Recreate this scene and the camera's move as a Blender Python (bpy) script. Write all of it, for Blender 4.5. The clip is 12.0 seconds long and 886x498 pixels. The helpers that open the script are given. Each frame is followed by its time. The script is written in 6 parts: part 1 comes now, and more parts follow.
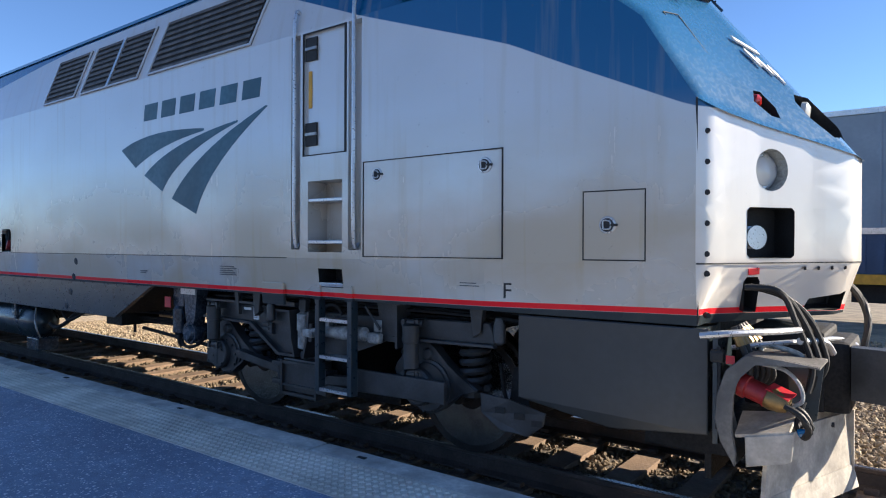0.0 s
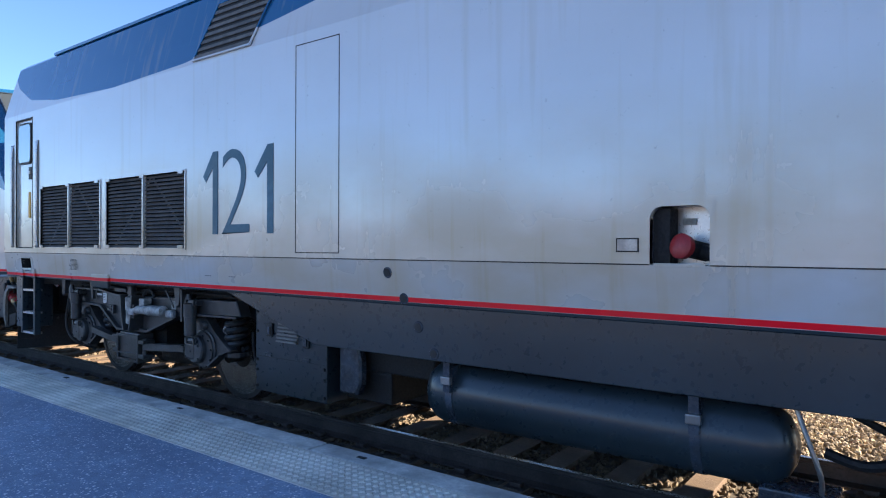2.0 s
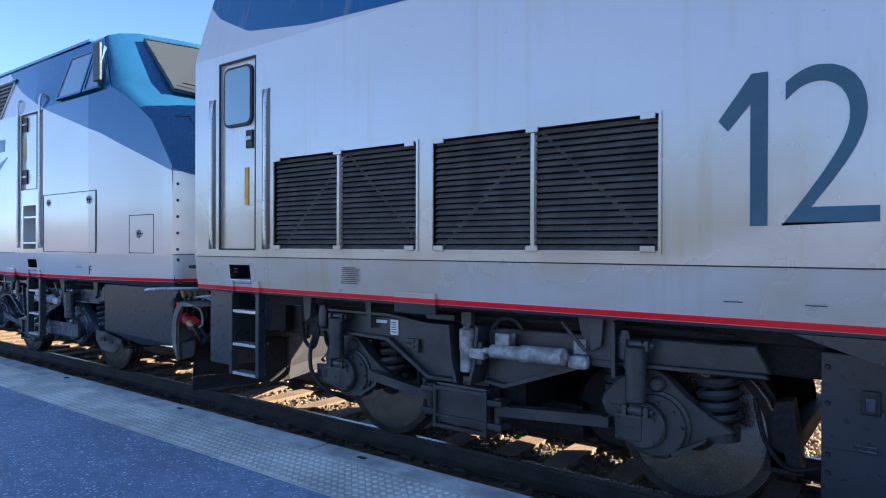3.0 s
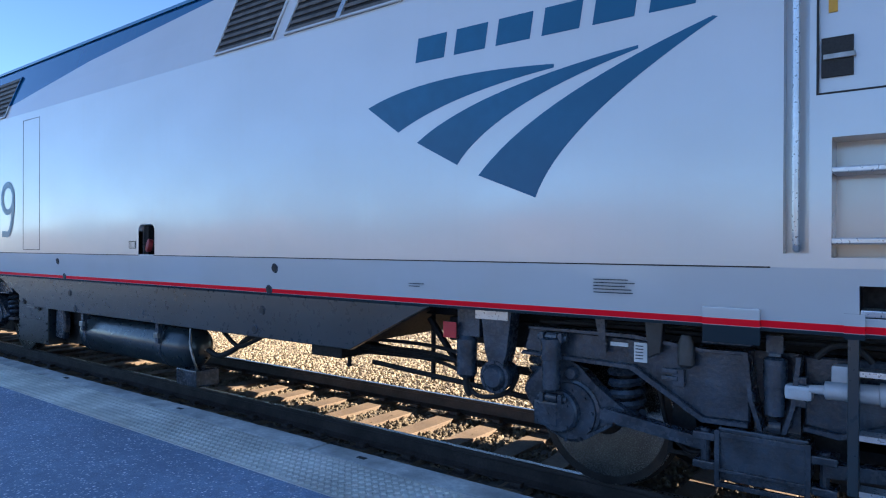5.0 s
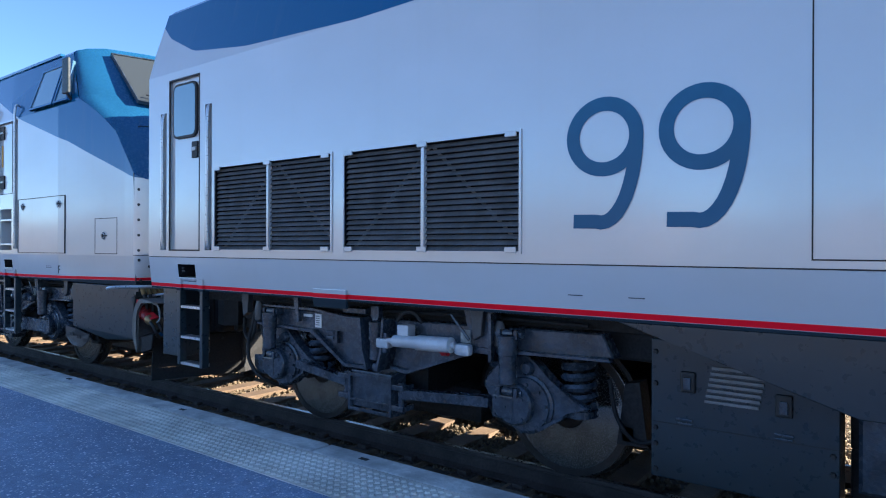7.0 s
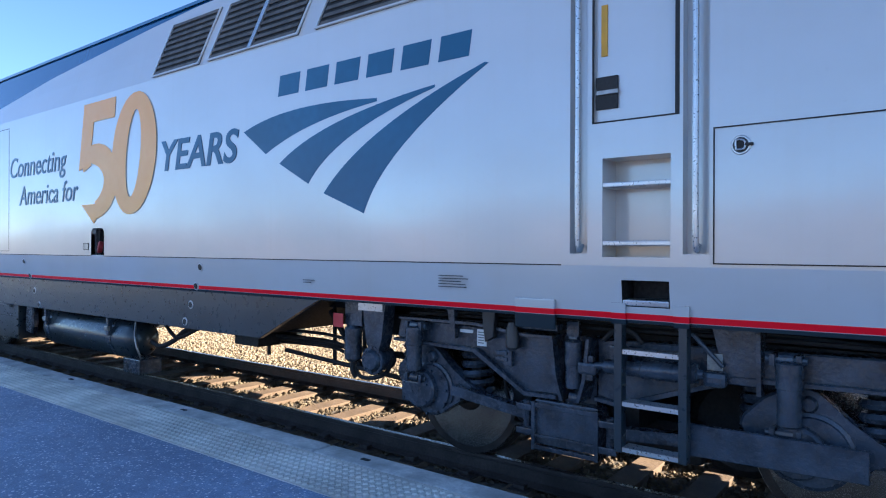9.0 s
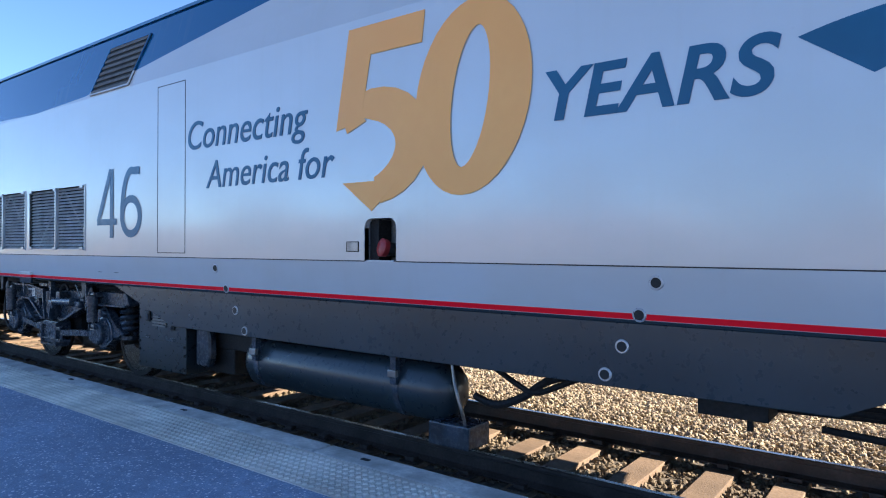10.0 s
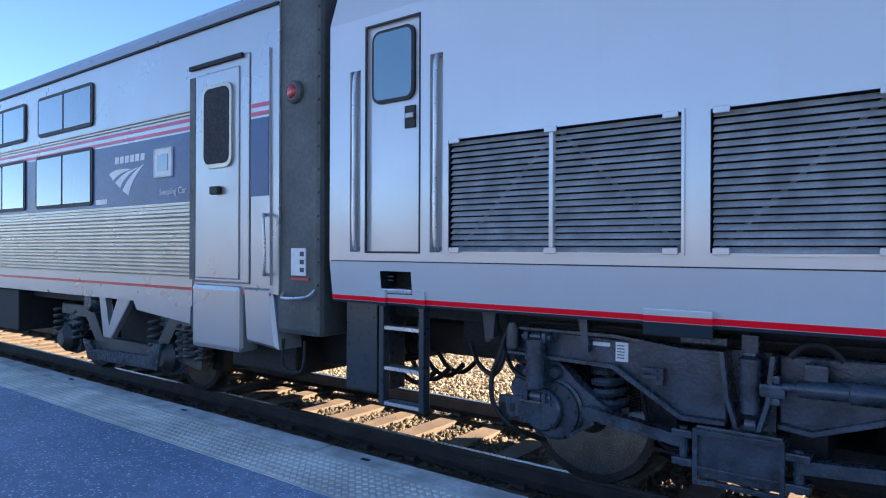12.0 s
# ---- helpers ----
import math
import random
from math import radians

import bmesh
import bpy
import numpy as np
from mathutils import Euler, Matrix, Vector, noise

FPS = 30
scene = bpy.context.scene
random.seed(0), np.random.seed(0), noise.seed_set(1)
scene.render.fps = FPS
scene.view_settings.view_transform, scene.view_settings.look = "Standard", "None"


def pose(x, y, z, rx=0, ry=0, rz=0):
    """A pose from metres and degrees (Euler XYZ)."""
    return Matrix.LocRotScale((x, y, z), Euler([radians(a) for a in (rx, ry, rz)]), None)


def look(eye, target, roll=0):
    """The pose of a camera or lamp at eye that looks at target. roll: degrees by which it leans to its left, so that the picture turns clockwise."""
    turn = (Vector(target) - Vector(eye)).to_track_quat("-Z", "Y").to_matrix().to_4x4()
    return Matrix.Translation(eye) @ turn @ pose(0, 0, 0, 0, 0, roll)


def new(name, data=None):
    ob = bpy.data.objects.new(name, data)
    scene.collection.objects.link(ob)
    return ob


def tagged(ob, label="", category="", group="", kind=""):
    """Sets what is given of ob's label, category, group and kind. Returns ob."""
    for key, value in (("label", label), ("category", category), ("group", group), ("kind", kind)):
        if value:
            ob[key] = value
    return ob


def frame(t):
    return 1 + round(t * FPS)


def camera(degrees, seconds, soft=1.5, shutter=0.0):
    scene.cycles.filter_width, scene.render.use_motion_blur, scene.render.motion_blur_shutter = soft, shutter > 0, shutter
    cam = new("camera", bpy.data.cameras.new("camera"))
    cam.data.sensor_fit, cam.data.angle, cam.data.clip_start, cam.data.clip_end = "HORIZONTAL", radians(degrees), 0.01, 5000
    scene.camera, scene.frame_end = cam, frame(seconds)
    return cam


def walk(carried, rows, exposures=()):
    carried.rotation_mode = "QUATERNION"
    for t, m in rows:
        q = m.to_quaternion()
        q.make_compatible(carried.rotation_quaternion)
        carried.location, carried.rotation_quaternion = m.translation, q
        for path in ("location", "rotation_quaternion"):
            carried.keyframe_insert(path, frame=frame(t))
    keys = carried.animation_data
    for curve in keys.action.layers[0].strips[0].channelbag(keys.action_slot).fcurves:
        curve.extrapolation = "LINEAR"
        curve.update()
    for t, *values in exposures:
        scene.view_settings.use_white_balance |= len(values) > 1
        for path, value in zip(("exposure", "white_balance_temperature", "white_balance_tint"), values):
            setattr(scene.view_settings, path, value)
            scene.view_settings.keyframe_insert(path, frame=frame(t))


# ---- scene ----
# x runs along the track (the train moves towards +x), y away from the platform, z = 0 on the rail heads.
cam = camera(68.6, 12.0, soft=1.1)
EYE = 1.716
# a slow drift of the held camera: seconds, degrees to the left, degrees up
DRIFT = [(0.0, 0, 0), (5.2, 0, 0.02), (5.5, 0.03, 0.04), (6.0, 0.08, 0.08), (6.5, 0.14, 0.10), (7.0, 0.20, 0.12), (7.5, 0.28, 0.155), (9.3, 0.325, 0.165), (12.0, 0.325, 0.165)]
walk(cam, [(t, pose(0, 0, EYE, 89.857 + up, 0, 36.823 + left) @ Matrix.Rotation(radians(0.216), 4, 'Z')) for t, left, up in DRIFT],
     exposures=[(0.0, 1.37, 6270, 14), (0.5, 1.8, 6350, 14), (1.0, 1.95, 6350, 14), (1.5, 2.02, 6450, 14), (3.0, 2.17, 6500, 15), (3.7, 2.32, 6550, 14), (5.3, 1.96, 6130, 12), (7.0, 2.0, 6130, 12), (7.7, 2.3, 6330, 15), (9.3, 2.1, 6240, 13), (11.0, 2.02, 6240, 13), (12.0, 2.2, 6330, 15)])

# ---- light ----
SUN_TO = Vector((1.1, 1.0, 0.68)).normalized()
ELEV = math.asin(SUN_TO.z)
world = bpy.data.worlds.new("world")
scene.world = world
world.use_nodes = True
wn = world.node_tree.nodes
sky = wn.new("ShaderNodeTexSky")
sky.sky_type = 'NISHITA'
sky.sun_disc = False
sky.sun_elevation = ELEV
sky.sun_rotation = math.atan2(SUN_TO.x, SUN_TO.y)
sky.air_density = 1.0
sky.altitude = 2500
sky.dust_density = 0.0
sky.ozone_density = 4.0
wn["Background"].inputs["Strength"].default_value = 0.08
deep = wn.new("ShaderNodeHueSaturation")
deep.inputs["Saturation"].default_value = 1.04
world.node_tree.links.new(sky.outputs[0], deep.inputs["Color"])
world.node_tree.links.new(deep.outputs[0], wn["Background"].inputs["Color"])
sun = new("sun", bpy.data.lights.new("sun", 'SUN'))
sun.data.energy = 5.0
sun.data.angle = radians(0.5)
sun.data.color = (1.0, 0.88, 0.69)
sun.matrix_world = look(SUN_TO * 40, (0, 0, 0))

TRACK = 5.33          # y of the track's centre line
SIDE = -1.52          # the near side of a locomotive, from the centre line


# ---- materials ----
def nodes_of(name):
    m = bpy.data.materials.new(name)
    m.use_nodes = True
    return m, m.node_tree.nodes, m.node_tree.links, m.node_tree.nodes["Principled BSDF"]


def mixer(n, l, fac, a, b, blend='MIX'):
    x = n.new("ShaderNodeMix")
    x.data_type, x.blend_type = 'RGBA', blend
    for sock, v in ((x.inputs[0], fac), (x.inputs[6], a), (x.inputs[7], b)):
        if isinstance(v, bpy.types.NodeSocket):
            l.new(v, sock)
        else:
            sock.default_value = v if isinstance(v, float) else (*v[:3], 1)
    return x.outputs[2]


def arith(n, l, op, a, b=0.0, clamp=False):
    x = n.new("ShaderNodeMath")
    x.operation, x.use_clamp = op, clamp
    for sock, v in zip(x.inputs, (a, b)):
        if isinstance(v, bpy.types.NodeSocket):
            l.new(v, sock)
        else:
            sock.default_value = v
    return x.outputs[0]


def ramp(n, l, v, lo, hi, t0=0.0, t1=1.0):
    x = n.new("ShaderNodeMapRange")
    l.new(v, x.inputs[0])
    for i, q in enumerate((lo, hi, t0, t1)):
        x.inputs[i + 1].default_value = q
    return x.outputs[0]


def noise_of(n, l, vec, scale, detail=4.0, stretch=None):
    t = n.new("ShaderNodeTexNoise")
    t.inputs["Scale"].default_value = scale
    t.inputs["Detail"].default_value = detail
    if stretch:
        mp = n.new("ShaderNodeMapping")
        mp.inputs["Scale"].default_value = stretch
        l.new(vec, mp.inputs[0])
        vec = mp.outputs[0]
    l.new(vec, t.inputs["Vector"])
    return t.outputs[0]


def mat(name, color, rough=0.5, metal=0.0, vary=0.25, scale=6.0, bump=0.0, bump_scale=60.0, tint=None, fine=None, per_object=0.0, coat=0.0):
    """A surface with stains at one scale and grain at another."""
    m, n, l, b = nodes_of(name)
    co = n.new("ShaderNodeTexCoord").outputs["Object"]
    big = noise_of(n, l, co, scale)
    small = noise_of(n, l, co, fine or scale * 12, 3.0)
    dark = [c * (1 - vary) for c in color]
    light = tint or [min(1, c * (1 + vary)) for c in color]
    col = mixer(n, l, ramp(n, l, big, 0.35, 0.65), dark, light)
    col = mixer(n, l, ramp(n, l, small, 0.3, 0.7, 0.0, 0.5), col, [c * (1 - vary * 0.8) for c in color])
    if per_object:
        rnd = n.new("ShaderNodeObjectInfo").outputs["Random"]
        col = mixer(n, l, ramp(n, l, rnd, 0, 1, 0.0, per_object), col, [c * 0.45 for c in color])
    l.new(col, b.inputs["Base Color"])
    l.new(ramp(n, l, small, 0.3, 0.7, rough * 0.85, min(1, rough * 1.2)), b.inputs["Roughness"])
    b.inputs["Metallic"].default_value = metal
    b.inputs["Coat Weight"].default_value = coat
    if bump:
        bp = n.new("ShaderNodeBump")
        bp.inputs["Strength"].default_value = bump
        bp.inputs["Distance"].default_value = 0.01
        l.new(noise_of(n, l, co, bump_scale), bp.inputs["Height"])
        l.new(bp.outputs[0], b.inputs["Normal"])
    return m


SILVER, BLUE, RED, CHARCOAL = (0.58, 0.592, 0.595), (0.003, 0.095, 0.225), (0.90, 0.006, 0.020), (0.019, 0.032, 0.041)
# the lower edge of the blue paint along a locomotive: x from the coupling plane, z over the rail
WAVE = [(-20.75, 4.30), (-20.45, 4.05), (-19.9, 3.80), (-19.0, 3.68), (-17.5, 3.62), (-16.0, 3.66), (-14.5, 3.84), (-12.5, 4.10), (-10.0, 4.30), (-8.0, 4.42),
        (-5.4, 4.42), (-4.6, 3.98), (-3.67, 3.61), (-2.36, 3.17), (-2.0, 3.00), (-1.18, 2.635), (-0.3, 2.60)]


def livery(name, dirt, base=None):
    """Silver paint with the blue wave, red line and charcoal sill; road dirt as streaks and films."""
    base = base or SILVER
    m, n, l, b = nodes_of(name)
    co = n.new("ShaderNodeTexCoord").outputs["Object"]
    sep = n.new("ShaderNodeSeparateXYZ")
    l.new(co, sep.inputs[0])
    X, Z = sep.outputs[0], sep.outputs[2]
    curve = n.new("ShaderNodeFloatCurve")
    c = curve.mapping.curves[0]
    pts = [((x + 21) / 21, (z - 2.028) / 3) for x, z in WAVE]
    c.points[0].location, c.points[1].location = pts[0], pts[-1]
    for p in pts[1:-1]:
        c.points.new(*p)
    for p in c.points:
        p.handle_type = 'VECTOR'
    curve.mapping.update()
    l.new(arith(n, l, 'DIVIDE', arith(n, l, 'ADD', X, 21.0), 21.0), curve.inputs["Value"])
    edge = arith(n, l, 'ADD', arith(n, l, 'MULTIPLY', curve.outputs[0], 3.0), 2.0)
    above = ramp(n, l, arith(n, l, 'SUBTRACT', Z, edge), -0.004, 0.004)
    film = noise_of(n, l, co, 0.9, 5.0, (1, 1, 1.6))
    streak = noise_of(n, l, co, 5.0, 5.0, (2.2, 1, 0.12))
    speck = noise_of(n, l, co, 24.0, 3.0)
    col = mixer(n, l, ramp(n, l, film, 0.35, 0.7), base, [v * 0.93 for v in base])
    col = mixer(n, l, above, col, BLUE)
    low = arith(n, l, 'MULTIPLY', ramp(n, l, film, 0.22, 0.56), ramp(n, l, Z, 2.75, 1.85))
    grime = arith(n, l, 'ADD', arith(n, l, 'MULTIPLY', low, 0.85), ramp(n, l, streak, 0.55, 0.80, 0.0, 0.35), True)
    grime = arith(n, l, 'MULTIPLY', grime, dirt)
    col = mixer(n, l, grime, col, (0.44, 0.36, 0.245))
    red = arith(n, l, 'MULTIPLY', ramp(n, l, Z, 1.291, 1.295), ramp(n, l, Z, 1.333, 1.329))
    col = mixer(n, l, red, col, RED)
    col = mixer(n, l, ramp(n, l, Z, 1.293, 1.289), col, CHARCOAL)
    col = mixer(n, l, arith(n, l, 'MULTIPLY', grime, arith(n, l, 'MULTIPLY', ramp(n, l, Z, 1.335, 1.331), 0.12)), col, (0.35, 0.28, 0.19))
    col = mixer(n, l, ramp(n, l, speck, 0.70, 0.78, 0.0, 0.25 * dirt), col, (0.10, 0.09, 0.08))
    l.new(col, b.inputs["Base Color"])
    l.new(arith(n, l, 'ADD', ramp(n, l, film, 0.3, 0.7, 0.10, 0.20), arith(n, l, 'MULTIPLY', grime, 0.25)), b.inputs["Roughness"])
    l.new(arith(n, l, 'MULTIPLY', ramp(n, l, Z, 1.331, 1.335), 0.14), b.inputs["Metallic"])
    l.new(ramp(n, l, Z, 1.331, 1.335, 0.0, 0.14), b.inputs["Coat Weight"])
    b.inputs["Coat Roughness"].default_value = 0.08
    l.new(ramp(n, l, Z, 1.331, 1.335, 0.12, 0.55), b.inputs["Specular IOR Level"])
    bp = n.new("ShaderNodeBump")
    bp.inputs["Strength"].default_value = 0.10
    bp.inputs["Distance"].default_value = 0.02
    l.new(noise_of(n, l, co, 1.1, 2.0), bp.inputs["Height"])
    l.new(bp.outputs[0], b.inputs["Normal"])
    return m


def glass(name, tint, rough=0.03, coat=0.3):
    m, n, l, b = nodes_of(name)
    b.inputs["Base Color"].default_value = (*tint, 1)
    b.inputs["Roughness"].default_value = rough
    b.inputs["Specular IOR Level"].default_value = 0.6
    b.inputs["Coat Weight"].default_value = coat
    return m


LIVERY = [livery("livery_dirty", 0.95), livery("livery_clean", 0.12), livery("livery_anniversary", 0.18)]
# The silver livery in a lighter copy, with strong sun on the nose painted in.
NOSE_SUNLIT = [livery("nose_sunlit_dusty", 0.40, (0.82, 0.80, 0.76)), livery("nose_sunlit", 0.12, (0.82, 0.80, 0.76))]
M_HOOD = mat("faded_blue_paint", [0.92 * v + 0.010 for v in BLUE], 0.26, 0.0, 0.07, 2.5, coat=0.35)
M_BLUE = mat("blue_paint", BLUE, 0.2, 0.0, 0.15, 1.5, coat=0.5)
M_DECAL = mat("decal_blue", (0.005, 0.105, 0.215), 0.34, 0.0, 0.15, 1.0)
M_DECAL_DUSTY = mat("decal_blue_dusty", (0.035, 0.115, 0.165), 0.45, 0.0, 0.25, 1.6)
M_YELLOW = mat("decal_gold", (1.0, 0.44, 0.12), 0.34, 0.0, 0.06, 0.8)
for m_flat in (M_DECAL, M_DECAL_DUSTY, M_YELLOW):
    m_flat.node_tree.nodes["Principled BSDF"].inputs["Specular IOR Level"].default_value = 0.35
M_RED = mat("red_paint", (0.55, 0.02, 0.03), 0.35, 0.0, 0.15, 6)
M_REDD = mat("worn_red", (0.30, 0.015, 0.015), 0.45, 0.0, 0.35, 9)
M_SKIRT = mat("dusty_charcoal_paint", (0.036, 0.041, 0.043), 0.34, 0.0, 0.3, 1.2, coat=0.08, fine=20)
M_CHAR = mat("charcoal_paint", CHARCOAL, 0.30, 0.0, 0.25, 1.2, coat=0.10, fine=20)
M_TRUCK = mat("bogie_grey", (0.046, 0.061, 0.081), 0.26, 0.1, 0.5, 7, 0.25, 45, fine=30)
M_TRUCKD = mat("bogie_dirty", (0.042, 0.044, 0.046), 0.42, 0.1, 0.4, 5, 0.2, 40)
M_WORN = mat("worn_pale_grey", (0.30, 0.30, 0.29), 0.5, 0.1, 0.55, 14, 0.1, 40, fine=60)
M_GREYW = mat("pale_grey_paint", (0.50, 0.52, 0.54), 0.4, 0.1, 0.15, 8)
M_PALE = mat("worn_label", (0.36, 0.37, 0.35), 0.6, 0.0, 0.3, 40)
M_BLACK = mat("black_rubber", (0.012, 0.012, 0.012), 0.6, 0.0, 0.3, 8)
# Dark steel taken to near-black, standing in for deep shade under floors and in recesses.
M_DARK = mat("black_steel_and_shade", (0.007, 0.007, 0.008), 0.7, 0.0, 0.3, 4)
M_STEEL = mat("bare_steel", (0.30, 0.29, 0.28), 0.35, 0.8, 0.3, 8)
M_ALU = mat("aluminium", (0.55, 0.56, 0.57), 0.3, 0.7, 0.15, 5)
M_WHEEL = mat("wheel_steel", (0.045, 0.035, 0.030), 0.55, 0.4, 0.4, 7, 0.1, 30)
M_TREAD = mat("wheel_tread", (0.35, 0.34, 0.33), 0.25, 0.95, 0.2, 9)
M_LOUVRE = mat("louvre_grey", (0.42, 0.43, 0.43), 0.5, 0.3, 0.3, 6)
M_LOUVRE_D = mat("louvre_sooty", (0.115, 0.105, 0.095), 0.6, 0.2, 0.35, 6)
M_LOUVRE_M = mat("louvre_mid", (0.16, 0.16, 0.16), 0.5, 0.3, 0.3, 6)
M_WHITE = mat("white_label", (0.72, 0.72, 0.70), 0.5, 0.0, 0.12, 8)
M_INK = mat("label_ink", (0.06, 0.07, 0.08), 0.6, 0.0, 0.2, 8)
M_TAPE = mat("yellow_tape", (0.65, 0.33, 0.03), 0.5, 0.0, 0.15, 8)
# The cab glass is coloured pale blue in place of the sky's reflection.
M_GLASS = glass("cab_glass", (0.10, 0.20, 0.25), 0.03, 1.0)
M_SCREEN = glass("windscreen_glass", (0.05, 0.06, 0.065), 0.05, 0.4)
M_LENS = glass("lamp_lens", (0.55, 0.55, 0.52), 0.08)
M_REDLENS = glass("red_lens", (0.35, 0.012, 0.01), 0.15)
M_BRASS = mat("worn_brass", (0.26, 0.17, 0.07), 0.4, 0.7, 0.25, 14)
M_GUARD = mat("worn_step_grey", (0.13, 0.122, 0.112), 0.5, 0.2, 0.4, 4, 0.2, 30)
M_PLOW = mat("worn_plough_paint", (0.42, 0.385, 0.33), 0.55, 0.0, 0.35, 7, 0.25, 30, fine=40)
M_CORR = mat("car_stainless", (0.44, 0.39, 0.32), 0.32, 0.6, 0.18, 3)
M_CARBLUE = mat("car_blue_band", (0.030, 0.065, 0.17), 0.35, 0.0, 0.15, 2)
M_PINK = mat("car_faded_red", (0.60, 0.07, 0.14), 0.4, 0.0, 0.15, 3)
M_DIAPH = mat("end_plate_grey", (0.085, 0.090, 0.085), 0.55, 0.2, 0.35, 2, 0.1, 20)
M_RAIL = mat("rail_rust", (0.092, 0.070, 0.058), 0.6, 0.4, 0.3, 4, 0.2, 50)
M_RAILTOP = mat("rail_head", (0.22, 0.20, 0.19), 0.28, 0.9, 0.25, 5)
M_TIE = mat("tie_wood", (0.23, 0.155, 0.10), 0.85, 0.0, 0.3, 3, 0.6, 60, per_object=0.5)
M_STONE = mat("ballast_stone", (0.37, 0.275, 0.17), 0.9, 0.0, 0.45, 5, 0.4, 60, tint=(0.50, 0.41, 0.28), fine=30)
# Ballast stone coloured near-black for the shade below the platform edge.
M_SHADESTONE = mat("shaded_stone", (0.045, 0.038, 0.032), 0.85, 0.0, 0.5, 5, 0.4, 60, fine=30)
# Ballast stone darkened partway for the train's shade between the ties.
M_MIDSTONE = mat("half_shaded_brown_stone", (0.19, 0.142, 0.09), 0.9, 0.0, 0.5, 5, 0.4, 60, fine=30)
# The bed's colour is darkened for the train's shade over it.
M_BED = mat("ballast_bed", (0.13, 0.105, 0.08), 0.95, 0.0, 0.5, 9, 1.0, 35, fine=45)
M_YARD = mat("yard_ground", (0.23, 0.192, 0.138), 0.95, 0.0, 0.35, 2.5, 0.8, 22, fine=26)
M_CONC = mat("platform_concrete", (0.50, 0.485, 0.45), 0.8, 0.0, 0.35, 4, 0.4, 60, fine=30)
M_TACT = mat("tactile_grey", (0.66, 0.62, 0.54), 0.7, 0.0, 0.25, 2.5, 0.2, 60, fine=25)


def asphalt():
    """Worn asphalt: dark binder with pale chips of stone at two sizes and a faint larger mottle."""
    m, n, l, b = nodes_of("platform_asphalt")
    co = n.new("ShaderNodeTexCoord").outputs["Object"]
    big = noise_of(n, l, co, 1.3, 6.0)
    mid = noise_of(n, l, co, 14.0, 5.0)
    grain = noise_of(n, l, co, 110.0, 3.0)
    col = mixer(n, l, ramp(n, l, big, 0.35, 0.68), (0.19, 0.265, 0.38), (0.31, 0.41, 0.56))
    col = mixer(n, l, ramp(n, l, mid, 0.38, 0.66, 0.0, 0.55), col, (0.14, 0.195, 0.285))
    for scale, rare, size in ((20.0, 0.58, 0.25), (44.0, 0.50, 0.36)):
        v = n.new("ShaderNodeTexVoronoi")
        v.inputs["Scale"].default_value = scale
        l.new(co, v.inputs["Vector"])
        sepc = n.new("ShaderNodeSeparateColor")
        l.new(v.outputs["Color"], sepc.inputs[0])
        chip = arith(n, l, 'MULTIPLY', ramp(n, l, sepc.outputs[0], rare, rare + 0.06), ramp(n, l, v.outputs["Distance"], size, size * 0.6))
        pale = mixer(n, l, sepc.outputs[1], (0.60, 0.64, 0.70), (0.95, 0.95, 0.95))
        col = mixer(n, l, chip, col, pale)
    col = mixer(n, l, ramp(n, l, grain, 0.42, 0.7, 0.0, 0.45), col, (0.05, 0.065, 0.09))
    l.new(col, b.inputs["Base Color"])
    b.inputs["Roughness"].default_value = 0.5
    b.inputs["Specular IOR Level"].default_value = 0.5
    bp = n.new("ShaderNodeBump")
    bp.inputs["Strength"].default_value = 0.5
    bp.inputs["Distance"].default_value = 0.006
    l.new(grain, bp.inputs["Height"])
    l.new(bp.outputs[0], b.inputs["Normal"])
    return m


M_ASPH = asphalt()


# ---- building helpers ----
def obj(name, bm, material, smooth=False):
    me = bpy.data.meshes.new(name)
    bmesh.ops.recalc_face_normals(bm, faces=bm.faces)
    bm.to_mesh(me)
    bm.free()
    if smooth:
        for p in me.polygons:
            p.use_smooth = True
        me.set_sharp_from_angle(angle=radians(40))
    me.materials.append(material)
    return new(name, me)


def part(name, bm, material, parent, label="", smooth=False):
    ob = obj(name, bm, material, smooth)
    ob.parent = parent
    return tagged(ob, label)


def box(bm, x0, x1, y0, y1, z0, z1, bevel=0.0):
    vs = [bm.verts.new((x, y, z)) for x in (x0, x1) for y in (y0, y1) for z in (z0, z1)]
    fs = [bm.faces.new([vs[i] for i in q]) for q in ((0, 1, 3, 2), (4, 6, 7, 5), (0, 4, 5, 1), (2, 3, 7, 6), (0, 2, 6, 4), (1, 5, 7, 3))]
    if bevel:
        es = list({e for f in fs for e in f.edges})
        bmesh.ops.bevel(bm, geom=es, offset=bevel, segments=2, affect='EDGES', profile=0.6)
    return bm


def B(*a, **k):
    return box(bmesh.new(), *a, **k)


def slab(bm, pts, y0, y1, bevel=0.0):
    """An outline in x and z, drawn out from y0 to y1."""
    lo = [bm.verts.new((x, y0, z)) for x, z in pts]
    hi = [bm.verts.new((x, y1, z)) for x, z in pts]
    fs = [bm.faces.new(lo), bm.faces.new(hi[::-1])]
    k = len(pts)
    fs += [bm.faces.new((lo[i], hi[i], hi[(i + 1) % k], lo[(i + 1) % k])) for i in range(k)]
    if bevel:
        bmesh.ops.bevel(bm, geom=list(fs[0].edges) + list(fs[1].edges), offset=bevel, segments=1, affect='EDGES')
    return bm


def S(*a, **k):
    return slab(bmesh.new(), *a, **k)


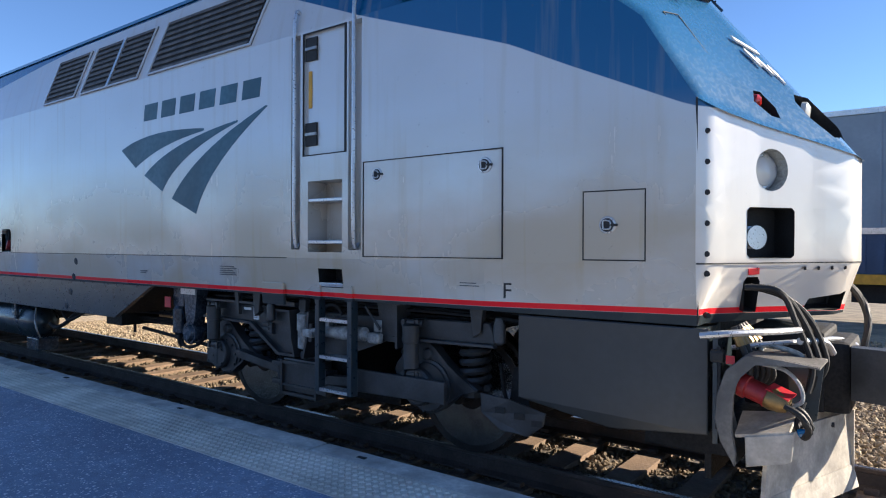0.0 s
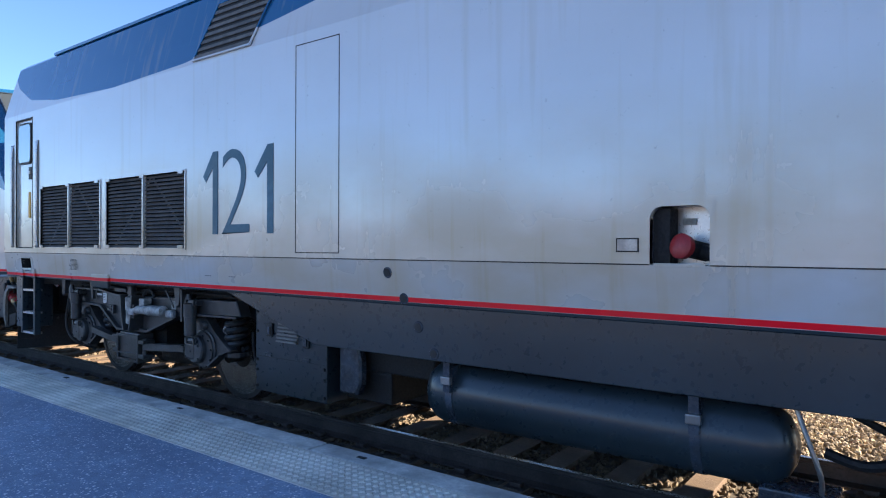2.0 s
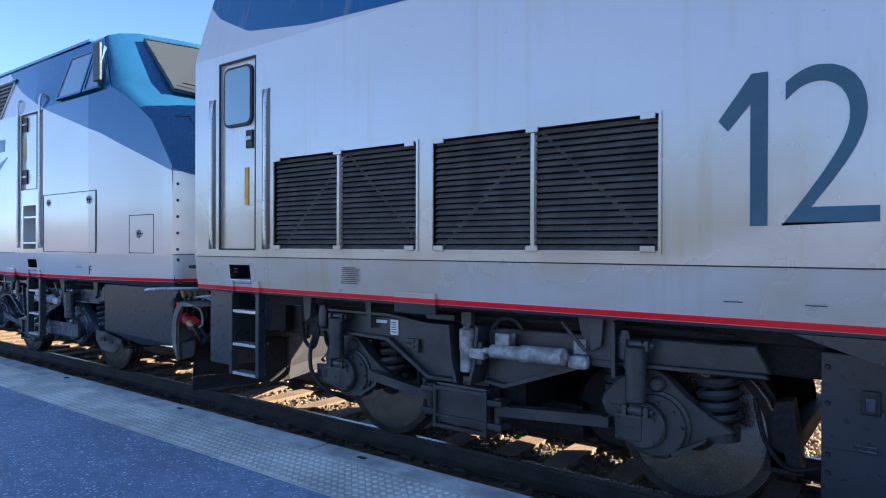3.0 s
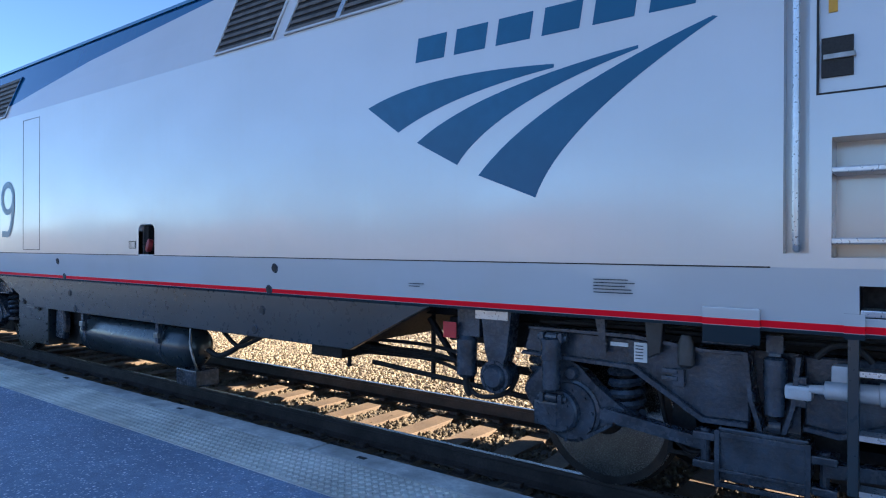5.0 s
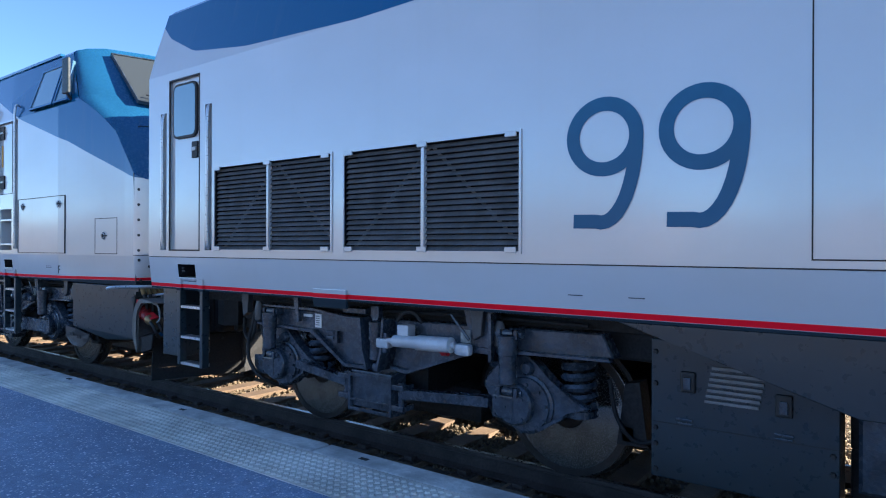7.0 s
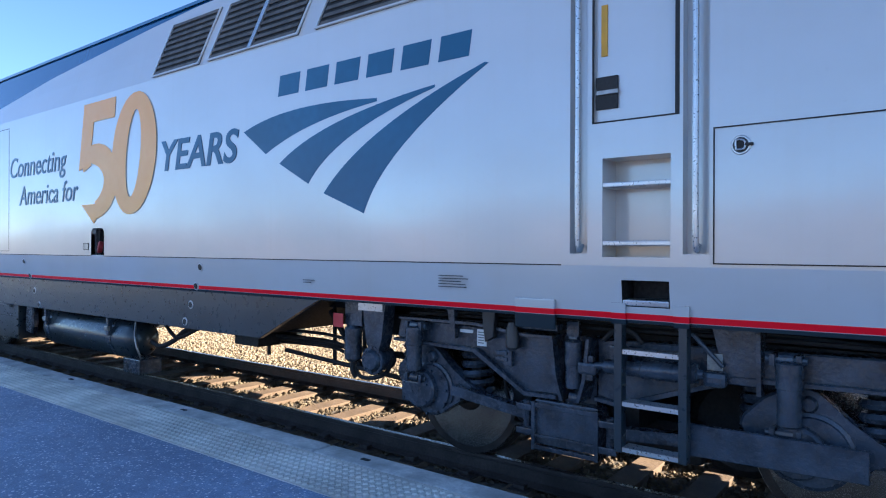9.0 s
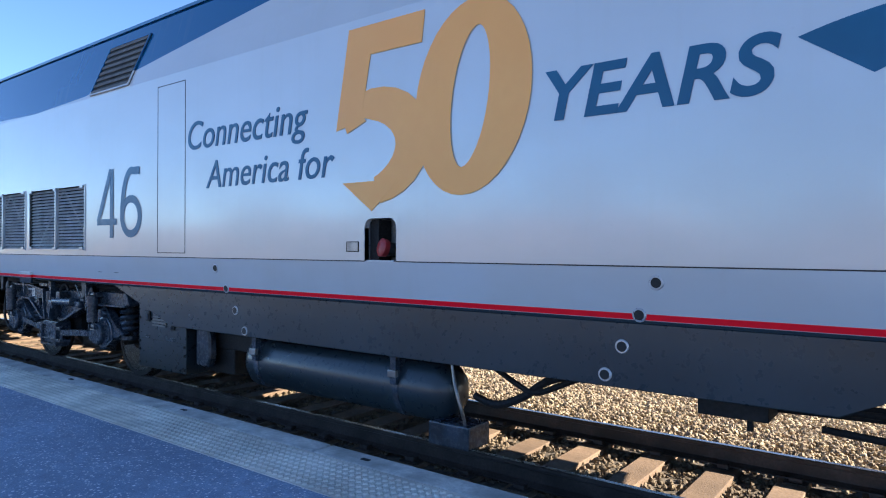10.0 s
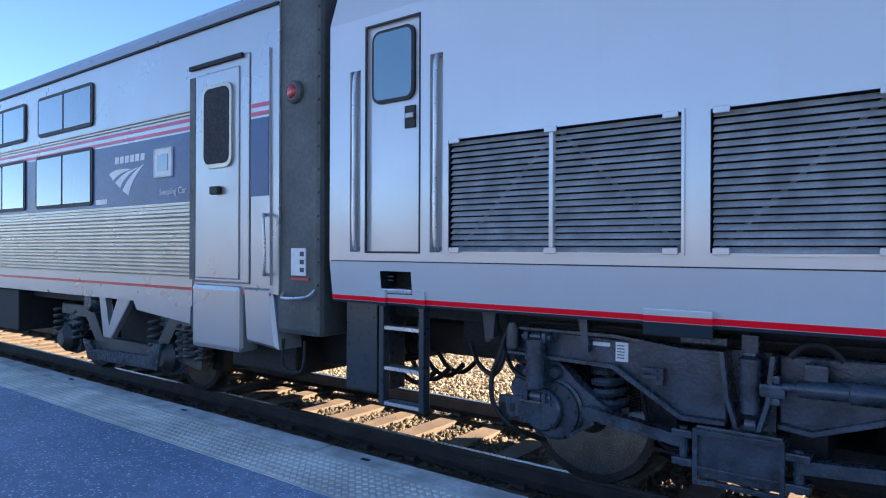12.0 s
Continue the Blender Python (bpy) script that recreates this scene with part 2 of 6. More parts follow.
def lathe(bm, p0, p1, prof, seg=20):
    """A turned body about the line p0 to p1: prof gives (share of the length, radius)."""
    p0, p1 = Vector(p0), Vector(p1)
    q = (p1 - p0).to_track_quat('Z', 'Y').to_matrix()
    rings = []
    for s, r in prof:
        c = p0.lerp(p1, s)
        rings.append([bm.verts.new(c + q @ Vector((r * math.cos(a), r * math.sin(a), 0))) for a in (2 * math.pi * i / seg for i in range(seg))])
    for a, b in zip(rings, rings[1:]):
        for i in range(seg):
            bm.faces.new((a[i], a[(i + 1) % seg], b[(i + 1) % seg], b[i]))
    bm.faces.new(rings[0][::-1])
    bm.faces.new(rings[-1])
    return bm


def rod(bm, p0, p1, r, seg=12):
    return lathe(bm, p0, p1, ((0, r), (1, r)), seg)


def tube(bm, pts, r, seg=8, steps=6):
    """A pipe or hose through the points, rounded between them."""
    P = [Vector(p) for p in pts]
    line = []
    for i in range(len(P) - 1):
        a, b, c, d = P[max(i - 1, 0)], P[i], P[i + 1], P[min(i + 2, len(P) - 1)]
        for s in range(steps):
            t = s / steps
            line.append(0.5 * ((2 * b) + (c - a) * t + (2 * a - 5 * b + 4 * c - d) * t * t + (3 * b - a - 3 * c + d) * t ** 3))
    line.append(P[-1])
    prev = None
    first = None
    for i, p in enumerate(line):
        way = line[min(i + 1, len(line) - 1)] - line[max(i - 1, 0)]
        q = way.to_track_quat('Z', 'Y').to_matrix()
        ring = [bm.verts.new(p + q @ Vector((r * math.cos(2 * math.pi * k / seg), r * math.sin(2 * math.pi * k / seg), 0))) for k in range(seg)]
        if prev:
            off = min(range(seg), key=lambda o: (ring[o].co - prev[0].co).length)
            ring = ring[off:] + ring[:off]
            for k in range(seg):
                bm.faces.new((prev[k], prev[(k + 1) % seg], ring[(k + 1) % seg], ring[k]))
        else:
            first = ring
        prev = ring
    bm.faces.new(first[::-1])
    bm.faces.new(prev)
    return bm


def coil(bm, x, y, z0, z1, r=0.10, wire=0.026, turns=5):
    k = turns * 12
    pts = [(x + r * math.cos(2 * math.pi * i / 12), y + r * math.sin(2 * math.pi * i / 12), z0 + (z1 - z0) * i / k) for i in range(k + 1)]
    return tube(bm, pts, wire, 6, 1)


def patch(corners, out, thick):
    """A four-cornered sheet, lifted by out along its normal, with a thickness."""
    c = [Vector(p) for p in corners]
    nrm = (c[1] - c[0]).cross(c[3] - c[0]).normalized()
    bm = bmesh.new()
    lo = [bm.verts.new(p + nrm * (out - thick)) for p in c]
    hi = [bm.verts.new(p + nrm * out) for p in c]
    bm.faces.new(lo[::-1])
    bm.faces.new(hi)
    for i in range(4):
        bm.faces.new((lo[i], lo[(i + 1) % 4], hi[(i + 1) % 4], hi[i]))
    return bm


def lerp4(c, u, v):
    a, b, d, e = [Vector(p) for p in c]
    return a.lerp(b, u).lerp(e.lerp(d, u), v)


def frame_bars(c, w, out, thick, bm=None):
    """A frame of four bars round a four-cornered opening."""
    bm = bm or bmesh.new()
    p = [Vector(q) for q in c]
    mid = sum(p, Vector()) / 4
    nrm = (p[1] - p[0]).cross(p[3] - p[0]).normalized()
    inn = [q + ((p[i - 1] - q).normalized() + (p[(i + 1) % 4] - q).normalized()) * w for i, q in enumerate(p)]
    vs = [[bm.verts.new(q + nrm * h) for q in ring] for ring, h in ((p, out - thick), (p, out), (inn, out), (inn, out - thick))]
    for a, b in ((0, 1), (1, 2), (2, 3)):
        for i in range(4):
            j = (i + 1) % 4
            bm.faces.new((vs[a][i], vs[a][j], vs[b][j], vs[b][i]))
    return bm


def outline(bm, x0, x1, z0, z1, w=0.008, y=SIDE, proud=0.002):
    """A thin joint line round a panel on the near side."""
    for a in ((x0, x1, z0, z0 + w), (x0, x1, z1 - w, z1), (x0, x0 + w, z0 + w, z1 - w), (x1 - w, x1, z0 + w, z1 - w)):
        box(bm, a[0], a[1], y - proud, y + 0.01, a[2], a[3])
    return bm


def words(name, body, x0, x1, z0, z1, y, material, parent, shear=0.0, bold=0.0, label=""):
    """Lettering that fills the given rectangle on a face that looks to -y."""
    cu = bpy.data.curves.new(name, 'FONT')
    cu.body, cu.shear, cu.offset, cu.extrude = body, shear, bold, 0.002
    cu.resolution_u = 6
    tmp = bpy.data.objects.new(name, cu)
    scene.collection.objects.link(tmp)
    dg = bpy.context.evaluated_depsgraph_get()
    me = bpy.data.meshes.new_from_object(tmp.evaluated_get(dg))
    bpy.data.objects.remove(tmp)
    co = [v.co.copy() for v in me.vertices]
    lx, hx = min(v.x for v in co), max(v.x for v in co)
    ly, hy = min(v.y for v in co), max(v.y for v in co)
    for v, p in zip(me.vertices, co):
        v.co = (x0 + (p.x - lx) / (hx - lx) * (x1 - x0), y - 0.004 - p.z, z0 + (p.y - ly) / (hy - ly) * (z1 - z0))
    me.materials.clear()
    me.materials.append(material)
    ob = new(name, me)
    ob.parent = parent
    return tagged(ob, label)


def blade(bm, low, high, y, n=16, thick=0.003):
    """A flat curved stripe between two curves, each (start, bend, end) in x and z."""
    def at(c, t):
        (a, b), (p, q), (e, f) = c
        return ((1 - t) ** 2 * a + 2 * t * (1 - t) * p + t * t * e, (1 - t) ** 2 * b + 2 * t * (1 - t) * q + t * t * f)
    pts = [at(low, i / n) for i in range(n + 1)] + [at(high, 1 - i / n) for i in range(n + 1)]
    return slab(bm, pts, y - thick, y + 0.004)


def ribbon(bm, pts, w, y, thick=0.003):
    """A flat stroke of even width through points in x and z; w may vary point by point."""
    P = [Vector((a, b)) for a, b in pts]
    W = w if isinstance(w, list) else [w] * len(P)
    L, R = [], []
    for i, p in enumerate(P):
        ring = (P[0] - P[-1]).length < 1e-4
        ahead, behind = P[min(i + 1, len(P) - 1)], P[max(i - 1, 0)]
        if ring and i in (0, len(P) - 1):
            ahead, behind = P[1], P[-2]
        d = (ahead - behind).normalized()
        nn = Vector((-d.y, d.x)) * W[i] / 2
        L.append(p + nn)
        R.append(p - nn)
    for i in range(len(P) - 1):
        q = [L[i], L[i + 1], R[i + 1], R[i]]
        f = [bm.verts.new((a.x, y - thick, a.y)) for a in q]
        bm.faces.new(f)
    bmesh.ops.remove_doubles(bm, verts=bm.verts, dist=0.0005)
    return bm


# ---- ground, track and platform ----
def ground_sheet():
    bm = bmesh.new()
    xs, ys = (-900, -60, -20, 6, 40, 900), (-900, -40, 3.2, 8.2, 10.0, 40, 900)
    zs = {3.2: -0.22, 8.2: -0.26, 10.0: -0.27, 40: -0.40}
    g = [[bm.verts.new((x, y, zs.get(y, -0.5 if y > 0 else -0.22))) for y in ys] for x in xs]
    for i in range(len(xs) - 1):
        for j in range(len(ys) - 1):
            bm.faces.new((g[i][j], g[i + 1][j], g[i + 1][j + 1], g[i][j + 1]))
    return tagged(obj("ground", bm, M_YARD), "tan gravel ground of the rail yard", "ground", kind="structure")


def rail_line(name, y):
    prof = [(-0.07, -0.172), (0.07, -0.172), (0.07, -0.160), (0.012, -0.135), (0.010, -0.045), (0.036, -0.032), (0.036, -0.006), (0.028, 0.0), (-0.028, 0.0), (-0.036, -0.006), (-0.036, -0.032), (-0.010, -0.045), (-0.012, -0.135), (-0.07, -0.160)]
    bm = bmesh.new()
    a = [bm.verts.new((-90, y + p, z)) for p, z in prof]
    b = [bm.verts.new((30, y + p, z)) for p, z in prof]
    for i in range(len(prof)):
        bm.faces.new((a[i], a[(i + 1) % 14], b[(i + 1) % 14], b[i]))
    ob = tagged(obj(name, bm, M_RAIL), "rusty brown steel rail with a shiny worn head", "rail", kind="structure")
    part("running_surface", B(-90, 30, y - 0.024, y + 0.024, -0.002, 0.002), M_RAILTOP, ob)
    return ob


def platform():
    Z = 0.185
    top = tagged(obj("platform", B(-90, 30, -3.2, 2.775, -0.3, Z), M_ASPH), "dark blue-grey speckled asphalt station platform", "platform", kind="structure")
    edge = tagged(obj("platform_edge", B(-90, 30, 3.305, 3.50, -0.3, Z - 0.04), M_CONC), "weathered grey concrete platform edge", "platform edge", kind="structure")
    rng = random.Random(12)
    for i in range(-8, 5):
        x = -3.75 + 2.365 * i
        part("edge_slab", B(x + 0.012, x + 2.353, 3.322, 3.53 + rng.uniform(-0.006, 0.006), Z - 0.05, Z + rng.uniform(-0.006, 0.004), bevel=0.012), M_CONC, edge)
        if i < 3:
            part("lifting_eye", B(x + 0.42, x + 0.50, 3.40, 3.44, Z - 0.03, Z + 0.006, bevel=0.004), M_DARK, edge)
    tact = tagged(obj("tactile_strip", B(-90, 30, 2.777, 3.303, -0.3, Z + 0.003), M_TACT), "grey tactile warning strip with raised domes", "tactile strip", kind="structure")
    dome = np.array([(math.cos(a) * r, math.sin(a) * r, h) for r, h in ((0.023, 0), (0.014, 0.010)) for a in [2 * math.pi * k / 6 for k in range(6)]])
    faces = [(k, (k + 1) % 6, 6 + (k + 1) % 6, 6 + k) for k in range(6)] + [tuple(range(6, 12))]
    V, F = [], []
    for i in range(330):
        for j in range(8):
            o = len(V)
            V += [tuple(p) for p in dome + np.array((-18.5 + i * 0.061, 2.822 + j * 0.061, Z + 0.003))]
            F += [tuple(o + k for k in f) for f in faces]
    me = bpy.data.meshes.new("domes")
    me.from_pydata(V, [], F)
    me.materials.append(M_TACT)
    ob = new("domes", me)
    ob.parent = tact
    tagged(ob, kind="stuff")


def stones(name, count, area, height, size, label, seed, material=M_STONE):
    """Loose ballast: many crushed stones in one mesh."""
    rng = np.random.default_rng(seed)
    ico = bmesh.new()
    bmesh.ops.create_icosphere(ico, subdivisions=1, radius=1.0)
    ico.verts.ensure_lookup_table()
    base = np.array([v.co[:] for v in ico.verts])
    tri = np.array([[v.index for v in f.verts] for f in ico.faces])
    ico.free()
    x0, x1, y0, y1 = area
    P = np.stack([rng.uniform(x0, x1, count), rng.uniform(y0, y1, count)], 1)
    sz = rng.uniform(0.55, 1.25, count) * size
    ang = rng.uniform(0, 6.28, count)
    sq = rng.uniform(0.55, 1.2, (count, 1, 3))
    V = base[None] * sq * (1 + rng.uniform(-0.28, 0.28, (count, len(base), 1)))
    c, s = np.cos(ang)[:, None], np.sin(ang)[:, None]
    V = np.stack([V[..., 0] * c - V[..., 2] * s, V[..., 1], V[..., 0] * s + V[..., 2] * c], -1) * sz[:, None, None]
    z = np.array([height(a, b) for a, b in P]) + rng.uniform(-0.3, 0.6, count) * size
    V += np.concatenate([P, z[:, None]], 1)[:, None, :]
    F = tri[None] + (np.arange(count) * len(base))[:, None, None]
    me = bpy.data.meshes.new(name)
    me.from_pydata(V.reshape(-1, 3).tolist(), [], F.reshape(-1, 3).tolist())
    me.materials.append(material)
    return tagged(new(name, me), label, "ballast", kind="stuff")


def stone_mat_variation():
    n, l = M_STONE.node_tree.nodes, M_STONE.node_tree.links
    b = n["Principled BSDF"]
    src = b.inputs["Base Color"].links[0].from_socket
    rnd = n.new("ShaderNodeNewGeometry").outputs["Random Per Island"]
    col = mixer(n, l, ramp(n, l, rnd, 0.0, 1.0, 0.0, 0.75), src, (0.13, 0.10, 0.075))
    rnd2 = arith(n, l, 'FRACT', arith(n, l, 'MULTIPLY', rnd, 7.13))
    col = mixer(n, l, ramp(n, l, rnd2, 0.55, 1.0, 0.0, 0.7), col, (0.60, 0.47, 0.29))
    l.new(col, b.inputs["Base Color"])


def bank(x, y):
    """The height of the ballast across the track."""
    if y < 6.2:
        return -0.225
    if y < 8.0:
        return -0.20
    return -0.21


def track():
    bed = tagged(obj("track_bed", B(-90, 30, 3.56, 6.9, -0.34, -0.225), M_BED), "gravel bed under the track, coloured dark for shade", "track bed", kind="structure")
    rng = random.Random(4)
    tie_data = []
    for k in range(4):
        ob = obj("tie", B(-0.115, 0.115, 3.95, 6.55, -0.34, -0.170 - 0.004 * k, bevel=0.008), M_TIE)
        tie_data.append(ob.data)
        bpy.data.objects.remove(ob)
    plate = B(-0.09, 0.09, -0.18, 0.18, -0.006, 0.012)
    box(plate, -0.05, 0.05, -0.15, -0.075, 0.012, 0.05, bevel=0.01)
    box(plate, -0.05, 0.05, 0.075, 0.15, 0.012, 0.05, bevel=0.01)
    po = obj("tie_plate", plate, M_RAIL)
    pd = po.data
    bpy.data.objects.remove(po)
    for i in range(-60, 12):
        x = i * 0.56 + 0.2 + rng.uniform(-0.03, 0.03)
        tie = new("tie", tie_data[rng.randrange(4)])
        tie.parent = bed
        tie.matrix_basis = pose(x, 0, rng.uniform(-0.012, 0.006), 0, 0, rng.uniform(-0.25, 0.25))
        for y in (TRACK - 0.752, TRACK + 0.752):
            p = new("tie_plate", pd)
            p.parent = bed
            p.matrix_basis = pose(x, y, -0.184)


def gravel_apron():
    """The sunlit gravel surface on the far side of the track, under its loose stones."""
    m = mat("gravel_surface", (0.36, 0.285, 0.19), 0.95, 0.0, 0.45, 9, 1.0, 30, fine=40)
    tagged(obj("gravel_apron", B(-60, 14, 6.92, 17.5, -0.40, -0.225), m), "sunlit tan gravel beyond the track", "gravel", kind="structure")


def far_container():
    """A trailer on a flat wagon, on another track."""
    x0, x1, y0, y1 = -2.15, 13.0, 20.0, 22.5
    root = tagged(new("flat_wagon"), "yellow flat wagon on a far track", "wagon")
    part("deck", B(x0, x1, y0 - 0.1, y1 + 0.1, 0.80, 1.06), M_TAPE, root)
    part("frame", B(x0 + 0.5, x1, y0 + 0.3, y1 - 0.3, 0.3, 0.799), M_DARK, root)
    for x in (0.4, 2.2, 10.6, 12.4):
        part("wheel", lathe(bmesh.new(), (x, y0 + 0.3, 0.0), (x, y0 + 0.45, 0.0), ((0, 0.42), (1, 0.46)), 18), M_WHEEL, root)
    m_box = mat("far_box_blue", (0.03, 0.075, 0.16), 0.5, 0.1, 0.15, 1)
    m_cont = mat("far_trailer_grey_blue", (0.20, 0.27, 0.34), 0.5, 0.1, 0.12, 1)
    c = tagged(new("container"), "blue ribbed steel box on a flat wagon", "container")
    part("body", B(x0 + 0.6, x1, y0 + 0.04, y1, 1.062, 2.10), m_box, c)
    for i in range(34):
        part("rib", B(x0 + 0.65 + i * 0.4, x0 + 0.83 + i * 0.4, y0 - 0.02, y0 + 0.05, 1.1, 2.05), m_box, c)
    t = tagged(new("trailer"), "grey-blue panelled trailer with riveted seams", "trailer")
    part("body", B(x0 - 0.15, x1, y0 + 0.02, y1, 2.102, 5.22, bevel=0.03), m_cont, t)
    part("top_rail", B(x0 - 0.17, x1, y0 - 0.02, y1 + 0.02, 5.22, 5.36), M_ALU, t)
    part("bottom_rail", B(x0 - 0.17, x1, y0 - 0.02, y1 + 0.02, 2.10, 2.26), M_ALU, t)
    for i in range(9):
        part("post", B(x0 - 0.17 + i * 1.22, x0 - 0.05 + i * 1.22, y0 - 0.01, y0 + 0.03, 2.26, 5.22), m_cont, t)


def far_ridge():
    """Low sunlit rise and roofs far behind the platform: the distance that closes the place on that side."""
    rng = random.Random(9)
    bm = bmesh.new()
    x, prev = -260.0, None
    while x < 220:
        h = 7.6 + 2.8 * noise.noise(Vector((x * 0.03, 0, 0))) + rng.uniform(-0.7, 0.7)
        y = -75 + 8 * noise.noise(Vector((x * 0.01, 5, 0)))
        row = [bm.verts.new((x, y, -0.3)), bm.verts.new((x, y - 1, h * 0.6)), bm.verts.new((x, y - 8, h)), bm.verts.new((x, y - 30, h * 0.8))]
        if prev:
            for i in range(3):
                bm.faces.new((prev[i], row[i], row[i + 1], prev[i + 1]))
        prev = row
        x += rng.uniform(3, 7)
    m = mat("far_rise", (0.25, 0.215, 0.19), 0.95, 0.0, 0.4, 0.08, fine=0.5)
    tagged(obj("backdrop", bm, m), "low tan rise in the far distance", "backdrop", kind="structure")


ground_sheet()
far_ridge()
platform()
rail_line("rail_near", TRACK - 0.752)
rail_line("rail_far", TRACK + 0.752)
far_container()
gravel_apron()
stone_mat_variation()
stones("gravel", 46000, (-17, 2.5, 6.10, 9.6), bank, 0.026, "sunlit tan crushed-stone ballast beside the track", 1)
stones("far_gravel", 20000, (-24, 3.0, 9.4, 16.0), bank, 0.036, "tan gravel beyond the track", 4)
stones("ballast", 15000, (-17, 2.5, 4.55, 6.0), bank, 0.026, "brown ballast stones between the ties, darkened for shade", 2, M_MIDSTONE)
stones("edge_ballast", 3500, (-14, 2.5, 3.62, 4.42), bank, 0.028, "ballast stones below the platform edge, coloured dark for shade", 3, M_SHADESTONE)

# ---- locomotives ----
PITCH = 20.67
AXLES = (-18.67, -15.95, -5.82, -3.09)
# openings in the near side: x0, x1, z0, z1
HOLES = [(-20.48, -20.36, 1.72, 3.20), (-20.31, -19.73, 1.71, 3.54), (-19.64, -19.52, 1.72, 3.20), (-19.46, -17.79, 1.728, 2.54), (-17.63, -15.96, 1.728, 2.535),
         (-20.15, -19.83, 1.39, 1.57), (-11.07, -10.73, 1.64, 1.99), (-4.54, -4.42, 1.72, 3.60), (-4.39, -3.85, 2.53, 3.60), (-4.32, -3.90, 1.70, 2.31), (-3.83, -3.68, 1.72, 3.60), (-4.20, -3.91, 1.40, 1.56)]
SHOULDER = [(SIDE, 3.62), (-1.46, 3.90), (-1.34, 4.36), (-1.26, 4.43), (-0.7, 4.52), (0.0, 4.54)]


def shell():
    """The body with its openings: near side as a grid, shoulders, roof, far side and rear."""
    bm = bmesh.new()
    xs = sorted({-20.72, -2.06, *[h[0] for h in HOLES], *[h[1] for h in HOLES], *[-20.5 + 0.9 * i for i in range(21)]})
    zs = sorted({1.30, 1.646, 1.66, 2.8, 3.62, *[h[2] for h in HOLES], *[h[3] for h in HOLES]})
    g = {(x, z): bm.verts.new((x, SIDE, z)) for x in xs for z in zs}
    for x, x2 in zip(xs, xs[1:]):
        for z, z2 in zip(zs, zs[1:]):
            mx, mz = (x + x2) / 2, (z + z2) / 2
            if not any(h[0] < mx < h[1] and h[2] < mz < h[3] for h in HOLES):
                bm.faces.new((g[x, z], g[x2, z], g[x2, z2], g[x, z2]))
    prof = SHOULDER + [(-y, z) for y, z in SHOULDER[-2::-1]] + [(1.52, 1.30)]
    def front(i):
        z = prof[i][1]
        return -2.06 if z < 3.63 else -2.06 - 0.42 * min(1, (z - 3.62) / 0.8)
    def rear(i):
        z = prof[i][1]
        return -20.72 if z < 3.63 else -20.72 + 0.10 * min(1, (z - 3.62) / 0.8)
    rows = [[bm.verts.new((rear(i) + (front(i) - rear(i)) * k / 10, *prof[i])) for i in range(len(prof))] for k in range(11)]
    for a, b in zip(rows, rows[1:]):
        for i in range(len(prof) - 1):
            bm.faces.new((a[i], b[i], b[i + 1], a[i + 1]))
    end = [bm.verts.new((rear(i) - 0.001, *prof[i])) for i in range(len(prof))] + [bm.verts.new((-20.721, SIDE, 1.30))]
    bm.faces.new(end)
    fl = [bm.verts.new(p) for p in ((-20.72, SIDE, 1.30), (-1.1, SIDE, 1.30), (-1.1, 1.52, 1.30), (-20.72, 1.52, 1.30))]
    bm.faces.new(fl)
    return bm


NOSE_PLAN = [(-1.06, 1.52), (-1.02, 1.485), (-0.985, 1.41), (-0.95, 1.30), (-0.825, 0.98), (-0.60, 0.52), (-0.41, 0.20), (-0.375, 0.0)]


def nose_rows():
    lip = (2.60, 2.575, 2.555, 2.54, 2.50, 2.44, 2.38, 2.36)
    rows = []
    for z, back in ((1.30, 0.11), (1.337, 0.10), (1.384, 0.09), (1.66, 0.0), (2.0, 0.0)):
        rows.append([(x - back * min(1, i / 3), -y, z) for i, (x, y) in enumerate(NOSE_PLAN)])
    rows.append([(x, -y, z) for (x, y), z in zip(NOSE_PLAN, lip)])
    return rows


def both(bm, rows):
    """A skin through rows of points and its mirror image across the centre line."""
    for sgn in (1, -1):
        V = [[bm.verts.new((x, y * sgn, z)) for x, y, z in r] for r in rows]
        for a, b in zip(V, V[1:]):
            for i in range(len(a) - 1):
                bm.faces.new((a[i], a[i + 1], b[i + 1], b[i]))
    bmesh.ops.remove_doubles(bm, verts=bm.verts, dist=0.0005)
    return bm


def hood_rows():
    lip = nose_rows()[-1]
    out = [(x + 0.02, y * 1.004, z - 0.012) for x, y, z in lip]
    base = [(-1.38, -1.515, 3.13), (-1.37, -1.48, 3.15), (-1.36, -1.42, 3.17), (-1.35, -1.32, 3.19), (-1.30, -1.0, 3.23), (-1.22, -0.52, 3.28), (-1.13, -0.2, 3.32), (-1.11, 0.0, 3.33)]
    mid = [(-2.06, -1.515, 3.64), (-2.0, -1.48, 3.66), (-1.95, -1.42, 3.68), (-1.90, -1.32, 3.70), (-1.78, -1.0, 3.74), (-1.62, -0.52, 3.78), (-1.5, -0.2, 3.80), (-1.47, 0.0, 3.80)]
    top = [(-2.48, -1.33, 4.38), (-2.44, -1.31, 4.40), (-2.42, -1.28, 4.41), (-2.38, -1.2, 4.44), (-2.28, -1.0, 4.47), (-2.16, -0.52, 4.50), (-2.1, -0.2, 4.52), (-2.08, 0.0, 4.53)]
    return [out, lip, base, mid, top]


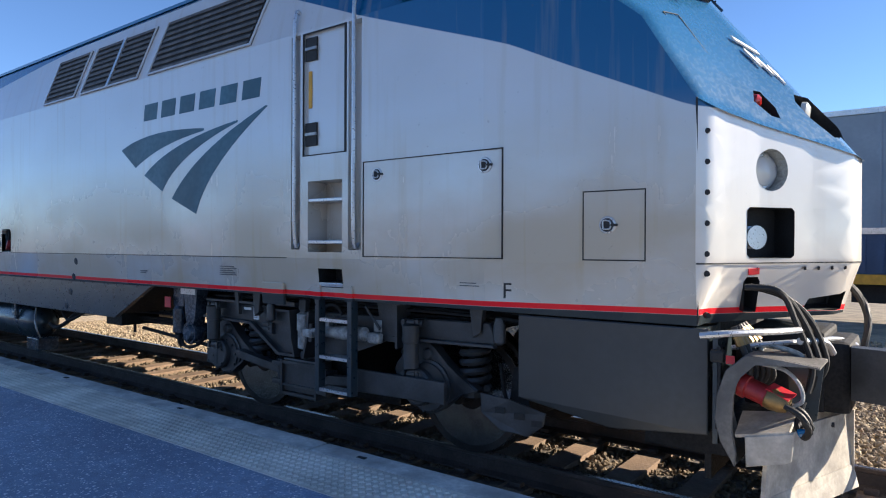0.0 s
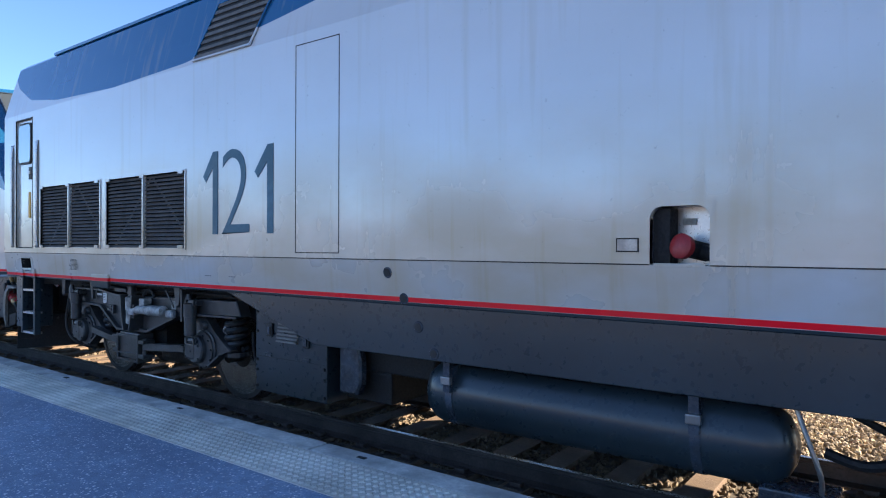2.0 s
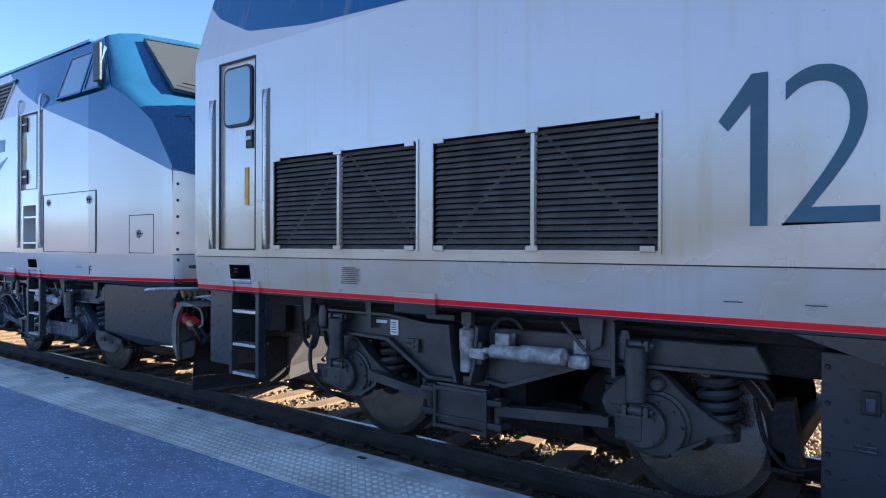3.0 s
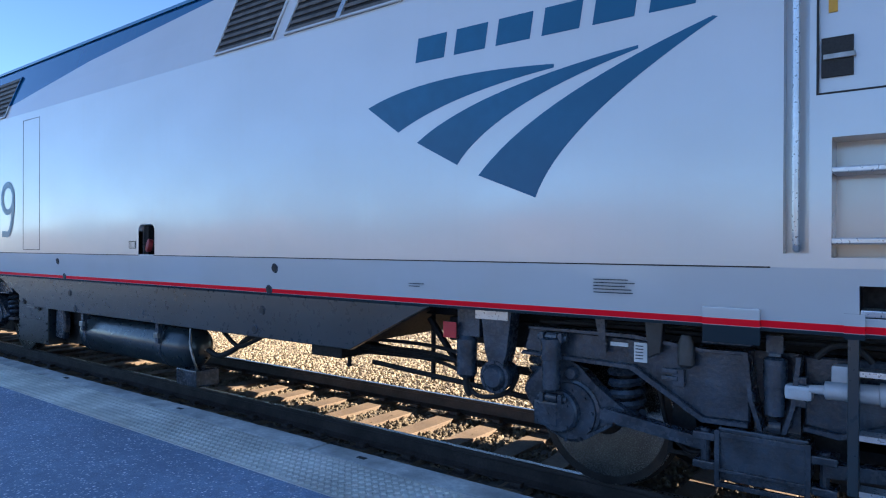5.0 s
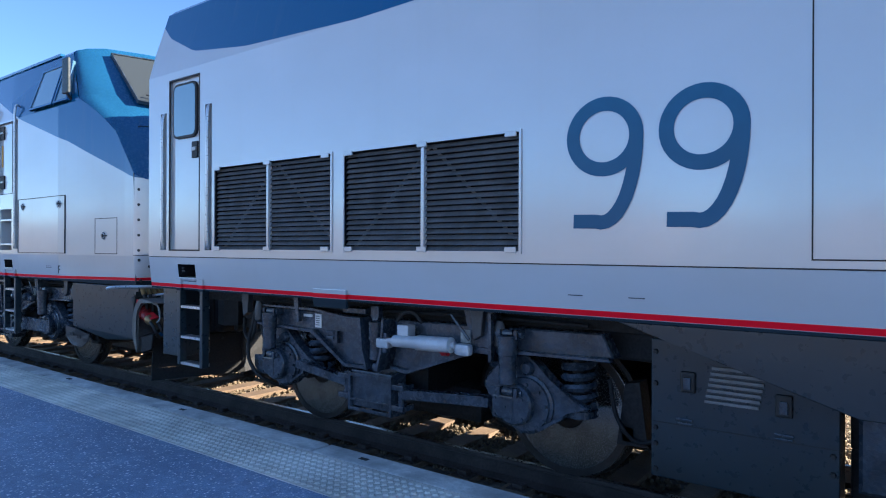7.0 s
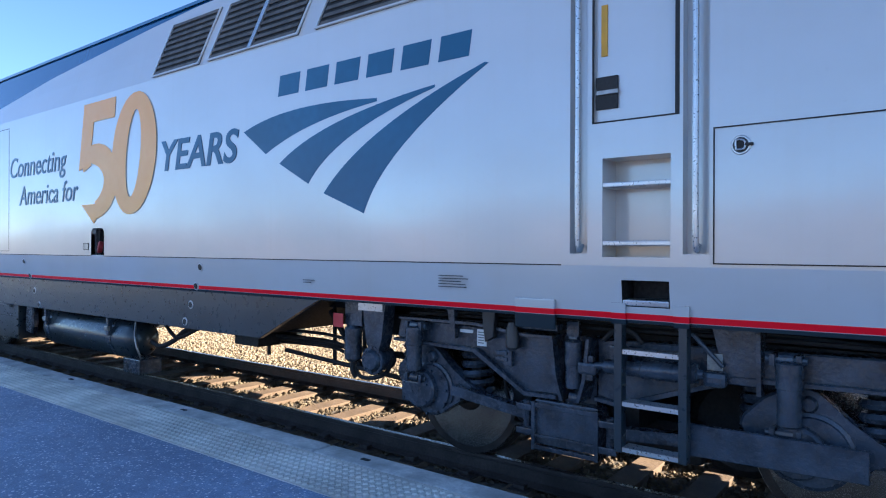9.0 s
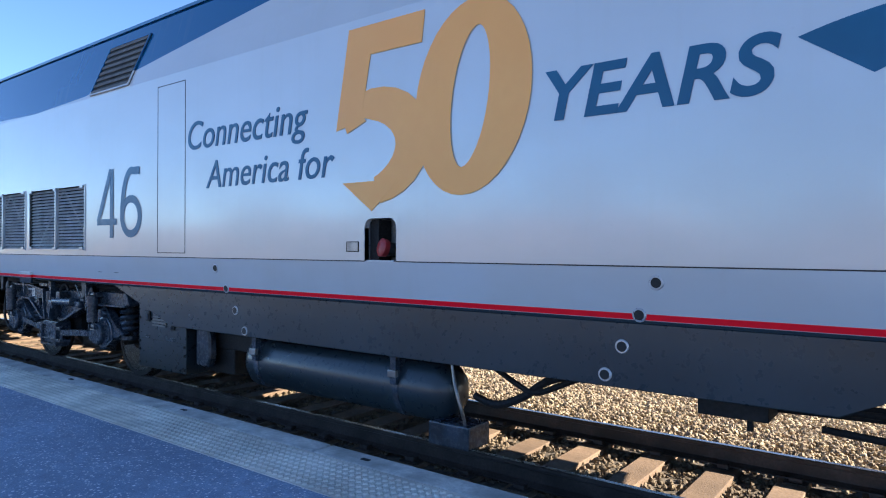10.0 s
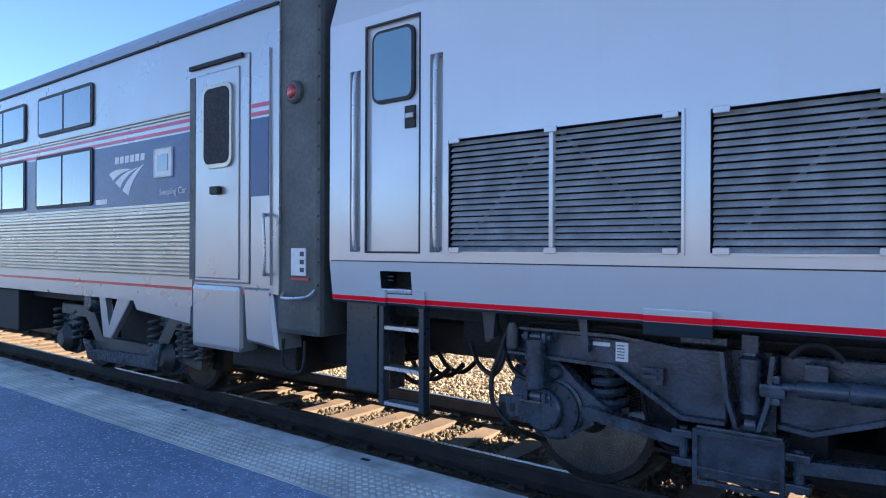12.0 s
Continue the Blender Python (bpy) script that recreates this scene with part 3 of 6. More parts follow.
def nose_side(sgn):
    """The flat cheek between the cab and the nose's corner, under the slanted edge."""
    bm = bmesh.new()
    edge = [(-1.06, 2.60), (-1.22, 2.865), (-1.38, 3.13), (-1.6, 3.32), (-1.8, 3.47), (-2.06, 3.64)]
    for (a, za), (b, zb) in zip(edge, edge[1:]):
        bm.faces.new([bm.verts.new(p) for p in ((a, SIDE * sgn, 1.646), (a, SIDE * sgn, za), (b, SIDE * sgn, zb), (b, SIDE * sgn, 1.646))])
        bm.faces.new([bm.verts.new(p) for p in ((a, SIDE * sgn, 1.30), (a, SIDE * sgn, 1.646), (b, SIDE * sgn, 1.646), (b, SIDE * sgn, 1.30))])
    return bm


def recess(bm, h, depth, y=SIDE):
    """Five walls behind an opening."""
    x0, x1, z0, z1 = h
    y1 = y + depth
    for q in (((x0, y1, z0), (x1, y1, z0), (x1, y1, z1), (x0, y1, z1)), ((x0, y, z0), (x0, y1, z0), (x0, y1, z1), (x0, y, z1)), ((x1, y, z0), (x1, y1, z0), (x1, y1, z1), (x1, y, z1)),
              ((x0, y, z0), (x1, y, z0), (x1, y1, z0), (x0, y1, z0)), ((x0, y, z1), (x1, y, z1), (x1, y1, z1), (x0, y1, z1))):
        bm.faces.new([bm.verts.new(p) for p in q])
    return bm


def rounded_frame(h, r, w, y=SIDE):
    """A thin plate round an opening, whose inner corners are rounded."""
    x0, x1, z0, z1 = h
    inner, outer = [], []
    for cx, cz, ox, oz, q0 in ((x1 - r, z1 - r, x1 + w, z1 + w, 0), (x0 + r, z1 - r, x0 - w, z1 + w, 90), (x0 + r, z0 + 0.01, x0 - w, z0 - w, 180), (x1 - r, z0 + 0.01, x1 + w, z0 - w, 270)):
        rz = r if q0 < 180 else 0.01
        for i in range(6):
            q = radians(q0 + 18 * i)
            inner.append((cx + r * math.cos(q), cz + rz * math.sin(q)))
            outer.append((ox, oz))
    bm = bmesh.new()
    k = len(inner)
    rings = [[bm.verts.new((a, yy, b)) for a, b in pts] for pts, yy in ((outer, y - 0.003), (inner, y - 0.003), (inner, y + 0.05))]
    for p, q in zip(rings, rings[1:]):
        for i in range(k):
            bm.faces.new((p[i], p[(i + 1) % k], q[(i + 1) % k], q[i]))
    bmesh.ops.remove_doubles(bm, verts=bm.verts, dist=0.0004)
    return bm


def shoulder_point(x, s):
    """A point on the leaning shoulder, s from 0 at the crease to 1 near the roof."""
    z = 3.64 + 0.70 * s
    y = SIDE + 0.06 * (z - 3.62) / 0.28 if z < 3.9 else -1.46 + 0.12 * (z - 3.9) / 0.46
    return (x, y, z)


def shoulder_grille(loco, a, b, lean, rows, post=False):
    """A slanted louvre in the shoulder: frame, near-black backing in place of shade, and slats."""
    c = [shoulder_point(a, 0.0), shoulder_point(b, 0.0), shoulder_point(b + lean, 0.84), shoulder_point(a + lean, 0.84)]
    c = [Vector(p) + Vector((0, -0.006, 0)) for p in c]
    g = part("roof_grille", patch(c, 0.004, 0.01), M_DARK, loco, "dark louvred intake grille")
    part("frame", frame_bars(c, 0.018, 0.018, 0.02), LIVERY[1], g)
    for i in range(rows):
        v0, v1 = (i + 0.25) / rows, (i + 0.75) / rows
        part("slat", patch([lerp4(c, 0.03, v0), lerp4(c, 0.97, v0), lerp4(c, 0.97, v1), lerp4(c, 0.03, v1)], 0.016, 0.008), M_LOUVRE_D, g)
    if post:
        part("post", patch([lerp4(c, 0.48, 0), lerp4(c, 0.52, 0), lerp4(c, 0.52, 1), lerp4(c, 0.48, 1)], 0.024, 0.02), M_ALU, g)


def side_grille(loco, h, slat_mat, paint):
    x0, x1, z0, z1 = h
    # The recess is lined near-black to stand for the shade behind the slats.
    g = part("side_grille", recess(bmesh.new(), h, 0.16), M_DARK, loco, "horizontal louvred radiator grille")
    n = 19
    for i in range(n):
        z = z0 + (z1 - z0) * (i + 0.5) / n
        bm = bmesh.new()
        slab_pts = [(SIDE + 0.008, z - 0.019), (SIDE + 0.012, z - 0.022), (SIDE + 0.042, z + 0.010), (SIDE + 0.038, z + 0.013)]
        lo = [bm.verts.new((x0 + 0.01, y, q)) for y, q in slab_pts]
        hi = [bm.verts.new((x1 - 0.01, y, q)) for y, q in slab_pts]
        bm.faces.new(lo)
        bm.faces.new(hi[::-1])
        for k in range(4):
            bm.faces.new((lo[k], hi[k], hi[(k + 1) % 4], lo[(k + 1) % 4]))
        part("slat", bm, slat_mat, g)
    fr = bmesh.new()
    w = 0.018
    for a in ((x0 - w, x1 + w, z0 - w, z0), (x0 - w, x1 + w, z1, z1 + w), (x0 - w, x0, z0, z1), (x1, x1 + w, z0, z1)):
        box(fr, a[0], a[1], SIDE - 0.012, SIDE + 0.02, a[2], a[3])
    part("frame", fr, paint, g)
    xm = x0 + (x1 - x0) * 0.5
    part("post", B(xm - 0.014, xm + 0.014, SIDE - 0.012, SIDE + 0.03, z0, z1), paint, g)
    for x in (x0 + 0.06, xm, x1 - 0.06):
        for z in (z0 + 0.01, z1 - 0.01):
            part("latch", B(x - 0.045, x + 0.045, SIDE - 0.028, SIDE - 0.012, z - 0.02, z + 0.02, bevel=0.006), paint, g)
    bm = bmesh.new()
    for a, b in (((x0, z0), (xm, z1)), ((xm, z1), (x1, z0))):
        rod(bm, (a[0], SIDE + 0.10, a[1]), (b[0], SIDE + 0.10, b[1]), 0.012, 6)
    part("brace", bm, M_LOUVRE, g)


def handrail(loco, x, z0, z1):
    part("handrail", tube(bmesh.new(), [(x, SIDE + 0.05, z1 + 0.03), (x, SIDE - 0.012, z1 - 0.06), (x, SIDE - 0.016, (z0 + z1) / 2), (x, SIDE - 0.012, z0 + 0.06), (x, SIDE + 0.05, z0 - 0.0)], 0.017, 10), M_ALU, loco, "vertical silver grab rail")


def ladder(loco, x0, x1, paint):
    g = part("ladder", B(x0 - 0.03, x0 + 0.02, SIDE - 0.02, SIDE + 0.06, 0.50, 1.30, bevel=0.008), M_CHAR, loco, "dark step ladder with bright rungs")
    part("side_rail", B(x1 - 0.02, x1 + 0.03, SIDE - 0.02, SIDE + 0.06, 0.50, 1.30, bevel=0.008), M_CHAR, g)
    for z in (1.12, 0.80, 0.52):
        part("rung", B(x0 + 0.021, x1 - 0.021, SIDE - 0.012, SIDE + 0.10, z - 0.014, z + 0.014), M_ALU, g)
    for x in (x0, x1):
        part("bracket", B(x - 0.045, x + 0.045, SIDE - 0.022, SIDE - 0.001, 1.29, 1.42), paint, g)


def lock(loco, x, z, r=0.055):
    g = part("lock", lathe(bmesh.new(), (x, SIDE + 0.01, z), (x, SIDE - 0.006, z), ((0, r), (0.7, r), (1, r * 0.9)), 18), M_ALU, loco, "round recessed panel lock")
    part("core", lathe(bmesh.new(), (x, SIDE, z), (x, SIDE - 0.010, z), ((0, r * 0.72), (1, r * 0.68)), 16), M_BLACK, g)
    part("rim_groove", lathe(bmesh.new(), (x, SIDE, z), (x, SIDE - 0.0085, z), ((0, r * 0.80), (1, r * 0.79)), 18), M_TRUCK, g)
    ring = [(x - 0.42 * r, z - 0.45 * r), (x + 0.25 * r, z - 0.45 * r), (x + 0.45 * r, z - 0.2 * r), (x + 0.45 * r, z + 0.2 * r), (x + 0.25 * r, z + 0.45 * r), (x - 0.42 * r, z + 0.45 * r), (x - 0.42 * r, z - 0.45 * r)]
    part("pull_ring", tube(bmesh.new(), [(px, SIDE - 0.014, pz) for px, pz in ring], 0.005, 6), M_ALU, g)
    part("latch", B(x + 0.45 * r, x + 1.25 * r, SIDE - 0.020, SIDE - 0.004, z - 0.008, z + 0.008, bevel=0.003), M_BLACK, g)


def wheelset(parent, x, r=0.508):
    """Two wheels on an axle, about its own centre."""
    ws = new("wheelset")
    ws.parent = parent
    ws.location = (x, 0, r)
    part("axle", rod(bmesh.new(), (0, -1.0, 0), (0, 1.0, 0), 0.08, 14), M_WHEEL, ws)
    for sg in (-1, 1):
        bm = lathe(bmesh.new(), (0, sg * 0.685, 0), (0, sg * 0.83, 0), ((0, r + 0.028), (0.18, r + 0.028), (0.26, r + 0.004), (0.94, r - 0.003), (0.96, r - 0.055), (0.55, r - 0.075), (0.5, 0.20), (1.0, 0.14), (1.05, 0.10)), 40)
        part("wheel", bm, M_WHEEL, ws, "dark rusty steel wheel", True)
        part("tread", lathe(bmesh.new(), (0, sg * 0.735, 0), (0, sg * 0.815, 0), ((0, r + 0.005), (1, r + 0.003)), 40), M_TREAD, ws)
        bolts = bmesh.new()
        for k in range(6):
            a = k * math.pi / 3
            rod(bolts, (0.17 * math.cos(a), sg * 0.70, 0.17 * math.sin(a)), (0.17 * math.cos(a), sg * 0.80, 0.17 * math.sin(a)), 0.018, 6)
        part("bolt", bolts, M_WHEEL, ws)
    return ws


def truck(loco, xc, m, m_cyl):
    """A two-axle bogie in its parts, seen from the near side: both axles trail their springs alike."""
    YF = -1.23                      # face of the side frame
    def X(pts):
        return [(xc + a, z) for a, z in pts]
    left = X([(-1.80, 1.00), (-1.76, 1.15), (-0.30, 1.11), (-0.30, 0.70), (-0.55, 0.695), (-0.98, 0.965), (-1.78, 0.98)])
    right = X([(-0.02, 1.12), (1.82, 1.15), (1.90, 0.99), (0.86, 0.975), (0.71, 0.915), (0.15, 0.712), (-0.02, 0.735)])
    g = part("bogie_frame", S(left, YF, YF + 0.14, bevel=0.010), m, loco, "grey steel bogie frame")
    part("frame_arm", S(right, YF, YF + 0.14, bevel=0.010), m, g)
    # lips along the lower edges of the frame
    for pts in (((-1.79, 0.985), (-0.98, 0.970), (-0.55, 0.700), (-0.30, 0.705), (-0.30, 0.680), (-0.56, 0.672), (-1.00, 0.945), (-1.80, 0.962)),
                ((-0.02, 0.740), (0.15, 0.717), (0.71, 0.920), (0.86, 0.980), (1.88, 0.995), (1.90, 0.972), (0.87, 0.955), (0.72, 0.892), (0.15, 0.690), (-0.02, 0.712)),
                ((-1.74, 1.165), (-0.98, 1.165), (-0.55, 1.115), (-0.30, 1.120), (-0.30, 1.098), (-0.56, 1.095), (-0.99, 1.142), (-1.74, 1.142))):
        part("flange", S(X(pts), YF - 0.055, YF - 0.001, bevel=0.004), m, g)
    part("far_frame", S(X([(-1.80, 1.0), (-1.76, 1.15), (1.82, 1.15), (1.90, 0.99), (0.86, 0.97), (0.3, 0.66), (-0.5, 0.66), (-0.98, 0.96)]), 1.09, 1.23), m, g)
    for c in (xc - 1.53, xc + 1.15):
        fa = part("far_arm", S([(c - 0.29, 0.69), (c - 0.03, 0.945), (c + 0.07, 0.955), (c + 0.55, 0.625), (c + 0.27, 0.47), (c + 0.05, 0.38), (c - 0.24, 0.62)], 1.11, 1.21), m, g)
        for dx in (-0.19, 0.42):
            part("far_spring", coil(bmesh.new(), c + dx, 1.04, 0.62, 0.985, 0.105, 0.030, 5), m, fa, "", True)
        part("far_axle_box", lathe(bmesh.new(), (c + 0.09, 1.10, 0.60), (c + 0.05, 1.30, 0.60), ((0, 0.215), (0.8, 0.20), (1, 0.14)), 20), m, fa, "", True)
        part("far_damper", rod(bmesh.new(), (c, 1.33, 0.70), (c, 1.33, 1.12), 0.068, 14), m, fa)
        part("brake_beam", B(c + 0.68, c + 0.80, -0.95, 0.95, 0.36, 0.50, bevel=0.02), M_DARK, g)
    part("far_box", B(xc - 0.46, xc + 0.01, 1.10, 1.31, 0.355, 0.70, bevel=0.012), m, g)
    for x0, z0, x1, z1 in ((-1.20, 0.625, -0.46, 0.545), (0.01, 0.515, 0.95, 0.575)):
        part("far_rod", S(X([(x0, z0 - 0.034), (x1, z1 - 0.034), (x1, z1 + 0.034), (x0, z0 + 0.034)]), 1.22, 1.29), m, g)
    # Inner bogie parts are near-black, with the shade under the floor in their colour.
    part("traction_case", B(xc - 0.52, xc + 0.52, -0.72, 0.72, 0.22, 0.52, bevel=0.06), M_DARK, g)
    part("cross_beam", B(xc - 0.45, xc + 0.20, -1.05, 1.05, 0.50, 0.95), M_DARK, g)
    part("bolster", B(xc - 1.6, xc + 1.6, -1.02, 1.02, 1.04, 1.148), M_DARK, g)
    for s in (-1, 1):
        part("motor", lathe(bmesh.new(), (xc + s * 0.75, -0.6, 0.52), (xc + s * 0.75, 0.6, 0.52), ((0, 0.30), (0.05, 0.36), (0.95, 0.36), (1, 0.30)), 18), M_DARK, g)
    for n, c in enumerate((xc - 1.53, xc + 1.15)):
        # trailing arm that carries the springs, and the axle box on it
        arm = part("spring_arm", S([(c - 0.29, 0.69), (c - 0.27, 0.75), (c - 0.16, 0.87), (c - 0.03, 0.945), (c + 0.07, 0.955), (c + 0.14, 0.91), (c + 0.27, 0.79), (c + 0.40, 0.70), (c + 0.55, 0.625), (c + 0.54, 0.60), (c + 0.40, 0.585),
                                    (c + 0.27, 0.47), (c + 0.20, 0.47), (c + 0.18, 0.43), (c + 0.05, 0.38), (c - 0.08, 0.42), (c - 0.17, 0.52), (c - 0.24, 0.62)], YF + 0.02, YF + 0.12, bevel=0.014), m, g, "cast trailing axle arm")
        part("arm_lip", S([(c + 0.19, 0.47), (c + 0.40, 0.595), (c + 0.40, 0.575), (c + 0.21, 0.45)], YF - 0.03, YF + 0.03), m, arm)
        part("cast_mark", B(c - 0.22, c - 0.06, YF + 0.010, YF + 0.024, 0.685, 0.715, bevel=0.004), m, arm)
        ring = part("journal_ring", lathe(bmesh.new(), (c + 0.09, YF + 0.10, 0.60), (c + 0.09, YF - 0.02, 0.60), ((0, 0.215), (0.8, 0.215), (0.86, 0.195), (1, 0.19)), 30), m, g, "bolted axle box", True)
        for k in range(10):
            a = 2 * math.pi * k / 10 + 0.2
            part("bolt", lathe(bmesh.new(), (c + 0.09 + 0.172 * math.cos(a), YF - 0.015, 0.60 + 0.172 * math.sin(a)), (c + 0.09 + 0.172 * math.cos(a), YF - 0.036, 0.60 + 0.172 * math.sin(a)), ((0, 0.014), (1, 0.011)), 6), m, ring)
        cap = part("axle_cap", lathe(bmesh.new(), (c + 0.02, YF - 0.02, 0.595), (c + 0.02, YF - 0.075, 0.595), ((0, 0.155), (0.75, 0.150), (1, 0.135)), 26), m, g, "", True)
        part("cap_plate", B(c - 0.15, c + 0.03, YF - 0.088, YF - 0.012, 0.515, 0.685, bevel=0.016), m, cap)
        for dx, dz in ((-0.125, 0.54), (-0.125, 0.66), (-0.04, 0.60), (0.10, 0.53), (0.10, 0.67)):
            part("bolt", lathe(bmesh.new(), (c + dx, YF - 0.07, dz), (c + dx, YF - 0.098, dz), ((0, 0.014), (1, 0.011)), 6), m, cap)
        part("arm_pin", lathe(bmesh.new(), (c + 0.10, YF + 0.03, 0.885), (c + 0.10, YF - 0.03, 0.885), ((0, 0.050), (0.7, 0.050), (1, 0.035)), 16), m, arm, "", True)
        # springs behind the arm
        for dx, z0 in ((-0.19, 0.66), (0.42, 0.61)):
            sp = part("coil_spring", coil(bmesh.new(), c + dx, YF + 0.19, z0, 0.985, 0.105, 0.030, 5), m, g, "dark coil spring", True)
            part("spring_seat", lathe(bmesh.new(), (c + dx, YF + 0.19, z0 - 0.05), (c + dx, YF + 0.19, z0), ((0, 0.13), (1, 0.13)), 18), m, sp)
            part("spring_core", rod(bmesh.new(), (c + dx, YF + 0.19, z0), (c + dx, YF + 0.19, 0.98), 0.055, 10), M_DARK, sp)
        # upright damper with its forked ends
        d = part("damper", lathe(bmesh.new(), (c - 0.005, YF - 0.10, 0.745), (c - 0.005, YF - 0.10, 1.105), ((0, 0.05), (0.03, 0.064), (0.58, 0.064), (0.59, 0.071), (0.97, 0.071), (1, 0.05)), 22), m, g, "upright tubular damper", True)
        for z0, z1 in ((1.10, 1.165), (0.685, 0.75)):
            for dx in (-0.085, 0.055):
                part("fork", B(c - 0.005 + dx, c - 0.005 + dx + 0.030, YF - 0.15, YF + 0.02, z0, z1, bevel=0.006), m, d)
            zm = (z0 + z1) / 2
            part("pin", rod(bmesh.new(), (c - 0.115, YF - 0.10, zm), (c + 0.105, YF - 0.10, zm), 0.020, 8), m, d)
            part("eye", lathe(bmesh.new(), (c - 0.045, YF - 0.10, zm), (c + 0.035, YF - 0.10, zm), ((0, 0.034), (1, 0.034)), 12), m, d)
        part("brake_hanger", S([(c + 0.66, 0.35), (c + 0.72, 0.78), (c + 0.82, 0.80), (c + 0.88, 0.36)], -0.95, -0.80), M_DARK, g)
        part("brake_pipe", tube(bmesh.new(), [(c + 0.62, -0.98, 0.80), (c + 0.68, -1.0, 0.55), (c + 0.80, -0.98, 0.40), (c + 0.95, -0.95, 0.42)], 0.016), M_DARK, g)
    # middle damper between two gussets
    x = xc - 0.155
    for sx, lean in ((-0.145, -0.05), (0.125, 0.045)):
        part("gusset", S([(x + sx - 0.012, 1.13), (x + sx + 0.012, 1.13), (x + sx + 0.012 - lean * 0.6, 0.86), (x + sx + 0.012 - lean * 1.6, 0.70), (x + sx - 0.012 - lean * 1.6, 0.70), (x + sx - 0.012 - lean * 0.6, 0.86)], YF - 0.14, YF + 0.13), m, g)
    part("gusset_back", S([(x - 0.13, 1.12), (x + 0.11, 1.12), (x + 0.11, 0.66), (x - 0.13, 0.66)], YF + 0.05, YF + 0.12), m, g)
    d = part("middle_damper", lathe(bmesh.new(), (x, YF - 0.08, 0.775), (x, YF - 0.08, 1.115), ((0, 0.03), (0.04, 0.054), (0.50, 0.054), (0.51, 0.062), (0.95, 0.062), (1, 0.035)), 22), m_cyl if m_cyl is M_WORN else m, g, "upright tubular damper", True)
    for z in (0.745, 1.145):
        part("damper_eye", lathe(bmesh.new(), (x - 0.03, YF - 0.08, z), (x + 0.03, YF - 0.08, z), ((0, 0.036), (1, 0.036)), 14), m, d)
    part("damper_lug", B(x - 0.045, x + 0.045, YF - 0.12, YF - 0.04, 1.16, 1.262, bevel=0.008), m, d)
    # centre box with the two radius rods
    bx = part("lower_box", B(xc - 0.46, xc + 0.01, YF - 0.06, YF + 0.12, 0.355, 0.665, bevel=0.010), m, g)
    for z0, z1 in ((0.640, 0.672), (0.435, 0.455), (0.350, 0.378)):
        part("box_rib", B(xc - 0.455, xc + 0.005, YF - 0.10, YF - 0.058, z0, z1, bevel=0.004), m, bx)
    for x0 in (-0.475, -0.005):
        part("box_side", B(xc + x0, xc + x0 + 0.028, YF - 0.105, YF + 0.10, 0.345, 0.68, bevel=0.004), m, bx)
    for x0, z in ((-0.60, 0.545), (0.024, 0.515)):
        for dz in (0.065, -0.105):
            part("rod_fork", B(xc + x0, xc + x0 + 0.124, YF - 0.10, YF + 0.06, z + dz, z + dz + 0.045, bevel=0.008), m, bx)
        part("fork_pin", rod(bmesh.new(), (xc + x0 + 0.06, YF - 0.03, z - 0.12), (xc + x0 + 0.06, YF - 0.03, z + 0.125), 0.028, 10), m, bx)
    for x0, z0, x1, z1 in ((-1.20, 0.625, -0.54, 0.545), (0.085, 0.515, 0.95, 0.575)):
        rb = slab(bmesh.new(), X([(x0, z0 - 0.034), (x1, z1 - 0.034), (x1, z1 + 0.034), (x0, z0 + 0.034)]), YF - 0.06, YF + 0.005)
        slab(rb, X([(x0 + 0.03, z0 + 0.034), (x1 - 0.03, z1 + 0.034), (x1 - 0.03, z1 + 0.045), (x0 + 0.03, z0 + 0.045)]), YF - 0.075, YF + 0.02)
        part("radius_rod", rb, m, g)
    # lying yaw damper ahead of the middle
    cy = part("yaw_damper", lathe(bmesh.new(), (xc + 0.02, YF - 0.13, 0.965), (xc + 0.70, YF - 0.13, 0.985), ((0, 0.022), (0.10, 0.026), (0.11, 0.048), (0.46, 0.050), (0.47, 0.060), (0.95, 0.060), (0.96, 0.030), (1, 0.028)), 22), m_cyl, g, "lying tubular yaw damper", True)
    part("clevis", B(xc - 0.10, xc + 0.035, YF - 0.19, YF - 0.07, 0.925, 1.005, bevel=0.02), m_cyl, cy)
    for z0, z1 in ((1.006, 1.05), (0.885, 0.924)):
        part("clevis_nut", B(xc - 0.06, xc + 0.005, YF - 0.17, YF - 0.09, z0, z1, bevel=0.008), m, cy)
    part("damper_block", B(xc + 0.12, xc + 0.235, YF - 0.17, YF - 0.03, 1.016, 1.13, bevel=0.012), m_cyl, cy)
    part("end_lug", B(xc + 0.69, xc + 0.83, YF - 0.18, YF - 0.07, 0.94, 1.03, bevel=0.03), m_cyl, cy)
    if m_cyl is M_GREYW:
        part("red_label", lathe(bmesh.new(), (xc + 0.56, YF - 0.13, 0.981), (xc + 0.62, YF - 0.13, 0.983), ((0, 0.0612), (1, 0.0612)), 22), M_RED, cy, "red label band")
    hg = part("damper_hanger", S(X([(0.72, 1.27), (0.99, 1.27), (1.00, 0.93), (0.80, 0.93)]), YF - 0.05, YF - 0.02, bevel=0.004), m, g)
    part("hanger_rib", S(X([(0.99, 1.27), (1.015, 1.27), (1.02, 0.92), (0.995, 0.92)]), YF - 0.16, YF + 0.05), m, hg)
    part("hanger_stay", rod(bmesh.new(), (xc + 0.62, YF - 0.08, 1.24), (xc + 0.80, YF - 0.10, 1.06), 0.014, 8), m, hg)
    part("hanger_plate", B(xc + 0.70, xc + 0.79, YF - 0.056, YF - 0.050, 1.03, 1.13), M_PALE, hg)
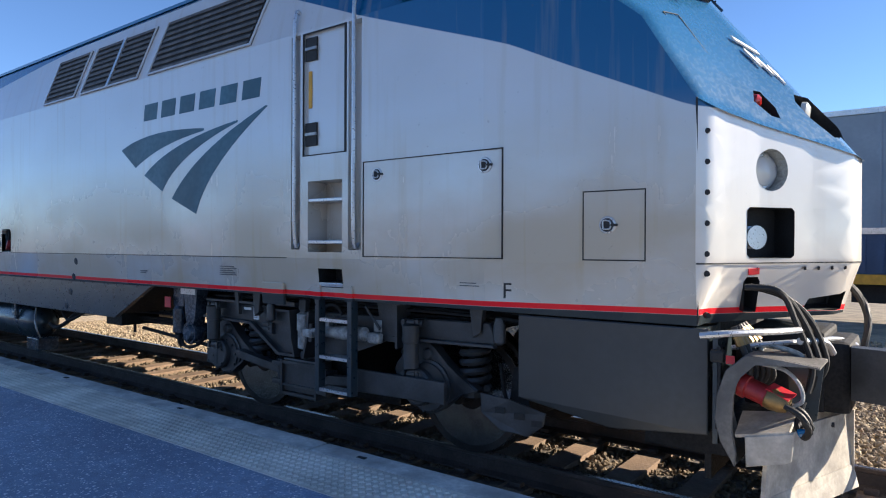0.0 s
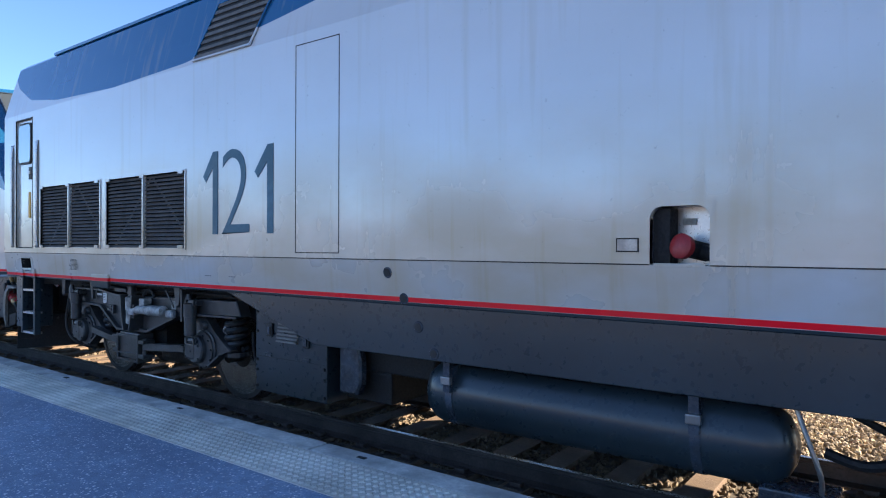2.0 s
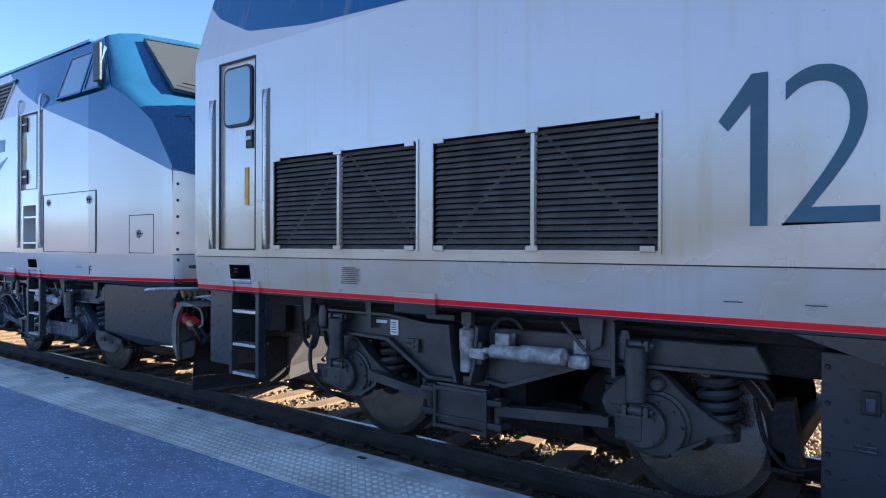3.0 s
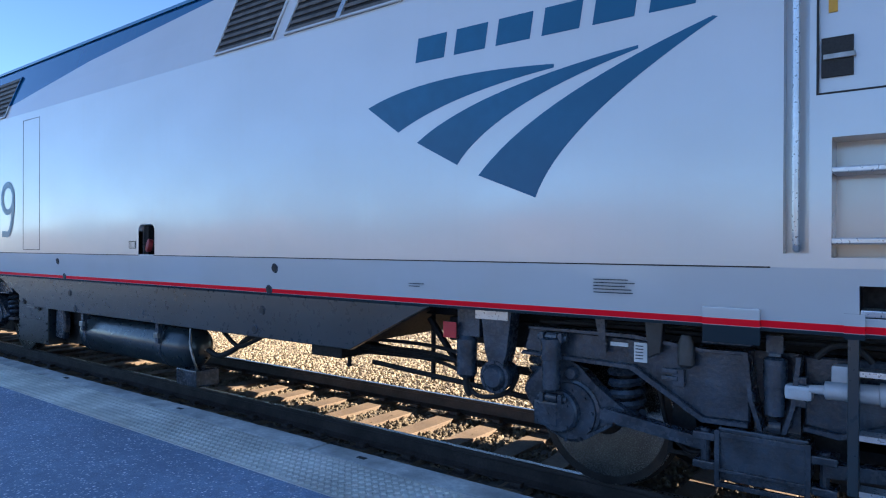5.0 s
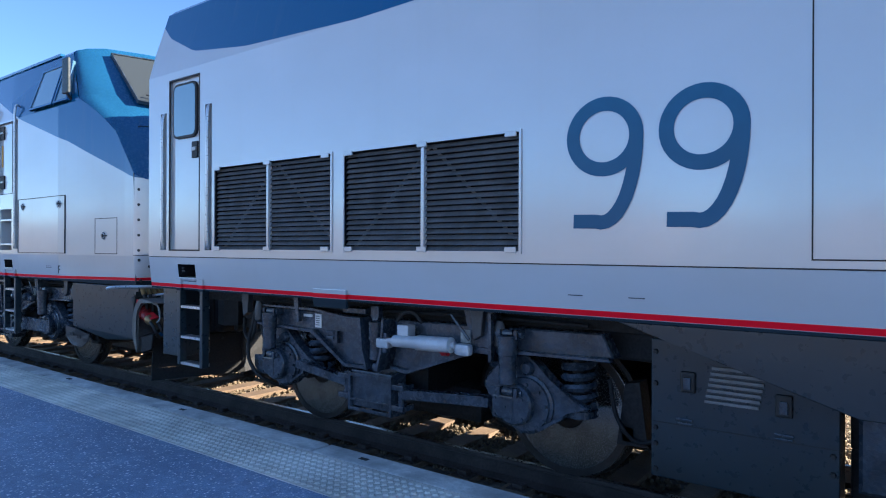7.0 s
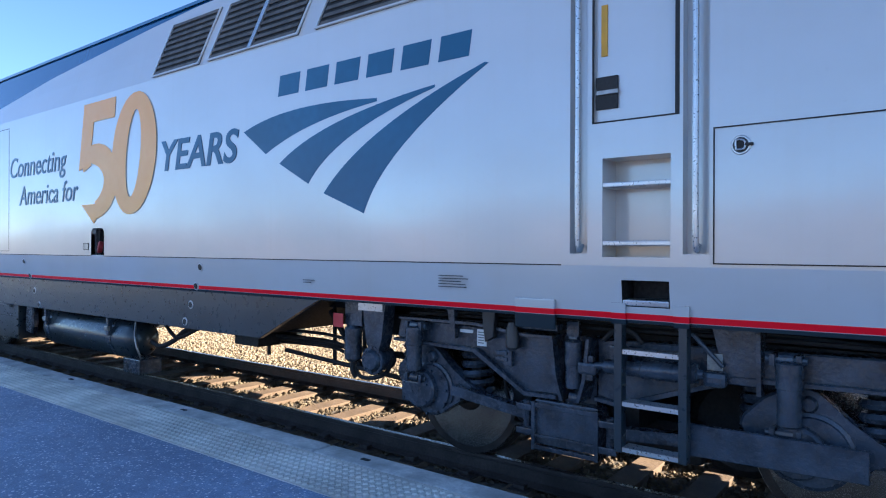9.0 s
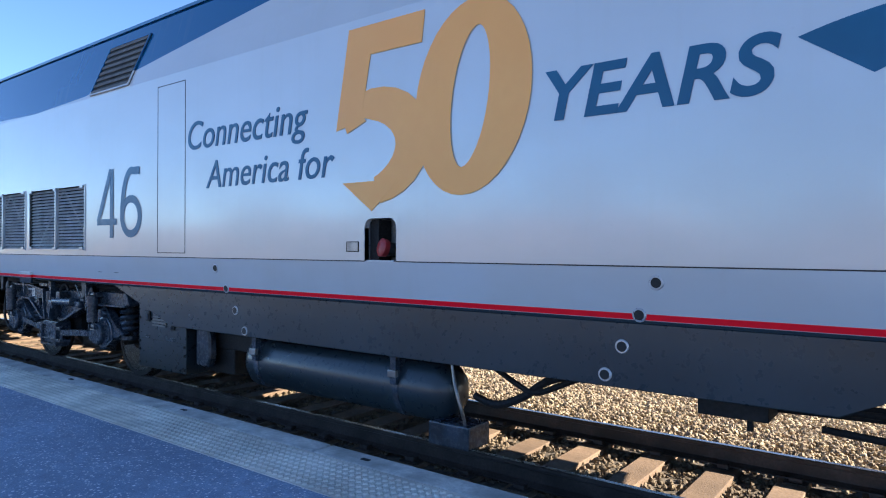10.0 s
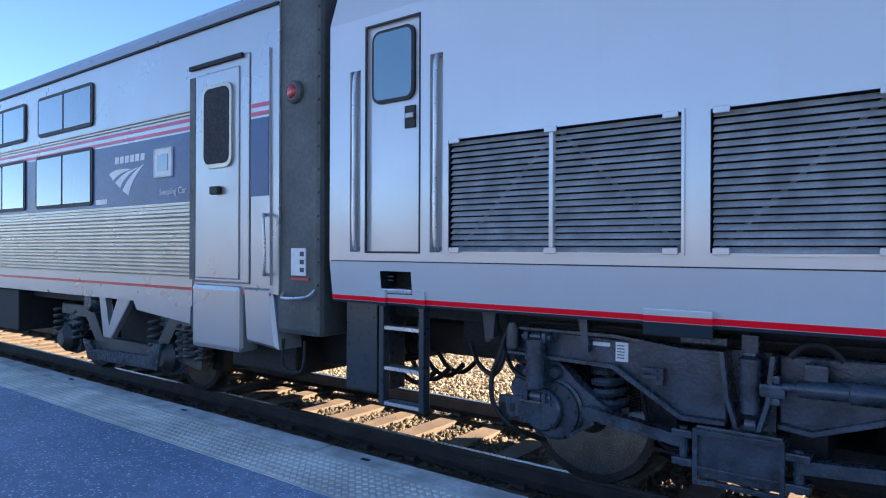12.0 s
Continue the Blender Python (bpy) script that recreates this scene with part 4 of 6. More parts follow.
    # top of the bogie: curved hose, air spring stop, brackets, plates
    part("arch_hose", tube(bmesh.new(), [(xc + 0.04, YF - 0.03, 1.12), (xc + 0.10, YF - 0.03, 1.18), (xc + 0.17, YF - 0.03, 1.20), (xc + 0.24, YF - 0.03, 1.18), (xc + 0.30, YF - 0.03, 1.12)], 0.018), M_BLACK, g)
    part("stop_plate", B(xc - 0.55, xc - 0.28, YF - 0.08, YF + 0.1, 1.155, 1.20, bevel=0.006), m, g)
    for z in (0.90, 0.945):
        part("clip", B(xc - 0.80, xc - 0.70, YF - 0.05, YF - 0.001, z, z + 0.028, bevel=0.006), m, g)
    part("clip_plate", B(xc - 0.735, xc - 0.665, YF - 0.04, YF - 0.001, 0.865, 0.975, bevel=0.006), m, g)
    part("data_plate", B(xc - 0.99, xc - 0.905, YF - 0.007, YF + 0.002, 0.985, 1.11), M_WHITE, g)
    for k in range(5):
        part("plate_print", B(xc - 0.98, xc - 0.93, YF - 0.009, YF - 0.006, 1.005 + k * 0.020, 1.012 + k * 0.020), M_INK, g)
    part("data_strip", B(xc - 1.15, xc - 1.03, YF - 0.007, YF + 0.002, 1.075, 1.10), M_WHITE, g)
    part("frame_rib", S(X([(-1.24, 1.27), (-1.17, 1.27), (-1.16, 1.03), (-1.19, 1.03)]), YF - 0.06, YF - 0.02), m, g)
    part("top_pipe", tube(bmesh.new(), [(xc - 1.7, YF + 0.05, 1.19), (xc - 1.0, YF + 0.03, 1.20), (xc - 0.2, YF + 0.02, 1.185), (xc + 0.9, YF + 0.02, 1.20), (xc + 1.7, YF + 0.05, 1.19)], 0.014), M_DARK, g)
    if xc < -10:
        part("sand_hose", tube(bmesh.new(), [(xc - 1.72, YF - 0.02, 1.15), (xc - 1.80, YF - 0.05, 1.10), (xc - 1.85, YF - 0.06, 0.95), (xc - 1.92, YF - 0.05, 0.80), (xc - 1.93, YF - 0.05, 0.66), (xc - 1.90, YF - 0.04, 0.55), (xc - 1.78, YF, 0.42), (xc - 1.62, YF + 0.2, 0.30)], 0.019), M_BLACK, g)
        hgd = part("hose_guard", S(X([(-1.90, 0.64), (-1.66, 0.66), (-1.64, 0.54), (-1.80, 0.47), (-1.90, 0.52)]), YF, YF + 0.03, bevel=0.006), m, g)
        for k in range(3):
            part("guard_slot", B(xc - 1.875 + k * 0.075, xc - 1.835 + k * 0.075, YF - 0.005, YF + 0.001, 0.56, 0.62), M_BLACK, hgd)
    else:
        ep = part("equipment_plate", S(X([(0.60, 0.69), (1.52, 0.69), (1.52, 0.52), (0.60, 0.50)]), YF - 0.16, YF - 0.125, bevel=0.004), m, g, "flat grey guard plate")
        for dx in (0.63, 1.44):
            part("plate_slot", B(xc + dx, xc + dx + 0.06, YF - 0.164, YF - 0.158, 0.58, 0.605), M_BLACK, ep)
    return g


def front_gear(loco, m_plow, label):
    """Coupler, plough, hoses, jumper cables and rails under the nose."""
    pl = part("snow_plough", patch([(-0.44, 0.0, 0.58), (-0.76, -1.06, 0.60), (-0.78, -1.08, 0.22), (-0.42, 0.0, 0.22)], 0.0, 0.025), m_plow, loco, label)
    part("plough_wing", patch([(-0.76, 1.06, 0.60), (-0.44, 0.0, 0.58), (-0.42, 0.0, 0.22), (-0.78, 1.08, 0.22)], 0.0, 0.025), m_plow, pl)
    part("plough_lip", patch([(-0.42, 0.0, 0.219), (-0.78, -1.08, 0.219), (-0.765, -1.09, 0.07), (-0.385, 0.0, 0.07)], 0.004, 0.025), m_plow, pl)
    part("plough_lip", patch([(-0.78, 1.08, 0.219), (-0.42, 0.0, 0.219), (-0.385, 0.0, 0.07), (-0.765, 1.09, 0.07)], 0.004, 0.025), m_plow, pl)
    part("plough_rib", B(-0.46, -0.41, -0.02, 0.02, 0.10, 0.60, bevel=0.008), m_plow, pl)
    for y in (-0.85, -0.55, -0.25, 0.25, 0.55, 0.85):
        part("bolt", lathe(bmesh.new(), (-0.46 - abs(y) * 0.30, y, 0.53), (-0.43 - abs(y) * 0.30, y * 0.99, 0.53), ((0, 0.022), (1, 0.017)), 6), M_TRUCKD, pl)
    part("plough_tie", B(-1.6, -0.85, -0.8, 0.8, 0.35, 0.55), M_DARK, pl)
    c = part("coupler", B(-1.2, -0.12, -0.13, 0.13, 0.74, 1.0, bevel=0.03), M_RAIL, loco, "dark rusty knuckle coupler")
    part("knuckle", slabz([(-0.14, -0.20), (0.18, -0.22), (0.22, -0.10), (0.06, -0.06), (0.05, 0.10), (0.20, 0.16), (0.12, 0.26), (-0.14, 0.22)], 0.70, 1.02), M_RAIL, c)
    part("knuckle_pin", lathe(bmesh.new(), (0.10, -0.17, 0.64), (0.10, -0.17, 1.10), ((0, 0.05), (0.04, 0.06), (0.12, 0.06), (0.13, 0.045), (0.87, 0.045), (0.88, 0.06), (0.96, 0.06), (1, 0.05)), 14), M_TRUCKD, c)
    part("coupler_pocket", B(-1.05, -0.55, -0.36, 0.36, 0.62, 1.16, bevel=0.03), M_DARK, c)
    part("coupler_carrier", B(-0.85, -0.40, -0.34, 0.34, 0.62, 1.10, bevel=0.05), M_DARK, c)
    part("guard_arm", slabz([(-0.40, -0.40), (-0.18, -0.46), (-0.06, -0.34), (-0.10, -0.18), (-0.20, -0.16), (-0.24, -0.30), (-0.40, -0.28)], 0.74, 1.08), M_TRUCKD, c)
    part("cut_lever", tube(bmesh.new(), [(-0.98, -1.02, 1.10), (-0.80, -0.95, 1.13), (-0.62, -0.75, 1.14), (-0.5, -0.15, 1.10), (-0.4, 0.0, 1.05)], 0.016), M_ALU, c)
    # the receptacle shroud: a crescent cheek, a rolled wall behind it, a tray and a flap
    rim = [(-0.486, 1.051), (-0.67, 1.075), (-0.865, 1.088), (-0.975, 0.985), (-1.029, 0.824), (-1.038, 0.685), (-1.005, 0.554), (-0.925, 0.416)]
    hollow = [(-0.915, 0.49), (-0.948, 0.632), (-0.938, 0.837), (-0.902, 0.950), (-0.815, 1.040), (-0.627, 1.045)]
    shoe = part("receptacle_shroud", S(rim + hollow, -1.20, -1.165, bevel=0.006), M_GUARD, loco, "curved worn grey guard round the cable plugs")
    part("shroud_wall", S(rim + [(-0.915, 0.43), (-0.990, 0.556), (-1.022, 0.685), (-1.013, 0.822), (-0.962, 0.975), (-0.860, 1.072), (-0.67, 1.060), (-0.486, 1.036)], -1.164, -0.80), M_GUARD, shoe)
    part("tray", patch([(-0.93, -1.16, 0.60), (-0.64, -1.16, 0.66), (-0.64, -0.86, 0.72), (-0.95, -0.86, 0.68)], 0.0, 0.02), m_plow, shoe)
    part("flap", S([(-0.875, 0.60), (-0.61, 0.663), (-0.628, 0.49), (-0.66, 0.475), (-0.868, 0.415)], -1.165, -1.13, bevel=0.008), m_plow, shoe, "scraped pale front flap")
    part("flap_end", S([(-0.868, 0.600), (-0.845, 0.606), (-0.84, 0.43), (-0.862, 0.42)], -1.129, -0.90), m_plow, shoe)
    part("inner_plate", patch([(-0.68, -0.83, 0.57), (-0.54, -0.83, 0.68), (-0.50, -0.83, 1.035), (-0.70, -0.83, 1.05)], 0.0, 0.02), M_CHAR, shoe)
    part("hinge_bar", tube(bmesh.new(), [(-0.83, -0.92, 1.05), (-0.82, -0.92, 1.115), (-0.72, -0.92, 1.11), (-0.62, -0.90, 1.075), (-0.60, -0.90, 1.02)], 0.016), M_PALE, shoe)
    part("back_plate", B(-1.06, -1.03, -1.15, -0.80, 0.52, 1.16), M_CHAR, shoe)
    part("chain", tube(bmesh.new(), [(-1.02, -1.17, 1.12), (-1.015, -1.18, 0.95), (-1.02, -1.18, 0.78), (-1.03, -1.17, 0.62)], 0.012, 6), M_DARK, shoe)
    cl = part("cable_clip", B(-1.07, -0.99, -1.19, -1.10, 1.02, 1.10, bevel=0.02), M_BLACK, shoe)
    part("red_tag", B(-0.98, -0.93, -1.17, -1.16, 1.02, 1.07), M_RED, cl)
    j = part("jumper_plug", lathe(bmesh.new(), (-0.93, -1.10, 0.905), (-0.76, -1.12, 0.845), ((0, 0.05), (0.04, 0.072), (0.35, 0.075), (0.38, 0.062), (0.90, 0.062), (1, 0.07)), 20), M_REDD, loco, "worn red jumper cable plug", True)
    part("plug_collar", lathe(bmesh.new(), (-0.955, -1.10, 0.915), (-0.925, -1.10, 0.903), ((0, 0.085), (1, 0.085)), 18), M_REDD, j, "", True)
    part("plug_head", lathe(bmesh.new(), (-0.765, -1.12, 0.845), (-0.645, -1.13, 0.805), ((0, 0.064), (0.3, 0.070), (0.7, 0.060), (1, 0.045)), 12), M_BRASS, j, "", True)
    part("plug_cover", patch([(-0.76, -1.17, 0.90), (-0.64, -1.17, 0.845), (-0.61, -1.09, 0.875), (-0.73, -1.09, 0.925)], 0.0, 0.02), M_RED, j)
    for q, dy in enumerate((-0.035, 0.05)):
        part("cable", tube(bmesh.new(), [(-0.66, -1.13 + dy, 0.81), (-0.58, -1.14 + dy, 0.77), (-0.54, -1.12 + dy, 0.69), (-0.57, -1.06 + dy, 0.63 + 0.03 * q), (-0.62, -0.98, 0.67), (-0.60, -0.92, 0.80)], 0.019), M_BLACK, j)
    part("cable_tie", rod(bmesh.new(), (-0.60, -1.09, 0.645), (-0.545, -1.09, 0.665), 0.026, 10), M_BLUE, j)
    part("loop_cable", tube(bmesh.new(), [(-0.80, -1.05, 1.02), (-0.68, -1.06, 1.00), (-0.60, -1.08, 0.93), (-0.58, -1.09, 0.84), (-0.63, -1.10, 0.80)], 0.012), M_PALE, j)
    rl = part("front_rail", tube(bmesh.new(), [(-1.04, -1.50, 1.22), (-0.90, -1.47, 1.24), (-0.70, -1.20, 1.24), (-0.62, -0.95, 1.23)], 0.02), M_ALU, loco, "bent silver handrail")
    part("rail_cross", tube(bmesh.new(), [(-0.62, -0.92, 1.16), (-0.52, -0.70, 1.14), (-0.48, -0.60, 1.06)], 0.022), M_ALU, rl)
    for k in range(5):
        y = -1.12 + 0.07 * k
        h = part("air_hose", tube(bmesh.new(), [(-0.95, y, 1.24), (-0.90 + 0.01 * k, y + 0.01, 1.12), (-0.86 + 0.02 * k, y + 0.02, 1.00 - 0.02 * k), (-0.88, y + 0.03, 0.84)], 0.020), M_BLACK, loco, "black rubber air hose with brass fitting")
        part("fitting", rod(bmesh.new(), (-0.940, y + 0.002, 1.215), (-0.905 + 0.01 * k, y + 0.010, 1.13), 0.029, 8), M_BRASS, h)
    for k in range(3):
        y = -1.0 + 0.07 * k
        part("jumper_cable", tube(bmesh.new(), [(-0.90, y - 0.05, 1.48), (-0.72, y, 1.46 - 0.02 * k), (-0.64 + 0.03 * k, y + 0.06, 1.28), (-0.56 + 0.03 * k, y + 0.12, 1.02), (-0.58, y + 0.1, 0.85)], 0.019), M_BLACK, loco, "thick black jumper cable")
    for k in range(2):
        part("far_cable", tube(bmesh.new(), [(-0.82, 1.0 + 0.08 * k, 1.46), (-0.56, 0.96 + 0.08 * k, 1.44), (-0.40, 0.9 + 0.08 * k, 1.2), (-0.42, 0.8, 0.9), (-0.5, 0.75, 0.7)], 0.026), M_BLACK, loco, "thick black jumper cable")
    part("brake_hose", tube(bmesh.new(), [(-0.55, 0.35, 1.0), (-0.2, 0.40, 0.85), (-0.05, 0.36, 0.45), (0.0, 0.2, 0.32)], 0.03), M_BLACK, loco, "hanging black brake hose")


def slabz(pts, z0, z1):
    """An outline in x and y, drawn up from z0 to z1."""
    bm = bmesh.new()
    lo = [bm.verts.new((x, y, z0)) for x, y in pts]
    hi = [bm.verts.new((x, y, z1)) for x, y in pts]
    bm.faces.new(lo[::-1])
    bm.faces.new(hi)
    k = len(pts)
    for i in range(k):
        bm.faces.new((lo[i], lo[(i + 1) % k], hi[(i + 1) % k], hi[i]))
    return bm


def swoosh(loco, x0, x1, z0, z1, y, m):
    """Three curved blades and a bar in place of the maker's mark: plain shapes only."""
    def q(a, b):
        return (x0 + a * (x1 - x0), z0 + b * (z1 - z0))
    for low, high in (((q(0.12, 0.57), q(0.30, 0.80), q(0.62, 0.865)), (q(0.0, 0.80), q(0.22, 1.0), q(0.62, 0.89))),
                      ((q(0.33, 0.27), q(0.44, 0.66), q(0.83, 0.89)), (q(0.19, 0.47), q(0.38, 0.80), q(0.83, 0.91))),
                      ((q(0.57, 0.0), q(0.64, 0.48), q(1.0, 0.99)), (q(0.40, 0.18), q(0.56, 0.66), q(0.99, 1.0)))):
        part("mark_blade", blade(bmesh.new(), low, high, y), m, loco)


def mark_bar(loco, x0, x1, z0, z1, y, m):
    """Six plain bars where a brand name stands."""
    w = (x1 - x0) / 6
    for k in range(6):
        part("mark_bar", slab(bmesh.new(), [(x0 + k * w + 0.05 * w, z0), (x0 + k * w + 0.80 * w, z0), (x0 + k * w + 0.88 * w, z1), (x0 + k * w + 0.13 * w, z1)], y - 0.003, y + 0.004), m, loco)


def fifty(loco, m):
    y = SIDE - 0.004
    lean = lambda x, z: (x + 0.12 * (z - 2.1), z)
    bm = bmesh.new()
    cx, cz = -10.118, 2.808
    ring = [lean(cx + 0.33 * math.cos(a), cz + 0.60 * math.sin(a)) for a in [2 * math.pi * k / 40 for k in range(41)]]
    ribbon(bm, ring, [0.20 + 0.14 * abs(math.cos(2 * math.pi * k / 40)) ** 1.5 for k in range(41)], y - 0.0015)
    part("digit", bm, m, loco, "gold numeral of the anniversary mark")
    bm = bmesh.new()
    arc = [lean(-11.38, 2.74), lean(-11.2, 2.83)] + [lean(-11.12 + 0.50 * math.cos(a), 2.52 + 0.36 * math.sin(a)) for a in [radians(100 - 13 * k) for k in range(14)]]
    ribbon(bm, arc, [0.16, 0.20] + [0.22 + 0.12 * math.sin(math.pi * min(1, k / 13)) for k in range(14)], y)
    slab(bm, [lean(-11.47, 2.70), lean(-11.19, 2.76), lean(-11.15, 3.28), lean(-10.62, 3.28), lean(-10.62, 3.52), lean(-11.42, 3.52)], y - 0.0035, y + 0.002)
    slab(bm, [lean(-11.34, 2.26), lean(-10.98, 2.02), lean(-10.72, 2.26)], y - 0.004, y + 0.002)
    part("digit", bm, m, loco, "gold numeral of the anniversary mark")


def round_digit(turned, x0, x1, z0, z1):
    """A nine of even stroke with a curved tail; turned about, a six."""
    w, h, st = x1 - x0, z1 - z0, 0.088
    cx, cz, rx, rz = (x0 + x1) / 2, z1 - 0.30 * h, (w - st) / 2, 0.30 * h - st / 2
    path = [(cx + rx * math.cos(radians(q)), cz + rz * math.sin(radians(q))) for q in range(0, 361, 10)]
    tail = [(cx + rx * math.cos(radians(q)) - 0.03 * w * (q / 90) ** 2, cz + (cz - z0 - st / 2) * math.sin(radians(q))) for q in range(0, -100, -9)]
    tail.append((x0 + 0.10 * w, z0 + st / 2 + 0.01))
    bm = bmesh.new()
    for pts, up in ((path, 0.0), (tail, 0.001)):
        if turned:
            pts = [(x0 + x1 - a, z0 + z1 - b) for a, b in pts]
        ribbon(bm, pts, st, SIDE - 0.002 - up)
    return bm


def inset(x):
    """How far the sides draw in towards the nose."""
    if x < -3.7:
        return 0.0
    if x < -2.45:
        return 0.09 * (x + 3.7) / 1.25
    return min(0.41, 0.09 + 0.32 * (x + 2.45) / 1.35)


SILL_IN = 0.04       # the sill leans in by this much below the side's joint
SETTLE = 0.028       # the body sits this much lower on its bogies than its drawing heights


def taper(loco):
    """Lets the body down on its bogies and narrows its front in plan."""
    for ob in loco.children_recursive:
        if ob.type != 'MESH' or ob.parent.name.startswith(("wheelset", "bogie")) or ob.name.startswith("bogie"):
            continue
        for v in ob.data.vertices:
            if v.co.y < -1.30:
                v.co.y += SILL_IN * min(1.0, max(0.0, (1.646 - v.co.z) / 0.346)) * min(1.0, (-1.30 - v.co.y) / 0.10)
            v.co.z -= SETTLE
        for v in ob.data.vertices:
            x, y, z = v.co
            if x > -3.7:
                e = inset(x) * min(1.0, abs(y) / 1.52)
                f = 1 + e / 3.72
                v.co = (x * f if x < 0 else x, y - math.copysign(e, y), 1.716 + (z - 1.716) * f if z > 1.25 else z)


def carve(ob, rim, d):
    """Cuts a hole with a convex rim through the skin of ob, along the direction d."""
    bm = bmesh.new()
    bm.from_mesh(ob.data)
    bm.normal_update()
    mid = sum(rim, Vector()) / len(rim)
    planes = []
    for p, q in zip(rim, rim[1:] + rim[:1]):
        n = (q - p).cross(d).normalized()
        planes.append((p, n if n.dot(p - mid) > 0 else -n))
    def near():
        return [f for f in bm.faces if abs(f.normal.dot(d)) > 0.5 and mid.y * f.calc_center_median().y > 0]
    for p, n in planes:
        fs = near()
        bmesh.ops.bisect_plane(bm, geom=fs + list({e for f in fs for e in f.edges}) + list({v for f in fs for v in f.verts}), plane_co=p, plane_no=n, dist=0.0004)
        bm.normal_update()
    gone = [f for f in near() if all((f.calc_center_median() - p).dot(n) < 0.0005 for p, n in planes)]
    bmesh.ops.delete(bm, geom=gone, context='FACES')
    bm.to_mesh(ob.data)
    bm.free()


def pocket_shell(rim, d, depth, grow=0.94):
    """The walls and the back of a pocket behind a rim."""
    bm = bmesh.new()
    mid = sum(rim, Vector()) / len(rim)
    a = [bm.verts.new(p + d * 0.002) for p in rim]
    b = [bm.verts.new(mid + (p - mid) * grow - d * depth) for p in rim]
    for i in range(len(rim)):
        j = (i + 1) % len(rim)
        bm.faces.new((a[i], a[j], b[j], b[i]))
    bm.faces.new(b)
    bmesh.ops.recalc_face_normals(bm, faces=bm.faces)
    return bm


def nose_openings(loco, nose, hood):
    """Lamp pockets, headlights, sockets and foot holes, cut into the nose on both sides."""
    for sg in (-1, 1):
        def V(x, y, z):
            return Vector((x, -y * sg, z))
        def hole(skin, name, pts, d, depth, m, label="", grow=0.94):
            rim = [V(*p) for p in pts]
            dd = V(*d).normalized()
            carve(skin, rim, dd)
            return part(name, pocket_shell(rim, dd, depth, grow), m, skin, label), dd
        # Lamp pockets are lined near-black, the recess's shade put into the colour.
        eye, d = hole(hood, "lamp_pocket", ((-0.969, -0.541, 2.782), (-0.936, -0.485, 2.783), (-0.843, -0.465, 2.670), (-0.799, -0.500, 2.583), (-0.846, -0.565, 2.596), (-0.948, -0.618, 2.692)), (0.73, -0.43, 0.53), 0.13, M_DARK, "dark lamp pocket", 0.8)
        p = V(-0.940, -0.550, 2.730) - d * 0.030
        part("lens", lathe(bmesh.new(), p, p + V(0.050, 0.0, -0.004), ((0, 0.050), (0.6, 0.048), (1, 0.024)), 18), M_REDLENS, eye, "red marker lens", True)
        eye, d = hole(hood, "lamp_pocket", ((-0.771, -0.175, 2.801), (-0.700, -0.080, 2.787), (-0.515, -0.060, 2.561), (-0.490, -0.115, 2.482), (-0.521, -0.170, 2.476), (-0.658, -0.227, 2.609), (-0.758, -0.223, 2.744)), (0.71, -0.45, 0.54), 0.14, M_DARK, "dark lamp pocket", 0.8)
        p = V(-0.700, -0.150, 2.700) - d * 0.035
        part("lens", lathe(bmesh.new(), p, p + V(0.052, 0.0, -0.004), ((0, 0.072), (0.6, 0.068), (1, 0.04)), 18), M_LENS, eye, "clear lamp lens", True)
        ring = [(-0.826 + 0.127 * 0.61 * math.cos(q), -0.641 + 0.127 * 0.79 * math.cos(q), 2.231 + 0.138 * math.sin(q)) for q in (math.tau * i / 24 for i in range(24))]
        hl, d = hole(nose, "headlight", ring, (0.79, -0.61, 0), 0.10, M_PALE, "round recessed headlight", 0.97)
        p = V(-0.826, -0.641, 2.231) - d * 0.098
        part("bezel", lathe(bmesh.new(), p, p + d * 0.020, ((0, 0.120), (1, 0.112)), 24), M_ALU, hl, "", True)
        part("lens", lathe(bmesh.new(), p + d * 0.012, p + d * 0.045, ((0, 0.104), (0.5, 0.095), (0.85, 0.055), (1, 0.015)), 24), M_LENS, hl, "", True)
        def on_u(u, z):
            return (-0.940 + 0.225 * u, -0.801 + 0.302 * u, z)
        pk, d = hole(nose, "coupling_pocket", (on_u(0.06, 1.655), on_u(0.94, 1.655), on_u(1, 1.675), on_u(1, 1.962), on_u(0.94, 1.984), on_u(0.06, 1.984), on_u(0, 1.962), on_u(0, 1.675)), (0.80, -0.60, 0), 0.17, M_BLACK, "dark square socket pocket", 1.0)
        p = V(*on_u(0.42, 1.79)) - d * 0.165
        part("socket_cover", lathe(bmesh.new(), p, p + d * 0.075, ((0, 0.075), (0.2, 0.078), (0.25, 0.062), (0.8, 0.062), (0.85, 0.080), (1, 0.080)), 20), M_ALU, pk, "dented grey socket cover", True)
        hole(nose, "foot_hole", ((-0.972, -0.760, 1.30), (-0.915, -0.680, 1.30), (-0.889, -0.682, 1.50), (-0.898, -0.694, 1.53), (-0.950, -0.765, 1.53), (-0.962, -0.779, 1.50)), (0.78, -0.57, -0.26), 0.12, M_BLACK)
        hole(nose, "foot_hole", ((-0.690, -0.340, 1.30), (-0.495, -0.060, 1.30), (-0.470, -0.055, 1.43), (-0.660, -0.315, 1.38)), (0.75, -0.63, -0.2), 0.12, M_BLACK)
    part("warning_label", patch([Vector(p) for p in ((-0.943, -0.766, 1.545), (-0.892, -0.697, 1.550), (-0.890, -0.705, 1.590), (-0.940, -0.776, 1.585))], 0.008, 0.010), M_RED, nose, "small red warning label")


